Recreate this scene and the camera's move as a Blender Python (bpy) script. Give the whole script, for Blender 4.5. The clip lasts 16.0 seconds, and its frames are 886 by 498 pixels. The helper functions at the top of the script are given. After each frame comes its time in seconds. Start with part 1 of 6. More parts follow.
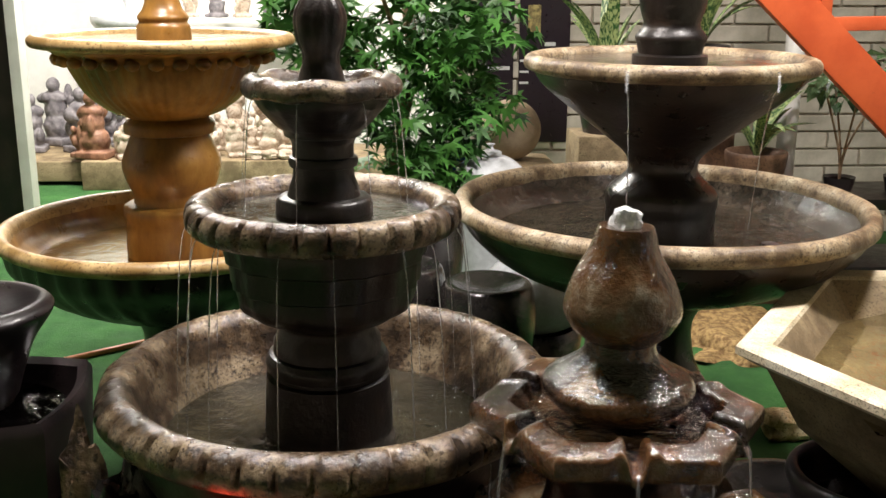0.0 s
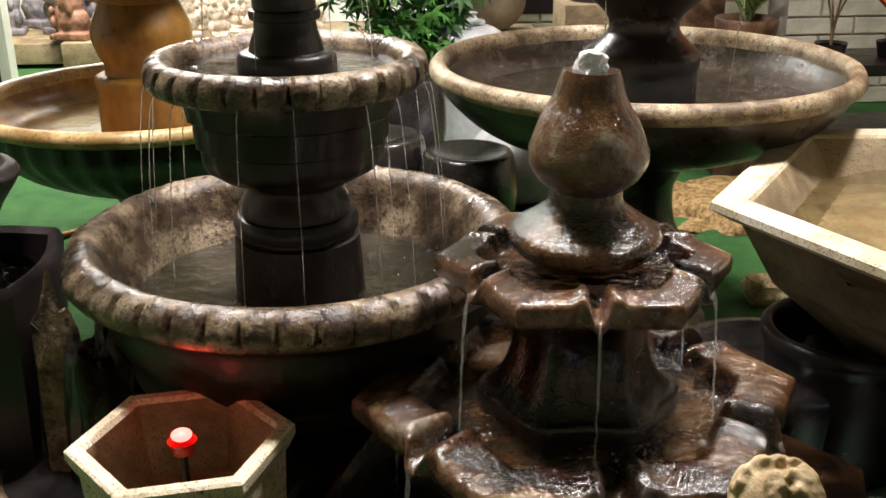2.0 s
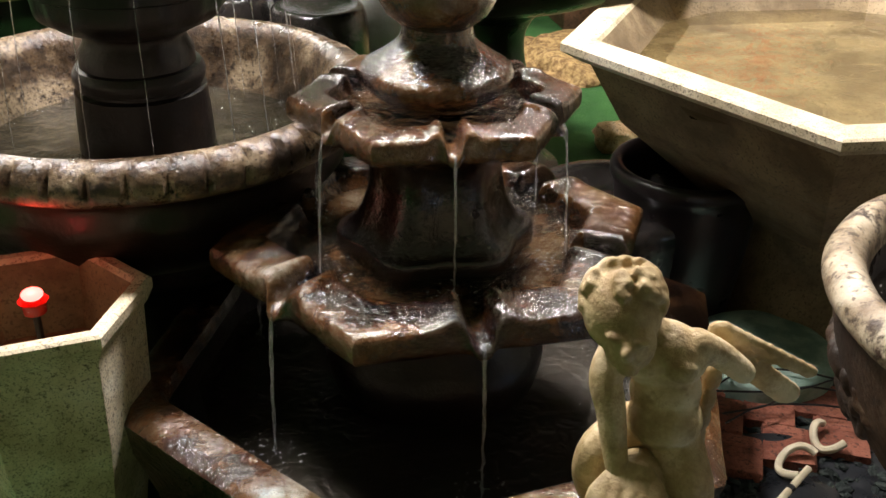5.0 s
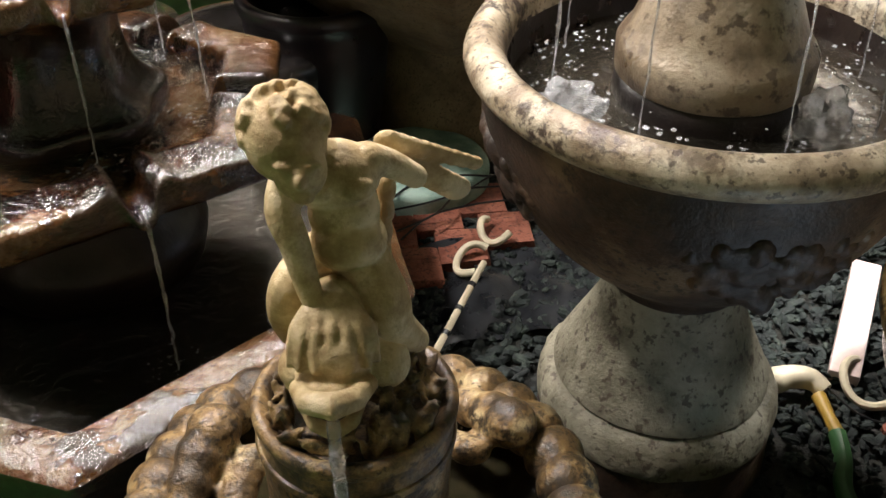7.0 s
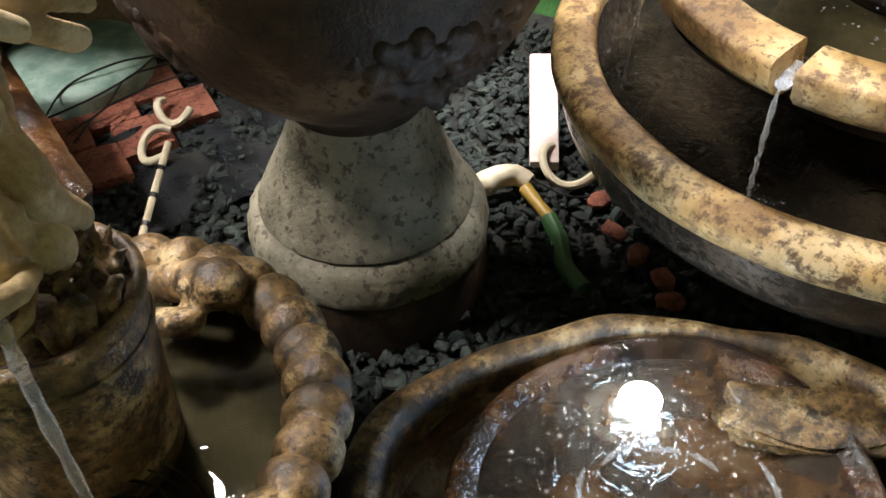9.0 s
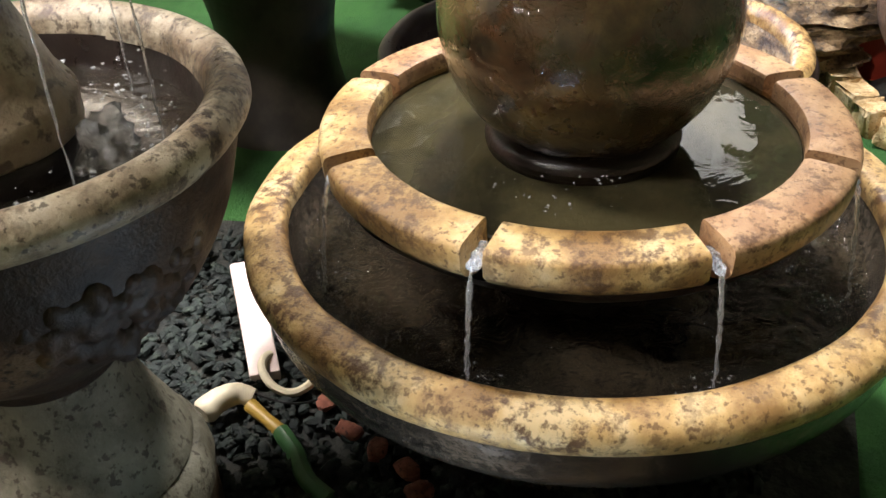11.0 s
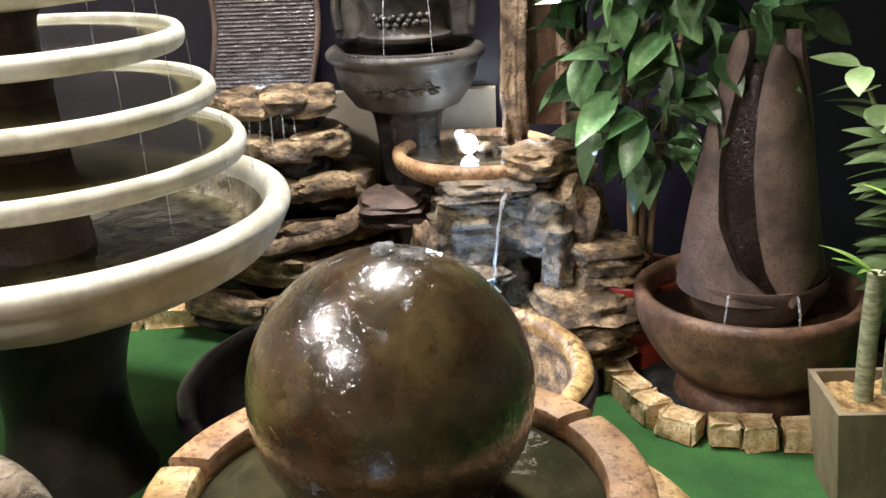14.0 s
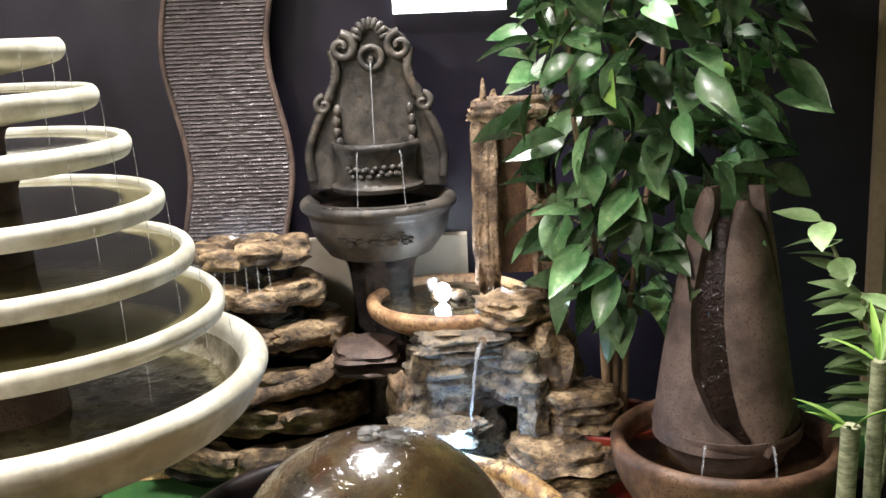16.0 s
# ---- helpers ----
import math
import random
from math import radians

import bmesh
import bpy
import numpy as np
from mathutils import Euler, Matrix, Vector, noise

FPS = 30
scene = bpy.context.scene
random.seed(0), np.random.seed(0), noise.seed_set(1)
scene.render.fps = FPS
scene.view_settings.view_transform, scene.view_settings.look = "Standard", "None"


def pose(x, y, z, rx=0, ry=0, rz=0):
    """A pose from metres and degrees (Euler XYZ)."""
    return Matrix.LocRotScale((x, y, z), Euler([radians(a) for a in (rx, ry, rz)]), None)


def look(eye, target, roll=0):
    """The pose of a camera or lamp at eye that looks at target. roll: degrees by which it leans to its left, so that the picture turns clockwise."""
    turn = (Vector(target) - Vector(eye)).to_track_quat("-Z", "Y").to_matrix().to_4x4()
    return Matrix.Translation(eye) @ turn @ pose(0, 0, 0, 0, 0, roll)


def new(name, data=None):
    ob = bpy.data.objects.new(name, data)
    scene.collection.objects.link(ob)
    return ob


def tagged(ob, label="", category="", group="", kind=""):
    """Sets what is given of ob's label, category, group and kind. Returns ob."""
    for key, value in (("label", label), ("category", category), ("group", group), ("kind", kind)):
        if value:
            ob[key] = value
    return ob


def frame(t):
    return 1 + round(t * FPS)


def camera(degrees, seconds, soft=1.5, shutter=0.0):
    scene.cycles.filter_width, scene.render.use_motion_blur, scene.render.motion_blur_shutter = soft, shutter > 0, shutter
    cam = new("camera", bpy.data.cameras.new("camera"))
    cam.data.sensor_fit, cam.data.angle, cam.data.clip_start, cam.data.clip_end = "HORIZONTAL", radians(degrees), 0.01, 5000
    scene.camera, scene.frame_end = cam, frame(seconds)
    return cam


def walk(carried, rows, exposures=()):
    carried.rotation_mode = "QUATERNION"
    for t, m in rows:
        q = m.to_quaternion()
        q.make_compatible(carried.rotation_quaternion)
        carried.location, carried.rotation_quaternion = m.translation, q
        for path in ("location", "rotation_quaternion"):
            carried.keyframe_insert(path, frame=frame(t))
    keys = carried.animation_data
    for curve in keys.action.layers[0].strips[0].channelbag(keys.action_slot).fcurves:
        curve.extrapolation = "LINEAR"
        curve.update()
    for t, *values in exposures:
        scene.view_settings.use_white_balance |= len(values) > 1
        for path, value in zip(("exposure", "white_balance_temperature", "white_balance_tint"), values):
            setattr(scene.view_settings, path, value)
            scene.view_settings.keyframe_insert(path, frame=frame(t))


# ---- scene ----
cam = camera(46.8, 16.0)
PATH = [
    (0, (0.024, 0.049, 1.456), (0.165, 1.975, 0.938), 0.4),
    (0.5, (0.029, 0.052, 1.443), (0.158, 1.967, 0.881), 0.3),
    (1, (0.042, 0.056, 1.427), (0.163, 1.958, 0.819), -0.0),
    (1.5, (0.062, 0.059, 1.407), (0.19, 1.938, 0.733), -0.1),
    (2, (0.08, 0.058, 1.391), (0.22, 1.916, 0.665), -0.4),
    (2.5, (0.094, 0.058, 1.377), (0.259, 1.891, 0.596), -0.4),
    (3, (0.083, 0.055, 1.37), (0.274, 1.876, 0.566), -0.3),
    (5.5, (0.084, 0.038, 1.334), (0.641, 1.665, 0.314), 1.2),
    (6, (0.092, 0.052, 1.323), (0.863, 1.537, 0.227), 1.2),
    (6.5, (0.085, 0.066, 1.316), (0.972, 1.451, 0.178), 0.9),
    (7, (0.089, 0.074, 1.3), (1.023, 1.386, 0.115), 0.6),
    (7.5, (0.092, 0.076, 1.289), (1.084, 1.305, 0.062), 0.7),
    (8, (0.097, 0.065, 1.291), (1.157, 1.189, 0.02), 0.5),
    (8.5, (0.108, 0.048, 1.287), (1.229, 1.032, -0.045), -0.5),
    (9, (0.135, 0.04, 1.211), (1.327, 0.898, -0.147), -2.2),
    (9.5, (0.168, 0.046, 1.233), (1.402, 0.78, -0.16), -1.3),
    (10, (0.206, 0.035, 1.211), (1.588, 0.672, -0.086), -1.3),
    (12.5, (0.214, 0.07, 1.3), (1.98, 0.333, 0.399), -1.8),
    (13, (0.229, 0.08, 1.335), (2.049, 0.252, 0.524), -1.6),
    (13.5, (0.232, 0.077, 1.369), (2.086, 0.218, 0.632), -2.0),
    (14, (0.235, 0.073, 1.402), (2.116, 0.17, 0.73), -2.4),
    (14.5, (0.235, 0.072, 1.436), (2.14, 0.138, 0.829), -2.6),
    (15, (0.233, 0.077, 1.463), (2.155, 0.129, 0.914), -2.8),
    (15.5, (0.235, 0.087, 1.483), (2.17, 0.123, 0.979), -2.6),
    (16, (0.235, 0.097, 1.498), (2.183, 0.119, 1.046), -2.5),
]
walk(cam, [(t, look(eye, target, roll)) for t, eye, target, roll in PATH], [(0.0, -0.02), (2.5, 0.25), (5.5, 0.4), (8.0, 0.6), (10.0, 0.65), (12.5, 0.25), (16.0, 0.3)])


# ---- world and light ----
world = bpy.data.worlds.new("world")
scene.world = world
world.use_nodes = True
world.node_tree.nodes["Background"].inputs[0].default_value = (0.75, 0.8, 1.0, 1)
world.node_tree.nodes["Background"].inputs[1].default_value = 0.012


def lamp(name, kind, at, power, colour=(1, 1, 1), size=0.3, size_y=None, aim=None):
    data = bpy.data.lights.new(name, kind)
    data.energy, data.color = power, colour
    if kind == "AREA":
        data.size = size
        if size_y:
            data.shape, data.size_y = "RECTANGLE", size_y
    else:
        data.shadow_soft_size = size
    ob = new(name, data)
    ob.matrix_world = look(at, aim or (at[0], at[1] + 0.001, 0))
    return ob


WARM = (1.0, 0.925, 0.885)
lamp("ceiling_lamp", "AREA", (1.45, 2.45, 3.3), 120, WARM, 0.45, 0.3)
spot = lamp("overhead_spot", "SPOT", (3.0, 0.4, 3.3), 560, (1.0, 0.97, 0.95), 0.2, None, (2.8, 0.2, 0.5))
spot.data.spot_size, spot.data.spot_blend = radians(66), 0.5
# Added spot, no such fixture known; brightens the petal fountain and fig tree.
spot = lamp("overhead_spot", "SPOT", (3.1, -0.5, 3.3), 170, WARM, 0.12, None, (2.95, -0.75, 0.3))
spot.data.spot_size, spot.data.spot_blend = radians(56), 0.5
lamp("ceiling_lamp", "AREA", (-0.47, 2.27, 3.3), 120, WARM, 0.5, 0.4)
lamp("ceiling_lamp", "AREA", (-1.4, 6.4, 3.3), 300, (1.0, 0.95, 0.88), 1.2, 0.6)
lamp("ceiling_lamp", "AREA", (1.9, 4.5, 3.3), 8, WARM, 1.2, 0.3)


# ---- materials ----
def nodes_of(name):
    m = bpy.data.materials.new(name)
    m.use_nodes = True
    tree = m.node_tree
    return m, tree, tree.nodes["Principled BSDF"]


def ramp(tree, source, stops):
    n = tree.nodes.new("ShaderNodeValToRGB")
    els = n.color_ramp.elements
    els[0].position, els[1].position = stops[0][0], stops[-1][0]
    els[0].color, els[1].color = (*stops[0][1], 1), (*stops[-1][1], 1)
    for p, c in stops[1:-1]:
        els.new(p).color = (*c, 1)
    tree.links.new(source, n.inputs[0])
    return n.outputs[0]


def noise_tex(tree, scale, detail=6, rough=0.6, stretch=None, distortion=0.0):
    co = tree.nodes.new("ShaderNodeTexCoord")
    mp = tree.nodes.new("ShaderNodeMapping")
    if stretch:
        mp.inputs["Scale"].default_value = stretch
    tree.links.new(co.outputs["Object"], mp.inputs["Vector"])
    n = tree.nodes.new("ShaderNodeTexNoise")
    n.inputs["Scale"].default_value, n.inputs["Detail"].default_value = scale, detail
    n.inputs["Roughness"].default_value, n.inputs["Distortion"].default_value = rough, distortion
    tree.links.new(mp.outputs[0], n.inputs["Vector"])
    return n.outputs["Fac"]


def mixed(tree, fac, a, b, mode="MIX"):
    n = tree.nodes.new("ShaderNodeMix")
    n.data_type, n.blend_type = "RGBA", mode
    for v, sock in ((fac, n.inputs["Factor"]), (a, n.inputs["A"]), (b, n.inputs["B"])):
        if isinstance(v, bpy.types.NodeSocket):
            tree.links.new(v, sock)
        else:
            sock.default_value = v if isinstance(v, float) else (*v, 1)
    return n.outputs["Result"]


def surface(name, stops, scale=9.0, spots=None, rough=(0.35, 0.7), bump=0.35, grain=140.0, coat=0.0, metal=0.0,
            stretch=None, vary=0.0, depth=0.004):
    """Stone, wood, soil: colour from broad noise, optional darker spots (colour, scale, low, high), fine relief."""
    m, tree, p = nodes_of(name)
    broad = noise_tex(tree, scale, 7, 0.62, stretch)
    colour = ramp(tree, broad, [(0.5 + 0.5 * (q - 0.5), c) for q, c in stops])
    if spots:
        tone, sc, low, high = spots
        patch = ramp(tree, noise_tex(tree, sc, 9, 0.72, stretch), [(low - 0.015, (0, 0, 0)), (high + 0.015, (1, 1, 1))])
        where = ramp(tree, noise_tex(tree, sc / 5.5, 3, 0.5), [(0.34, (0.3, 0.3, 0.3)), (0.56, (1, 1, 1))])
        patch = mixed(tree, 1.0, patch, where, "MULTIPLY")
        colour = mixed(tree, patch, colour, tone)
    if spots and sum(stops[-1][1]) > 3 * sum(tone):
        specks = ramp(tree, noise_tex(tree, sc * 2.6, 3, 0.6), [(0.56, (0, 0, 0)), (0.63, (0.75, 0.75, 0.75))])
        colour = mixed(tree, specks, colour, tone)
    if vary:
        info = tree.nodes.new("ShaderNodeObjectInfo")
        hsv = tree.nodes.new("ShaderNodeHueSaturation")
        rng = tree.nodes.new("ShaderNodeMapRange")
        rng.inputs[3].default_value, rng.inputs[4].default_value = 1 - vary, 1 + vary
        tree.links.new(info.outputs["Random"], rng.inputs[0])
        tree.links.new(rng.outputs[0], hsv.inputs["Value"])
        tree.links.new(colour, hsv.inputs["Color"])
        colour = hsv.outputs[0]
    tree.links.new(colour, p.inputs["Base Color"])
    fine = noise_tex(tree, grain, 4, 0.7, stretch)
    rr = tree.nodes.new("ShaderNodeMapRange")
    rr.inputs[1].default_value, rr.inputs[2].default_value = 0.3, 0.7
    rr.inputs[3].default_value, rr.inputs[4].default_value = rough
    tree.links.new(noise_tex(tree, scale * 2.3, 5, 0.6), rr.inputs[0])
    tree.links.new(rr.outputs[0], p.inputs["Roughness"])
    add = tree.nodes.new("ShaderNodeMath")
    add.operation = "MULTIPLY_ADD"
    add.inputs[1].default_value = 2.0
    tree.links.new(noise_tex(tree, grain / 4.5, 5, 0.6), add.inputs[0])
    tree.links.new(fine, add.inputs[2])
    b = tree.nodes.new("ShaderNodeBump")
    b.inputs["Strength"].default_value, b.inputs["Distance"].default_value = bump, depth
    tree.links.new(add.outputs[0], b.inputs["Height"])
    tree.links.new(b.outputs[0], p.inputs["Normal"])
    p.inputs["Metallic"].default_value, p.inputs["Coat Weight"].default_value = metal, coat
    p.inputs["Coat Roughness"].default_value = 0.08
    if coat:
        tree.links.new(b.outputs[0], p.inputs["Coat Normal"])
    return m


def plain(name, colour, rough=0.5, metal=0.0, vary=0.08, scale=30.0, bump=0.1):
    dark = tuple(c * (1 - vary) for c in colour)
    lite = tuple(min(1, c * (1 + vary)) for c in colour)
    return surface(name, [(0.3, dark), (0.7, lite)], scale, None, (max(0.05, rough - 0.1), rough + 0.1), bump, 300.0, 0.0, metal)


def glow(name, colour, strength):
    m, tree, p = nodes_of(name)
    p.inputs["Base Color"].default_value = (*colour, 1)
    p.inputs["Emission Color"].default_value = (*colour, 1)
    p.inputs["Emission Strength"].default_value = strength
    return m


def water_like(name, colour, bump=0.4, scale=22.0, rough=0.03, clear=1.0, depth=0.006):
    m, tree, p = nodes_of(name)
    p.inputs["Base Color"].default_value = (*colour, 1)
    p.inputs["Roughness"].default_value, p.inputs["IOR"].default_value = rough, 1.33
    p.inputs["Transmission Weight"].default_value = clear
    b = tree.nodes.new("ShaderNodeBump")
    b.inputs["Strength"].default_value, b.inputs["Distance"].default_value = bump, depth
    tree.links.new(noise_tex(tree, scale, 3, 0.5, None, 0.8), b.inputs["Height"])
    tree.links.new(b.outputs[0], p.inputs["Normal"])
    return m


OLD = surface("aged_brown_stone", [(0.28, (0.022, 0.014, 0.009)), (0.5, (0.11, 0.072, 0.042)), (0.72, (0.31, 0.24, 0.155))], 8,
              ((0.02, 0.013, 0.01), 55, 0.52, 0.6), (0.15, 0.45), 0.6, 100, 0.35)
# Wet stone; dark water and shaded undersides are put into its near-black colour.
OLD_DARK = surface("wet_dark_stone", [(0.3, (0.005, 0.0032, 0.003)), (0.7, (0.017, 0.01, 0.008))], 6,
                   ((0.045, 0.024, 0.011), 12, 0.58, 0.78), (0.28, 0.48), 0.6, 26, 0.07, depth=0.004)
WET = surface("wet_brown_stone", [(0.28, (0.006, 0.003, 0.0022)), (0.44, (0.026, 0.012, 0.006)), (0.58, (0.085, 0.037, 0.013)), (0.7, (0.13, 0.08, 0.042)), (0.84, (0.3, 0.255, 0.19))], 5,
              None, (0.05, 0.12), 1.0, 60, 0.9, depth=0.004)
WETDARK = surface("rust_streaked_black_stone", [(0.3, (0.004, 0.003, 0.003)), (0.7, (0.018, 0.011, 0.008))], 6,
                  ((0.09, 0.035, 0.011), 9, 0.56, 0.74), (0.12, 0.3), 0.8, 50, 0.5, stretch=(1, 1, 0.5), depth=0.004)
STEM = surface("stained_tan_stone", [(0.3, (0.1, 0.07, 0.042)), (0.55, (0.28, 0.22, 0.145)), (0.75, (0.45, 0.38, 0.27))], 8, ((0.05, 0.03, 0.018), 16, 0.54, 0.68), (0.25, 0.5), 0.45, 150, 0.2)
PLINTH = surface("grey_olive_cast_stone", [(0.3, (0.13, 0.117, 0.078)), (0.7, (0.28, 0.26, 0.19))], 9,
                 ((0.05, 0.034, 0.022), 26, 0.56, 0.7), (0.5, 0.75), 0.6, 110, depth=0.006)
FEATHER = surface("pale_frond_green", [(0.3, (0.2, 0.33, 0.12)), (0.7, (0.42, 0.55, 0.3))], 9, None, (0.3, 0.5), 0.2, 70, vary=0.3)
BIGRIM = surface("mottled_tan_stone", [(0.3, (0.13, 0.085, 0.045)), (0.55, (0.36, 0.27, 0.16)), (0.75, (0.5, 0.42, 0.29))], 9,
                 ((0.06, 0.04, 0.025), 75, 0.52, 0.62), (0.3, 0.55), 0.45, 200, 0.15)
# Bodies and insides darkened below lit rims: part of the shade sits in colour.
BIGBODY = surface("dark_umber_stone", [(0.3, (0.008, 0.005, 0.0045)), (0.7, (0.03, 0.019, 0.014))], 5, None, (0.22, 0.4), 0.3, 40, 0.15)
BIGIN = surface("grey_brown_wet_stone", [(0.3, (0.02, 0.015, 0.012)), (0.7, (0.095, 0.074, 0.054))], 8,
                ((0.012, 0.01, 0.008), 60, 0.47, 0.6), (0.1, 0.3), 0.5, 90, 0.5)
AMBER = surface("amber_glazed_stone", [(0.3, (0.17, 0.075, 0.013)), (0.6, (0.33, 0.165, 0.035)), (0.8, (0.45, 0.26, 0.075))], 6,
                ((0.2, 0.095, 0.02), 9, 0.58, 0.78), (0.25, 0.45), 0.15, 120, 0.3, stretch=(1, 1, 0.5))
AMBERRIM = surface("honey_rim_stone", [(0.3, (0.3, 0.18, 0.06)), (0.7, (0.6, 0.42, 0.2))], 9,
                   ((0.14, 0.08, 0.03), 40, 0.6, 0.75), (0.3, 0.5), 0.2, 150, 0.1)
CREAM = surface("cream_pitted_stone", [(0.3, (0.54, 0.45, 0.29)), (0.6, (0.76, 0.67, 0.49)), (0.8, (0.84, 0.78, 0.63))], 8,
                ((0.13, 0.1, 0.06), 105, 0.56, 0.63), (0.5, 0.8), 0.45, 220)
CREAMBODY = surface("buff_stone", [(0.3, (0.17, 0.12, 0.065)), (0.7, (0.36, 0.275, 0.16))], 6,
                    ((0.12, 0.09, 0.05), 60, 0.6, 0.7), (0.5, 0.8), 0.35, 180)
CHERUB = surface("weathered_cream_stone", [(0.3, (0.32, 0.22, 0.1)), (0.55, (0.54, 0.42, 0.23)), (0.75, (0.7, 0.58, 0.38))], 14,
                 ((0.3, 0.2, 0.095), 24, 0.52, 0.64), (0.4, 0.7), 0.5, 150, 0.05)
COIL = surface("brown_lichen_stone", [(0.3, (0.07, 0.045, 0.022)), (0.55, (0.25, 0.155, 0.062)), (0.75, (0.5, 0.38, 0.2))], 16,
               ((0.022, 0.015, 0.009), 40, 0.47, 0.56), (0.3, 0.55), 0.7, 120, 0.2)
URN = surface("spotted_umber_stone", [(0.3, (0.022, 0.012, 0.007)), (0.6, (0.07, 0.04, 0.023)), (0.78, (0.17, 0.115, 0.068))], 7,
              ((0.02, 0.014, 0.011), 40, 0.58, 0.7), (0.4, 0.7), 0.45, 160)
URNRIM = surface("pale_spotted_stone", [(0.3, (0.22, 0.16, 0.1)), (0.55, (0.45, 0.37, 0.26)), (0.75, (0.62, 0.55, 0.42))], 10,
                 ((0.045, 0.028, 0.02), 34, 0.5, 0.56), (0.25, 0.5), 0.45, 170, 0.2)
GOLDRIM = surface("golden_pitted_stone", [(0.3, (0.3, 0.17, 0.06)), (0.55, (0.56, 0.37, 0.15)), (0.75, (0.7, 0.53, 0.28))], 9,
                  ((0.11, 0.055, 0.022), 34, 0.5, 0.57), (0.35, 0.6), 0.45, 190, 0.1)
TERRA = surface("rose_tan_stone", [(0.3, (0.29, 0.155, 0.075)), (0.7, (0.51, 0.32, 0.17))], 9,
                ((0.12, 0.06, 0.03), 34, 0.51, 0.6), (0.35, 0.6), 0.35, 170, 0.1)
BALL = surface("wet_olive_brown_stone", [(0.28, (0.012, 0.008, 0.004)), (0.5, (0.046, 0.03, 0.012)), (0.75, (0.11, 0.076, 0.028))], 7,
               ((0.045, 0.018, 0.006), 12, 0.5, 0.66), (0.2, 0.35), 0.3, 110, 1.0, depth=0.001)
film = BALL.node_tree
gloss = film.nodes["Principled BSDF"]
wave = film.nodes.new("ShaderNodeBump")
wave.inputs["Strength"].default_value, wave.inputs["Distance"].default_value = 0.8, 0.0065
film.links.new(noise_tex(film, 34, 3, 0.55, None, 1.2), wave.inputs["Height"])
film.links.new(wave.outputs[0], gloss.inputs["Coat Normal"])
gloss.inputs["Coat Roughness"].default_value = 0.03
IVORY = surface("ivory_cast_stone", [(0.3, (0.5, 0.47, 0.37)), (0.7, (0.72, 0.7, 0.6))], 10, None, (0.4, 0.6), 0.2, 260)
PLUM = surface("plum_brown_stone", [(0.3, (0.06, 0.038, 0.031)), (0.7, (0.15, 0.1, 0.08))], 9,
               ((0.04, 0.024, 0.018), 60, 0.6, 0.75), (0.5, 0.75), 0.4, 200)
BRICKRED = surface("russet_brown_stone", [(0.3, (0.07, 0.034, 0.02)), (0.7, (0.19, 0.105, 0.062))], 9,
                   ((0.04, 0.022, 0.015), 40, 0.6, 0.75), (0.35, 0.6), 0.35, 200, 0.1)
ROCK = surface("layered_tan_rock", [(0.28, (0.05, 0.03, 0.016)), (0.5, (0.21, 0.135, 0.07)), (0.74, (0.46, 0.33, 0.19))], 13,
               ((0.03, 0.024, 0.02), 28, 0.55, 0.7), (0.35, 0.7), 0.8, 90, 0.15, stretch=(1, 1, 2.2), depth=0.01)
# Bluish spots put some of the blue lamp light into this rock's colour.
ROCKBLUE = surface("blue_lit_wet_rock", [(0.3, (0.06, 0.052, 0.046)), (0.55, (0.19, 0.155, 0.115)), (0.75, (0.37, 0.29, 0.19))], 11,
                   ((0.035, 0.04, 0.05), 22, 0.55, 0.7), (0.15, 0.4), 0.8, 90, 0.4, stretch=(1, 1, 1.8), depth=0.01)
BARK = surface("driftwood_bark", [(0.3, (0.07, 0.04, 0.022)), (0.7, (0.34, 0.23, 0.14))], 16,
               ((0.03, 0.02, 0.012), 24, 0.55, 0.7), (0.5, 0.8), 0.8, 80, depth=0.01)
WALLSTONE = surface("verdigris_grey_stone", [(0.3, (0.02, 0.018, 0.017)), (0.7, (0.085, 0.074, 0.062))], 8,
                    ((0.15, 0.115, 0.08), 14, 0.56, 0.72), (0.3, 0.5), 0.45, 160)
KERB = surface("golden_split_stone", [(0.3, (0.46, 0.3, 0.13)), (0.55, (0.68, 0.5, 0.27)), (0.75, (0.8, 0.66, 0.43))], 22,
               ((0.25, 0.14, 0.06), 40, 0.6, 0.75), (0.6, 0.9), 0.7, 150, vary=0.18, depth=0.008)
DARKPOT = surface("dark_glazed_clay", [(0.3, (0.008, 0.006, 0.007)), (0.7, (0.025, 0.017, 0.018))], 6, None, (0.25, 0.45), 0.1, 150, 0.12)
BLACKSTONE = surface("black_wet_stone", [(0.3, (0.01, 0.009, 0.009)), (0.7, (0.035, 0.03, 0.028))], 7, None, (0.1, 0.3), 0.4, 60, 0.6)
VERDI = surface("pale_verdigris_stone", [(0.3, (0.16, 0.27, 0.22)), (0.7, (0.34, 0.47, 0.4))], 14, None, (0.5, 0.8), 0.4, 150)
CARPET = surface("green_turf_carpet", [(0.3, (0.022, 0.1, 0.02)), (0.7, (0.05, 0.175, 0.036))], 5,
                 ((0.03, 0.13, 0.027), 60, 0.4, 0.7), (0.85, 1.0), 0.9, 420, depth=0.006)
GRAVEL = surface("slate_gravel", [(0.3, (0.005, 0.01, 0.01)), (0.6, (0.02, 0.032, 0.028)), (0.8, (0.055, 0.075, 0.06))], 30,
                 None, (0.6, 0.9), 0.6, 150, vary=0.4)
SOIL = surface("dark_bed_soil", [(0.3, (0.01, 0.012, 0.011)), (0.7, (0.035, 0.036, 0.03))], 20, None, (0.6, 0.9), 0.8, 90, depth=0.01)
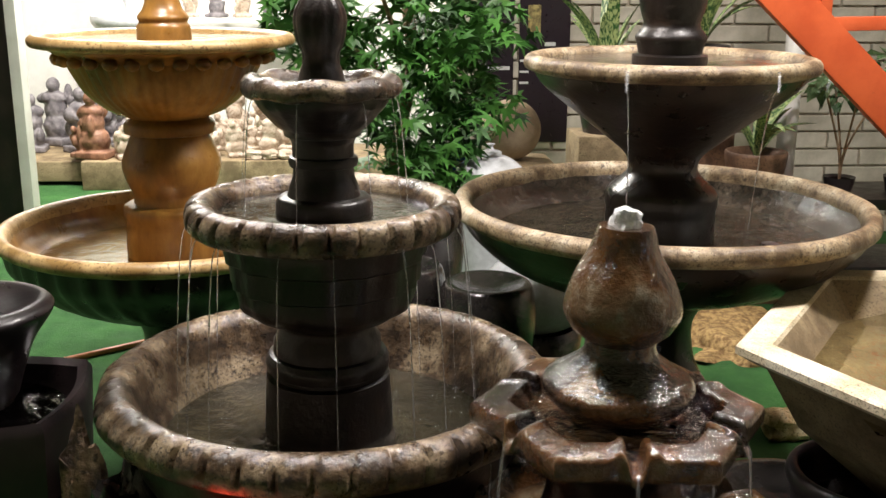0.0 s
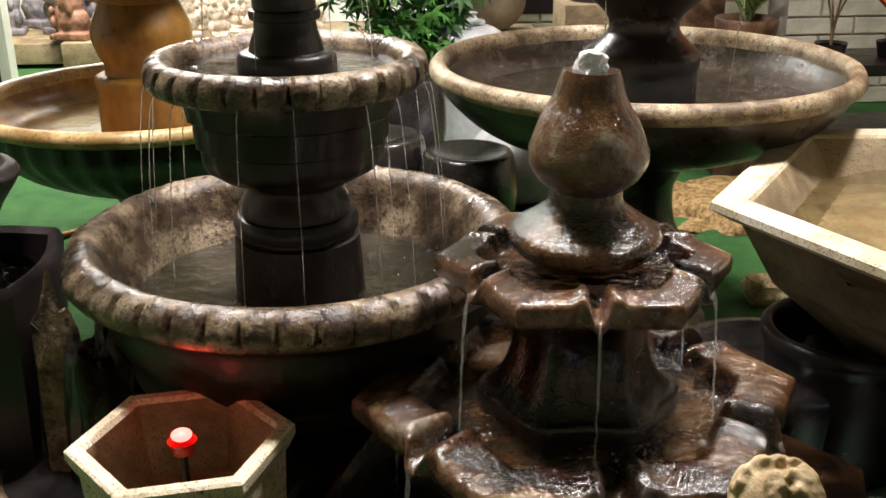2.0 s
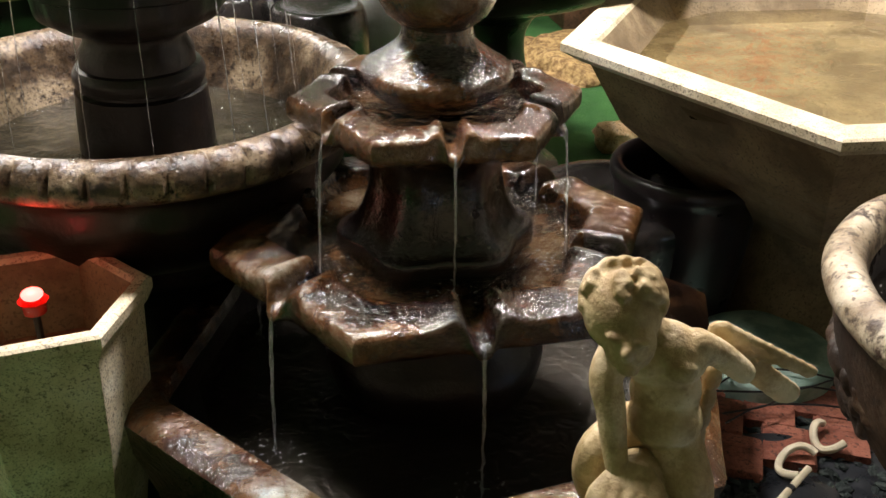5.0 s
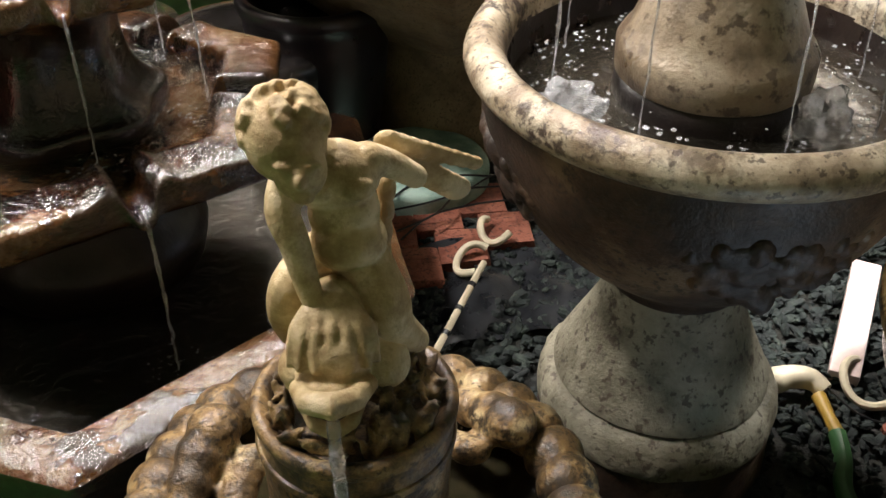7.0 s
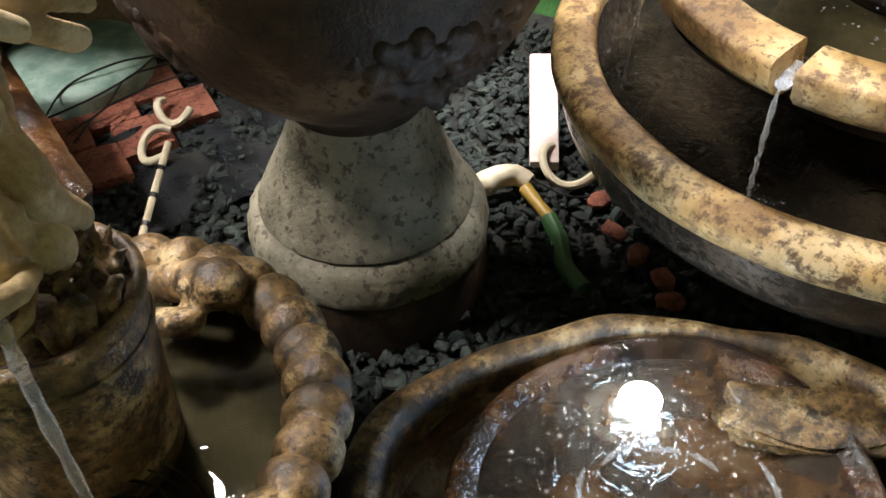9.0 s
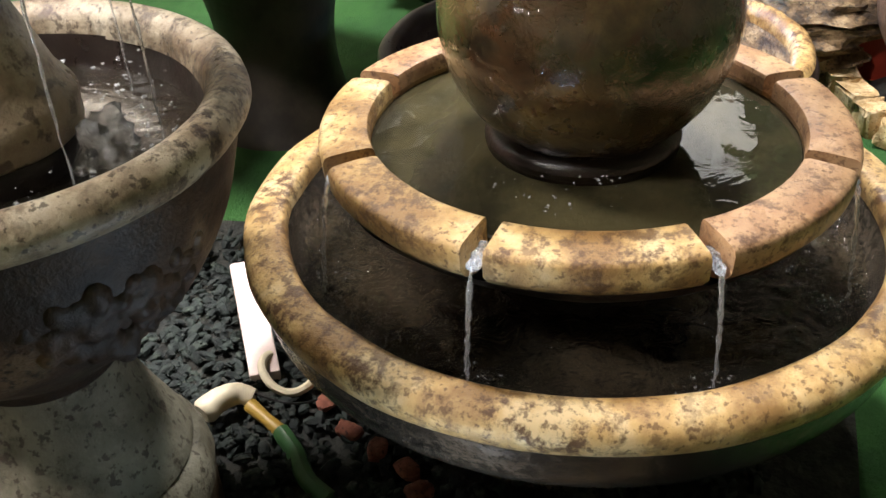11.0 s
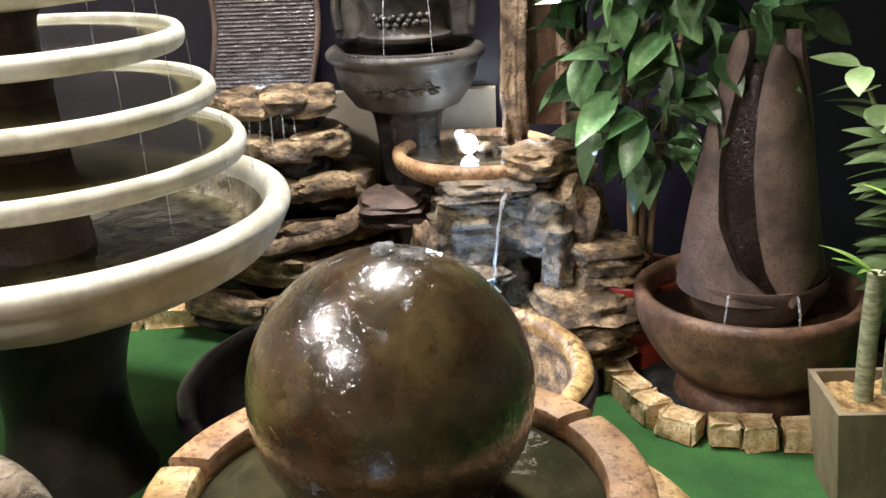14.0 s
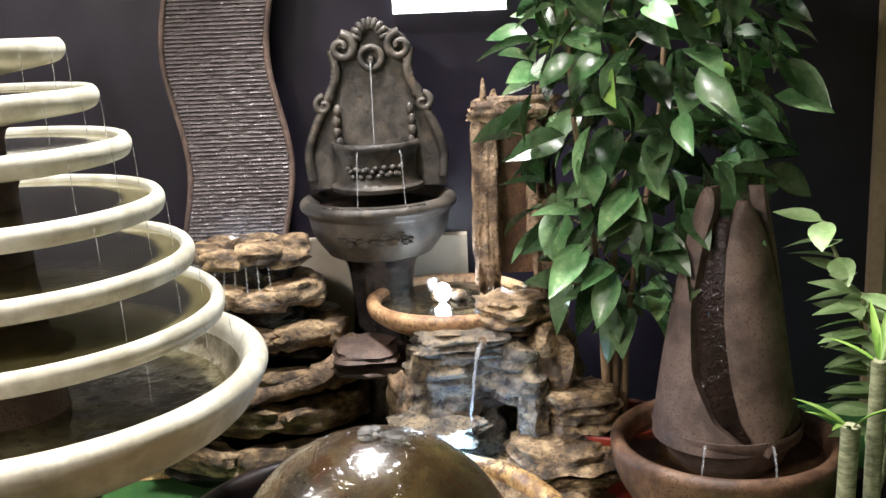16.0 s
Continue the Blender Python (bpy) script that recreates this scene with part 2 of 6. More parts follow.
REDTILE = surface("red_brick_chips", [(0.3, (0.16, 0.045, 0.025)), (0.7, (0.34, 0.12, 0.075))], 24,
                  ((0.05, 0.02, 0.015), 50, 0.55, 0.7), (0.7, 0.9), 0.6, 120)
NAVY = surface("navy_painted_wall", [(0.3, (0.009, 0.007, 0.015)), (0.7, (0.016, 0.013, 0.025))], 2.5, None, (0.3, 0.45), 0.12, 60)
WHITE = surface("white_painted_wall", [(0.3, (0.7, 0.68, 0.64)), (0.7, (0.82, 0.81, 0.78))], 3, None, (0.5, 0.7), 0.15, 90)
BLOCK = surface("white_painted_block", [(0.3, (0.4, 0.37, 0.3)), (0.7, (0.54, 0.5, 0.42))], 7, None, (0.5, 0.75), 0.35, 120, vary=0.05)
BEIGE = surface("beige_painted_wall", [(0.3, (0.4, 0.35, 0.27)), (0.7, (0.5, 0.44, 0.35))], 4, None, (0.5, 0.7), 0.2, 90)
CEILING = plain("pale_ceiling_board", (0.6, 0.58, 0.54), 0.8)
ORANGE = surface("orange_red_painted_steel", [(0.3, (0.52, 0.085, 0.026)), (0.7, (0.62, 0.115, 0.036))], 6,
                 ((0.4, 0.06, 0.02), 30, 0.62, 0.75), (0.3, 0.45), 0.1, 200)
POSTER = plain("black_plum_poster", (0.014, 0.008, 0.014), 0.35)
GOLD = plain("ochre_print", (0.3, 0.24, 0.09), 0.5, vary=0.5, scale=40)
PALE = plain("pale_grey_print", (0.6, 0.6, 0.6), 0.5)
WHITEGLAZE = plain("white_glazed_clay", (0.6, 0.62, 0.64), 0.15)
TANBALL = surface("tan_stone", [(0.3, (0.24, 0.17, 0.11)), (0.7, (0.36, 0.27, 0.18))], 8, None, (0.6, 0.8), 0.3, 200)
MAPLE = surface("maple_leaf_green", [(0.3, (0.02, 0.08, 0.012)), (0.7, (0.065, 0.2, 0.032))], 5, None, (0.35, 0.6), 0.2, 100)
# Pale spots stand for veins and for gloss highlights painted on the leaves.
FICUS = surface("ficus_leaf_green", [(0.3, (0.06, 0.15, 0.055)), (0.7, (0.2, 0.33, 0.15))], 7,
                ((0.42, 0.48, 0.26), 14, 0.57, 0.7), (0.2, 0.34), 0.25, 40, 0.5, vary=0.6)
LIME = surface("young_leaf_green", [(0.3, (0.12, 0.25, 0.04)), (0.7, (0.28, 0.42, 0.1))], 9, None, (0.3, 0.5), 0.2, 70, vary=0.3)
STRIPED = surface("striped_leaf", [(0.42, (0.03, 0.1, 0.025)), (0.58, (0.4, 0.48, 0.2))], 34, None, (0.35, 0.5), 0.1, 90, stretch=(3, 3, 0.12))
TRUNK = surface("pale_brown_bark", [(0.3, (0.14, 0.085, 0.045)), (0.7, (0.32, 0.22, 0.13))], 30, None, (0.6, 0.9), 0.5, 90, stretch=(1, 1, 0.3))
CANE = surface("grey_green_cane", [(0.3, (0.14, 0.15, 0.08)), (0.7, (0.3, 0.31, 0.19))], 30, None, (0.6, 0.9), 0.5, 90, stretch=(1, 1, 3))
REDPOT = plain("red_plastic", (0.3, 0.035, 0.018), 0.35)
WOODPOT = surface("drab_wood_planter", [(0.3, (0.13, 0.1, 0.06)), (0.7, (0.22, 0.175, 0.11))], 12, None, (0.5, 0.7), 0.3, 90, stretch=(1, 1, 0.3))
BARKCHIP = surface("ochre_bark_chips", [(0.3, (0.16, 0.09, 0.03)), (0.7, (0.42, 0.28, 0.11))], 40, None, (0.7, 0.9), 0.9, 80, depth=0.01)
PINK = plain("pink_white_plastic", (0.75, 0.6, 0.56), 0.35)
BONE = plain("cream_plastic", (0.7, 0.62, 0.45), 0.4)
BLACKPLASTIC = plain("black_plastic", (0.012, 0.012, 0.013), 0.35)
SHEET = surface("black_pond_liner", [(0.3, (0.008, 0.009, 0.011)), (0.7, (0.022, 0.024, 0.028))], 12, None, (0.2, 0.45), 0.3, 60)
HOSEGREEN = plain("green_hose", (0.06, 0.17, 0.06), 0.4)
YELLOW = plain("brass_yellow_fitting", (0.5, 0.32, 0.06), 0.4)
ROPE = plain("orange_hose", (0.55, 0.2, 0.08), 0.5)
TRIM = plain("bare_timber_trim", (0.4, 0.3, 0.2), 0.5)
STATUE_GREY = surface("slate_grey_plaster", [(0.3, (0.1, 0.09, 0.1)), (0.7, (0.24, 0.22, 0.23))], 14, None, (0.5, 0.8), 0.5, 100)
STATUE_RUST = surface("rust_brown_plaster", [(0.3, (0.14, 0.06, 0.035)), (0.7, (0.3, 0.15, 0.09))], 14, None, (0.4, 0.7), 0.4, 100)
STATUE_CREAM = surface("cream_plaster", [(0.3, (0.34, 0.26, 0.19)), (0.7, (0.58, 0.49, 0.4))], 14,
                       ((0.2, 0.13, 0.08), 20, 0.58, 0.75), (0.5, 0.8), 0.4, 100)
SIGN = glow("lit_white_sign", (1.0, 0.98, 0.94), 2.2)
LED = glow("white_led", (0.8, 0.9, 1.0), 40.0)
REDLED = glow("red_led", (1.0, 0.1, 0.085), 5.5)
WATER = water_like("pool_water", (0.3, 0.29, 0.18), 0.6, 16, 0.03, 1.0, 0.008)
RIPPLE = water_like("rippled_water", (0.3, 0.27, 0.2), 1.0, 26, 0.03, 0.97, 0.02)
STREAM = water_like("falling_water", (0.95, 0.97, 1.0), 0.8, 90, 0.06, 0.88)
FOAM = water_like("foaming_water", (0.93, 0.95, 0.97), 0.9, 60, 0.25, 0.35, 0.012)
GLASSWATER = water_like("water_sheet", (0.02, 0.012, 0.01), 1.0, 45, 0.04, 0.0, 0.012)
CALM = water_like("calm_pool_water", (0.3, 0.28, 0.17), 0.3, 14, 0.02, 1.0, 0.003)
SLATE = water_like("wet_slate_ridges", (0.11, 0.095, 0.095), 1.0, 60, 0.2, 0.0, 0.008)
STAINED = surface("stained_buff_stone", [(0.3, (0.12, 0.1, 0.06)), (0.5, (0.3, 0.26, 0.18)), (0.72, (0.58, 0.54, 0.44))], 5, ((0.08, 0.06, 0.035), 9, 0.55, 0.7), (0.3, 0.6), 0.3, 120)
UMBER = surface("umber_pedestal_stone", [(0.3, (0.018, 0.013, 0.01)), (0.7, (0.05, 0.038, 0.028))], 6, None, (0.4, 0.6), 0.3, 120)
MURK = surface("murky_pool_stone", [(0.3, (0.022, 0.019, 0.01)), (0.7, (0.07, 0.06, 0.033))], 7, None, (0.9, 1.0), 0.4, 70)
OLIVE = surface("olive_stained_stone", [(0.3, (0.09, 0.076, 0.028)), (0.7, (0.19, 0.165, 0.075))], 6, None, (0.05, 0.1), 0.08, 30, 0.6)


# ---- builders ----
def thing(name, at, label, category, group="", kind="", turn=0.0):
    ob = new(name)
    ob.empty_display_size = 0.1
    ob.matrix_world = pose(*at, 0, 0, turn)
    return tagged(ob, label, category, group, kind)


def finish(name, bm, material, smooth=True, angle=45):
    bm.normal_update()
    me = bpy.data.meshes.new(name)
    bm.to_mesh(me)
    bm.free()
    me.materials.append(material)
    me.polygons.foreach_set("use_smooth", [smooth] * len(me.polygons))
    if smooth:
        me.set_sharp_from_angle(angle=radians(angle))
    return me


def part(name, bm, material, parent, label="", smooth=True, angle=45, kind=""):
    ob = new(name, finish(name, bm, material, smooth, angle))
    ob.parent = parent
    return tagged(ob, label, "", "", kind)


def solid(name, bm, material, label, category, kind="", group="", at=(0, 0, 0), smooth=True, angle=45, turn=0.0):
    ob = new(name, finish(name, bm, material, smooth, angle))
    ob.matrix_world = pose(*at, 0, 0, turn)
    return tagged(ob, label, category, group, kind)


def spline(pts, k=5):
    """A smooth line through points (any number of coordinates)."""
    p = [np.array(q, float) for q in pts]
    p = [2 * p[0] - p[1]] + p + [2 * p[-1] - p[-2]]
    out = []
    for i in range(1, len(p) - 2):
        for j in range(k):
            t = j / k
            out.append(0.5 * (2 * p[i] + (p[i + 1] - p[i - 1]) * t + (2 * p[i - 1] - 5 * p[i] + 4 * p[i + 1] - p[i + 2]) * t * t
                              + (3 * p[i] - p[i - 1] - 3 * p[i + 1] + p[i + 2]) * t ** 3))
    return out + [p[-2]]


def lathe(profile, seg=72, shape=None, wobble=0.0, bm=None, centre=(0, 0)):
    """Turns (radius, height) pairs round the z axis. shape(angle, r, z, i) may change r and z."""
    bm = bm or bmesh.new()
    rings = []
    for i, (r, z) in enumerate(profile):
        if r < 1e-5:
            rings.append([bm.verts.new((centre[0], centre[1], z))])
            continue
        ring = []
        for k in range(seg):
            a = 2 * math.pi * k / seg
            rr, zz = shape(a, r, z, i) if shape else (r, z)
            if wobble:
                v = noise.noise(Vector((math.cos(a) * rr * 9, math.sin(a) * rr * 9, zz * 9)))
                rr, zz = rr * (1 + wobble * v), zz + wobble * 0.12 * v
            ring.append(bm.verts.new((centre[0] + rr * math.cos(a), centre[1] + rr * math.sin(a), zz)))
        rings.append(ring)
    for a, b in zip(rings, rings[1:]):
        for k in range(seg):
            n = (k + 1) % seg
            if len(a) == 1 and len(b) > 1:
                bm.faces.new((a[0], b[n], b[k]))
            elif len(b) == 1 and len(a) > 1:
                bm.faces.new((a[k], a[n], b[0]))
            elif len(a) > 1:
                bm.faces.new((a[k], a[n], b[n], b[k]))
    return bm


def torus(big, small, z=0.0, seg=72, sides=14, shape=None, wobble=0.0, squash=1.0):
    prof = [(big + small * math.cos(t), z + squash * small * math.sin(t)) for t in np.linspace(0, 2 * math.pi, sides + 1)]
    bm = lathe(prof, seg, shape, wobble)
    bmesh.ops.remove_doubles(bm, verts=bm.verts, dist=1e-6)
    return bm


def box(size, at=(0, 0, 0), bevel=0.0, bm=None, turn=None, rough=0.0, seed=0):
    own = bmesh.new()
    bmesh.ops.create_cube(own, size=1.0, matrix=Matrix.Diagonal((*size, 1)))
    if bevel:
        bmesh.ops.bevel(own, geom=own.edges[:], offset=bevel, segments=2, affect="EDGES", profile=0.6)
    if rough:
        rnd = random.Random(seed)
        for v in own.verts:
            v.co += Vector((rnd.uniform(-rough, rough), rnd.uniform(-rough, rough), rnd.uniform(-rough, rough)))
    bmesh.ops.transform(own, matrix=Matrix.Translation(at) @ (turn or Matrix()), verts=own.verts)
    if bm is None:
        return own
    return join(bm, own)


def join(bm, other):
    """Adds other to bm."""
    made = {v: bm.verts.new(v.co) for v in other.verts}
    for f in other.faces:
        bm.faces.new([made[v] for v in f.verts])
    other.free()
    return bm


def tube(points, radius, sides=8, bm=None, caps=True):
    """A round bar along points; radius is a number or one for each point."""
    bm = bm or bmesh.new()
    pts = [Vector(p) for p in points]
    rad = radius if isinstance(radius, (list, tuple)) else [radius] * len(pts)
    rings, side = [], None
    for i, p in enumerate(pts):
        d = (pts[min(i + 1, len(pts) - 1)] - pts[max(i - 1, 0)]).normalized()
        if side is None:
            side = d.cross(Vector((0, 0, 1)) if abs(d.z) < 0.9 else Vector((1, 0, 0))).normalized()
        side = (side - d * side.dot(d)).normalized()
        up = d.cross(side)
        rings.append([bm.verts.new(p + rad[i] * (math.cos(a) * side + math.sin(a) * up))
                      for a in (2 * math.pi * k / sides for k in range(sides))])
    for a, b in zip(rings, rings[1:]):
        for k in range(sides):
            bm.faces.new((a[k], a[(k + 1) % sides], b[(k + 1) % sides], b[k]))
    if caps:
        bm.faces.new(rings[0][::-1])
        bm.faces.new(rings[-1])
    return bm


def ball(radius, at=(0, 0, 0), scale=(1, 1, 1), level=3, bm=None, turn=None):
    own = bmesh.new()
    bmesh.ops.create_icosphere(own, subdivisions=level, radius=radius)
    bmesh.ops.transform(own, matrix=Matrix.Translation(at) @ (turn or Matrix()) @ Matrix.Diagonal((*scale, 1)), verts=own.verts)
    return own if bm is None else join(bm, own)


def rock(size, at=(0, 0, 0), seed=0, level=4, strata=0.16, rough=0.25, turn=0.0, bm=None):
    """A split, layered stone."""
    own = bmesh.new()
    bmesh.ops.create_icosphere(own, subdivisions=level, radius=0.5)
    off = Vector((seed * 7.3, seed * 3.1, seed * 1.7))
    for v in own.verts:
        c = v.co.normalized()
        q = max(abs(c.x), abs(c.y), abs(c.z))
        c = c * (0.5 * (0.45 / q + 0.55))
        n = noise.fractal(c * 2.6 + off, 1.0, 2.0, 4)
        layer = noise.noise(Vector((c.x * 1.2, c.y * 1.2, c.z * 9)) + off)
        c = c * (1 + rough * n)
        c.x *= 1 + strata * layer
        c.y *= 1 + strata * layer
        v.co = c
    bmesh.ops.transform(own, matrix=Matrix.Translation(at) @ pose(0, 0, 0, 0, 0, turn) @ Matrix.Diagonal((*size, 1)), verts=own.verts)
    return own if bm is None else join(bm, own)


def pool(radius, z, parent, material=WATER, sides=64, name="water", at=(0, 0), label=""):
    """A sheet of water."""
    bm = bmesh.new()
    bmesh.ops.create_circle(bm, cap_ends=True, segments=sides, radius=radius, matrix=Matrix.Translation((*at, z)))
    ob = part(name, bm, material, parent, label, smooth=False)
    ob.visible_shadow = False
    return ob


def blended(ob, voxel=0.004, rounds=2):
    """Melts the overlapping masses of a carved part into one skin."""
    rm = ob.modifiers.new("remesh", "REMESH")
    rm.mode, rm.voxel_size, rm.use_smooth_shade = "VOXEL", voxel, True
    sm = ob.modifiers.new("smooth", "SMOOTH")
    sm.factor, sm.iterations = 0.5, rounds
    return ob


def stream(start, end, parent, width=0.004, throw=0.0, seed=0, material=STREAM):
    """A falling thread of water, beading as it falls, from start to end in the parent's space."""
    rnd = random.Random(seed)
    a, b = Vector(start), Vector(end)
    pts, rad = [], []
    for i in range(25):
        t = i / 24
        p = a.lerp(b, t)
        s = math.sqrt(t)
        p.x, p.y = a.x + (b.x - a.x) * s, a.y + (b.y - a.y) * s
        p += Vector((rnd.uniform(-1, 1), rnd.uniform(-1, 1), 0)) * width * 0.5 * t
        pts.append(p)
        rad.append(0.72 * width * (0.85 + 0.12 * math.sin(i * 1.3 + seed) + rnd.uniform(-0.3, 0.3)) * (1.15 - 0.4 * t))
    ob = part("water_stream", tube(pts, rad, 7), material, parent)
    ob.visible_shadow = False
    return ob


def splash(at, parent, spread=0.05, count=16, size=0.006, seed=0, rise=0.03, material=STREAM):
    """Drops and foam where water lands."""
    rnd = random.Random(seed)
    bm = bmesh.new()
    for _ in range(2 * count):
        a, r = rnd.uniform(0, 6.283), spread * math.sqrt(rnd.random())
        s = 0.24 * size * rnd.uniform(0.4, 1.3)
        ball(s, (at[0] + r * math.cos(a), at[1] + r * math.sin(a), at[2] + rnd.uniform(0, rise) * rnd.random()),
             (rnd.uniform(0.8, 2.2), rnd.uniform(0.8, 2.0), rnd.uniform(0.4, 1)), 1, bm)
    ob = part("splash", bm, material, parent, "", kind="stuff")
    ob.visible_shadow = False
    return ob


def gadroon(count, depth, rows, twist=0.0):
    """A rim cut with slanting grooves on the profile rows given."""
    low, high = rows

    def shape(a, r, z, i):
        if low <= i <= high:
            s = abs(math.sin(0.5 * count * a + twist * (i - low)))
            g = math.exp(-(s / 0.22) ** 2)
            mid = math.sin(math.pi * (i - low + 0.5) / (high - low + 1))
            return r - depth * g * mid, z - 0.5 * depth * g * mid
        return r, z
    return shape


# ---- the room ----
def slab(name, lo, hi, material, label, category, kind="structure"):
    size = [b - a for a, b in zip(lo, hi)]
    return solid(name, box(size, [(a + b) / 2 for a, b in zip(lo, hi)]), material, label, category, kind, smooth=False)


slab("floor", (-4.2, -4.2, -0.1), (4.1, 9.0, 0.0), CARPET, "bright green turf carpet over the shop floor", "floor")
slab("ceiling", (-4.2, -4.2, 3.5), (4.1, 9.0, 3.6), CEILING, "pale board ceiling over the showroom", "ceiling")
slab("wall_west", (-4.2, -4.2, 0), (-4.1, 9.0, 3.5), BEIGE, "plain beige painted wall", "wall")
slab("wall_south", (-4.1, -4.2, 0), (4.1, -4.1, 3.5), BEIGE, "plain beige painted wall", "wall")
slab("wall_north", (-4.1, 8.6, 0), (0.55, 8.7, 3.5), WHITE, "bright white painted wall behind the statues", "wall")
slab("wall_return", (0.45, 5.9, 0), (0.55, 8.6, 3.5), WHITE, "white painted return wall", "wall")
slab("wall_block_core", (0.45, 5.75, 0), (4.1, 5.9, 3.5), BEIGE, "painted masonry wall", "wall")
slab("wall_east", (3.86, -1.4, 0), (3.96, 2.7, 3.5), NAVY, "glossy dark navy painted wall", "wall")
slab("wall_east_south", (3.86, -4.1, 0), (3.96, -1.45, 3.5), BEIGE, "beige painted wall past the timber trim", "wall")
slab("trim", (3.83, -1.45, 0), (3.97, -1.4, 3.5), TRIM, "bare timber trim on the wall's edge", "trim")
slab("wall_east_north", (3.86, 2.7, 0), (3.96, 5.75, 3.5), BEIGE, "beige painted wall", "wall")
slab("baseboard", (3.8, 0.05, 0.0), (3.858, 2.7, 0.72), BEIGE, "beige plinth along the foot of the navy wall", "plinth")


# ---- fountains ----
def tiered_fountain():
    f = thing("tiered_fountain", (-0.063, 1.97, 0), "three-tier brown stone fountain with rope-carved rims, water running", "fountain")
    rim = spline([(0.36, 0.655), (0.375, 0.69), (0.4, 0.71), (0.43, 0.702), (0.447, 0.675), (0.438, 0.645), (0.405, 0.63)], 3)
    part("basin_rim", lathe(rim, 312, gadroon(44, 0.016, (6, 16), 0.07), 0.015), OLD, f, "mottled tan rim with carved grooves")
    part("basin_inside", lathe(spline([(0.362, 0.66), (0.35, 0.625), (0.325, 0.57)], 4), 96, None, 0.012), OLD, f, "pitted mottled inside wall")
    part("basin_floor", lathe(spline([(0.325, 0.571), (0.29, 0.52), (0.2, 0.47), (0, 0.46)], 4), 72), MURK, f, "dark wet floor")
    part("basin", lathe(spline([(0.405, 0.632), (0.385, 0.61), (0.38, 0.56), (0.35, 0.5), (0.33, 0.47)], 3)
                        + spline([(0.33, 0.46), (0.34, 0.445), (0.28, 0.4), (0.17, 0.33), (0.15, 0.25), (0.2, 0.12), (0.22, 0.0), (0, 0)], 3), 72),
         OLD_DARK, f, "wet dark stone basin body")
    part("column", lathe(spline([(0.13, 0.46), (0.127, 0.6), (0.122, 0.69)], 3) + [(0.113, 0.694), (0.113, 0.7)] + spline([(0.12, 0.704), (0.122, 0.722), (0.115, 0.736)], 3) + [(0.106, 0.738), (0.105, 0.765)]
                         + spline([(0.095, 0.78), (0.095, 0.8), (0.13, 0.815), (0.166, 0.84), (0.174, 0.88)], 4) + [(0.181, 0.884), (0.183, 0.93)] + spline([(0.192, 0.936), (0.198, 0.97), (0.22, 1.02)], 4), 64,
                         lambda a, r, z, i: (r * (1 + 0.02 * math.cos(16 * a) * (z > 0.8)), z)), OLD_DARK, f, "black wet stem")
    rim = spline([(0.2, 1.005), (0.212, 1.035), (0.235, 1.048), (0.258, 1.038), (0.264, 1.01), (0.25, 0.99), (0.22, 0.985)], 3)
    part("tier_rim", lathe(rim, 264, gadroon(30, 0.014, (5, 16), 0.09), 0.012), OLD, f, "grooved stone rim of the middle bowl")
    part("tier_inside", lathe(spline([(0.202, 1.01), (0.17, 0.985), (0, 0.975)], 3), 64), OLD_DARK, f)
    part("upper_column", lathe(spline([(0.092, 0.975), (0.092, 1.035), (0.084, 1.048)], 3) + [(0.07, 1.05), (0.068, 1.058)] + spline([(0.066, 1.066), (0.059, 1.085), (0.057, 1.105)], 3) + [(0.064, 1.107), (0.066, 1.116), (0.064, 1.124), (0.058, 1.126)]
                               + spline([(0.058, 1.15), (0.064, 1.162)], 3) + [(0.072, 1.164), (0.074, 1.174)] + spline([(0.08, 1.178), (0.1, 1.2), (0.118, 1.222), (0.128, 1.245)], 4), 64,
                               lambda a, r, z, i: (r * (1 + 0.03 * abs(math.cos(10 * a)) * (z > 1.18)), z)),
         OLD_DARK, f)
    rim = spline([(0.1, 1.25), (0.112, 1.272), (0.13, 1.276), (0.146, 1.262), (0.145, 1.242), (0.12, 1.236)], 3)
    part("top_rim", lathe(rim, 180, lambda a, r, z, i: (r * (1 + 0.016 * math.cos(8 * a)), z + 0.003 * math.cos(8 * a)), 0.012), OLD, f, "scalloped stone rim of the top bowl")
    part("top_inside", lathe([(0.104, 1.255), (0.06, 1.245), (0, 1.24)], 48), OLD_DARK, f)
    part("finial", lathe(spline([(0.05, 1.24), (0.04, 1.28), (0.032, 1.31), (0.042, 1.34), (0.046, 1.38), (0.035, 1.41), (0.018, 1.43), (0, 1.435)], 4), 64,
                         lambda a, r, z, i: (r * (1 + 0.07 * abs(math.cos(4 * a)) * (z > 1.3)), z)), OLD_DARK, f, "carved bud finial")
    pool(0.325, 0.575, f, RIPPLE)
    pool(0.203, 1.02, f)
    pool(0.108, 1.262, f)
    rnd = random.Random(4)
    for k in range(16):
        a = 2 * math.pi * (k + 0.5 * rnd.random()) / 16
        c, s = math.cos(a), math.sin(a)
        stream((0.258 * c, 0.258 * s, 1.0), (0.3 * c, 0.3 * s, 0.58), f, rnd.uniform(0.001, 0.002), 0, k)
        if k % 2:
            stream((0.14 * c, 0.14 * s, 1.24), (0.165 * c, 0.165 * s, 1.022), f, rnd.uniform(0.001, 0.002), 0, k + 40)
            splash((0.3 * c, 0.3 * s, 0.578), f, 0.035, 9, 0.004, k)
    splash((0.1, -0.03, 1.262), f, 0.06, 24, 0.006, 3, 0.01)
    return f


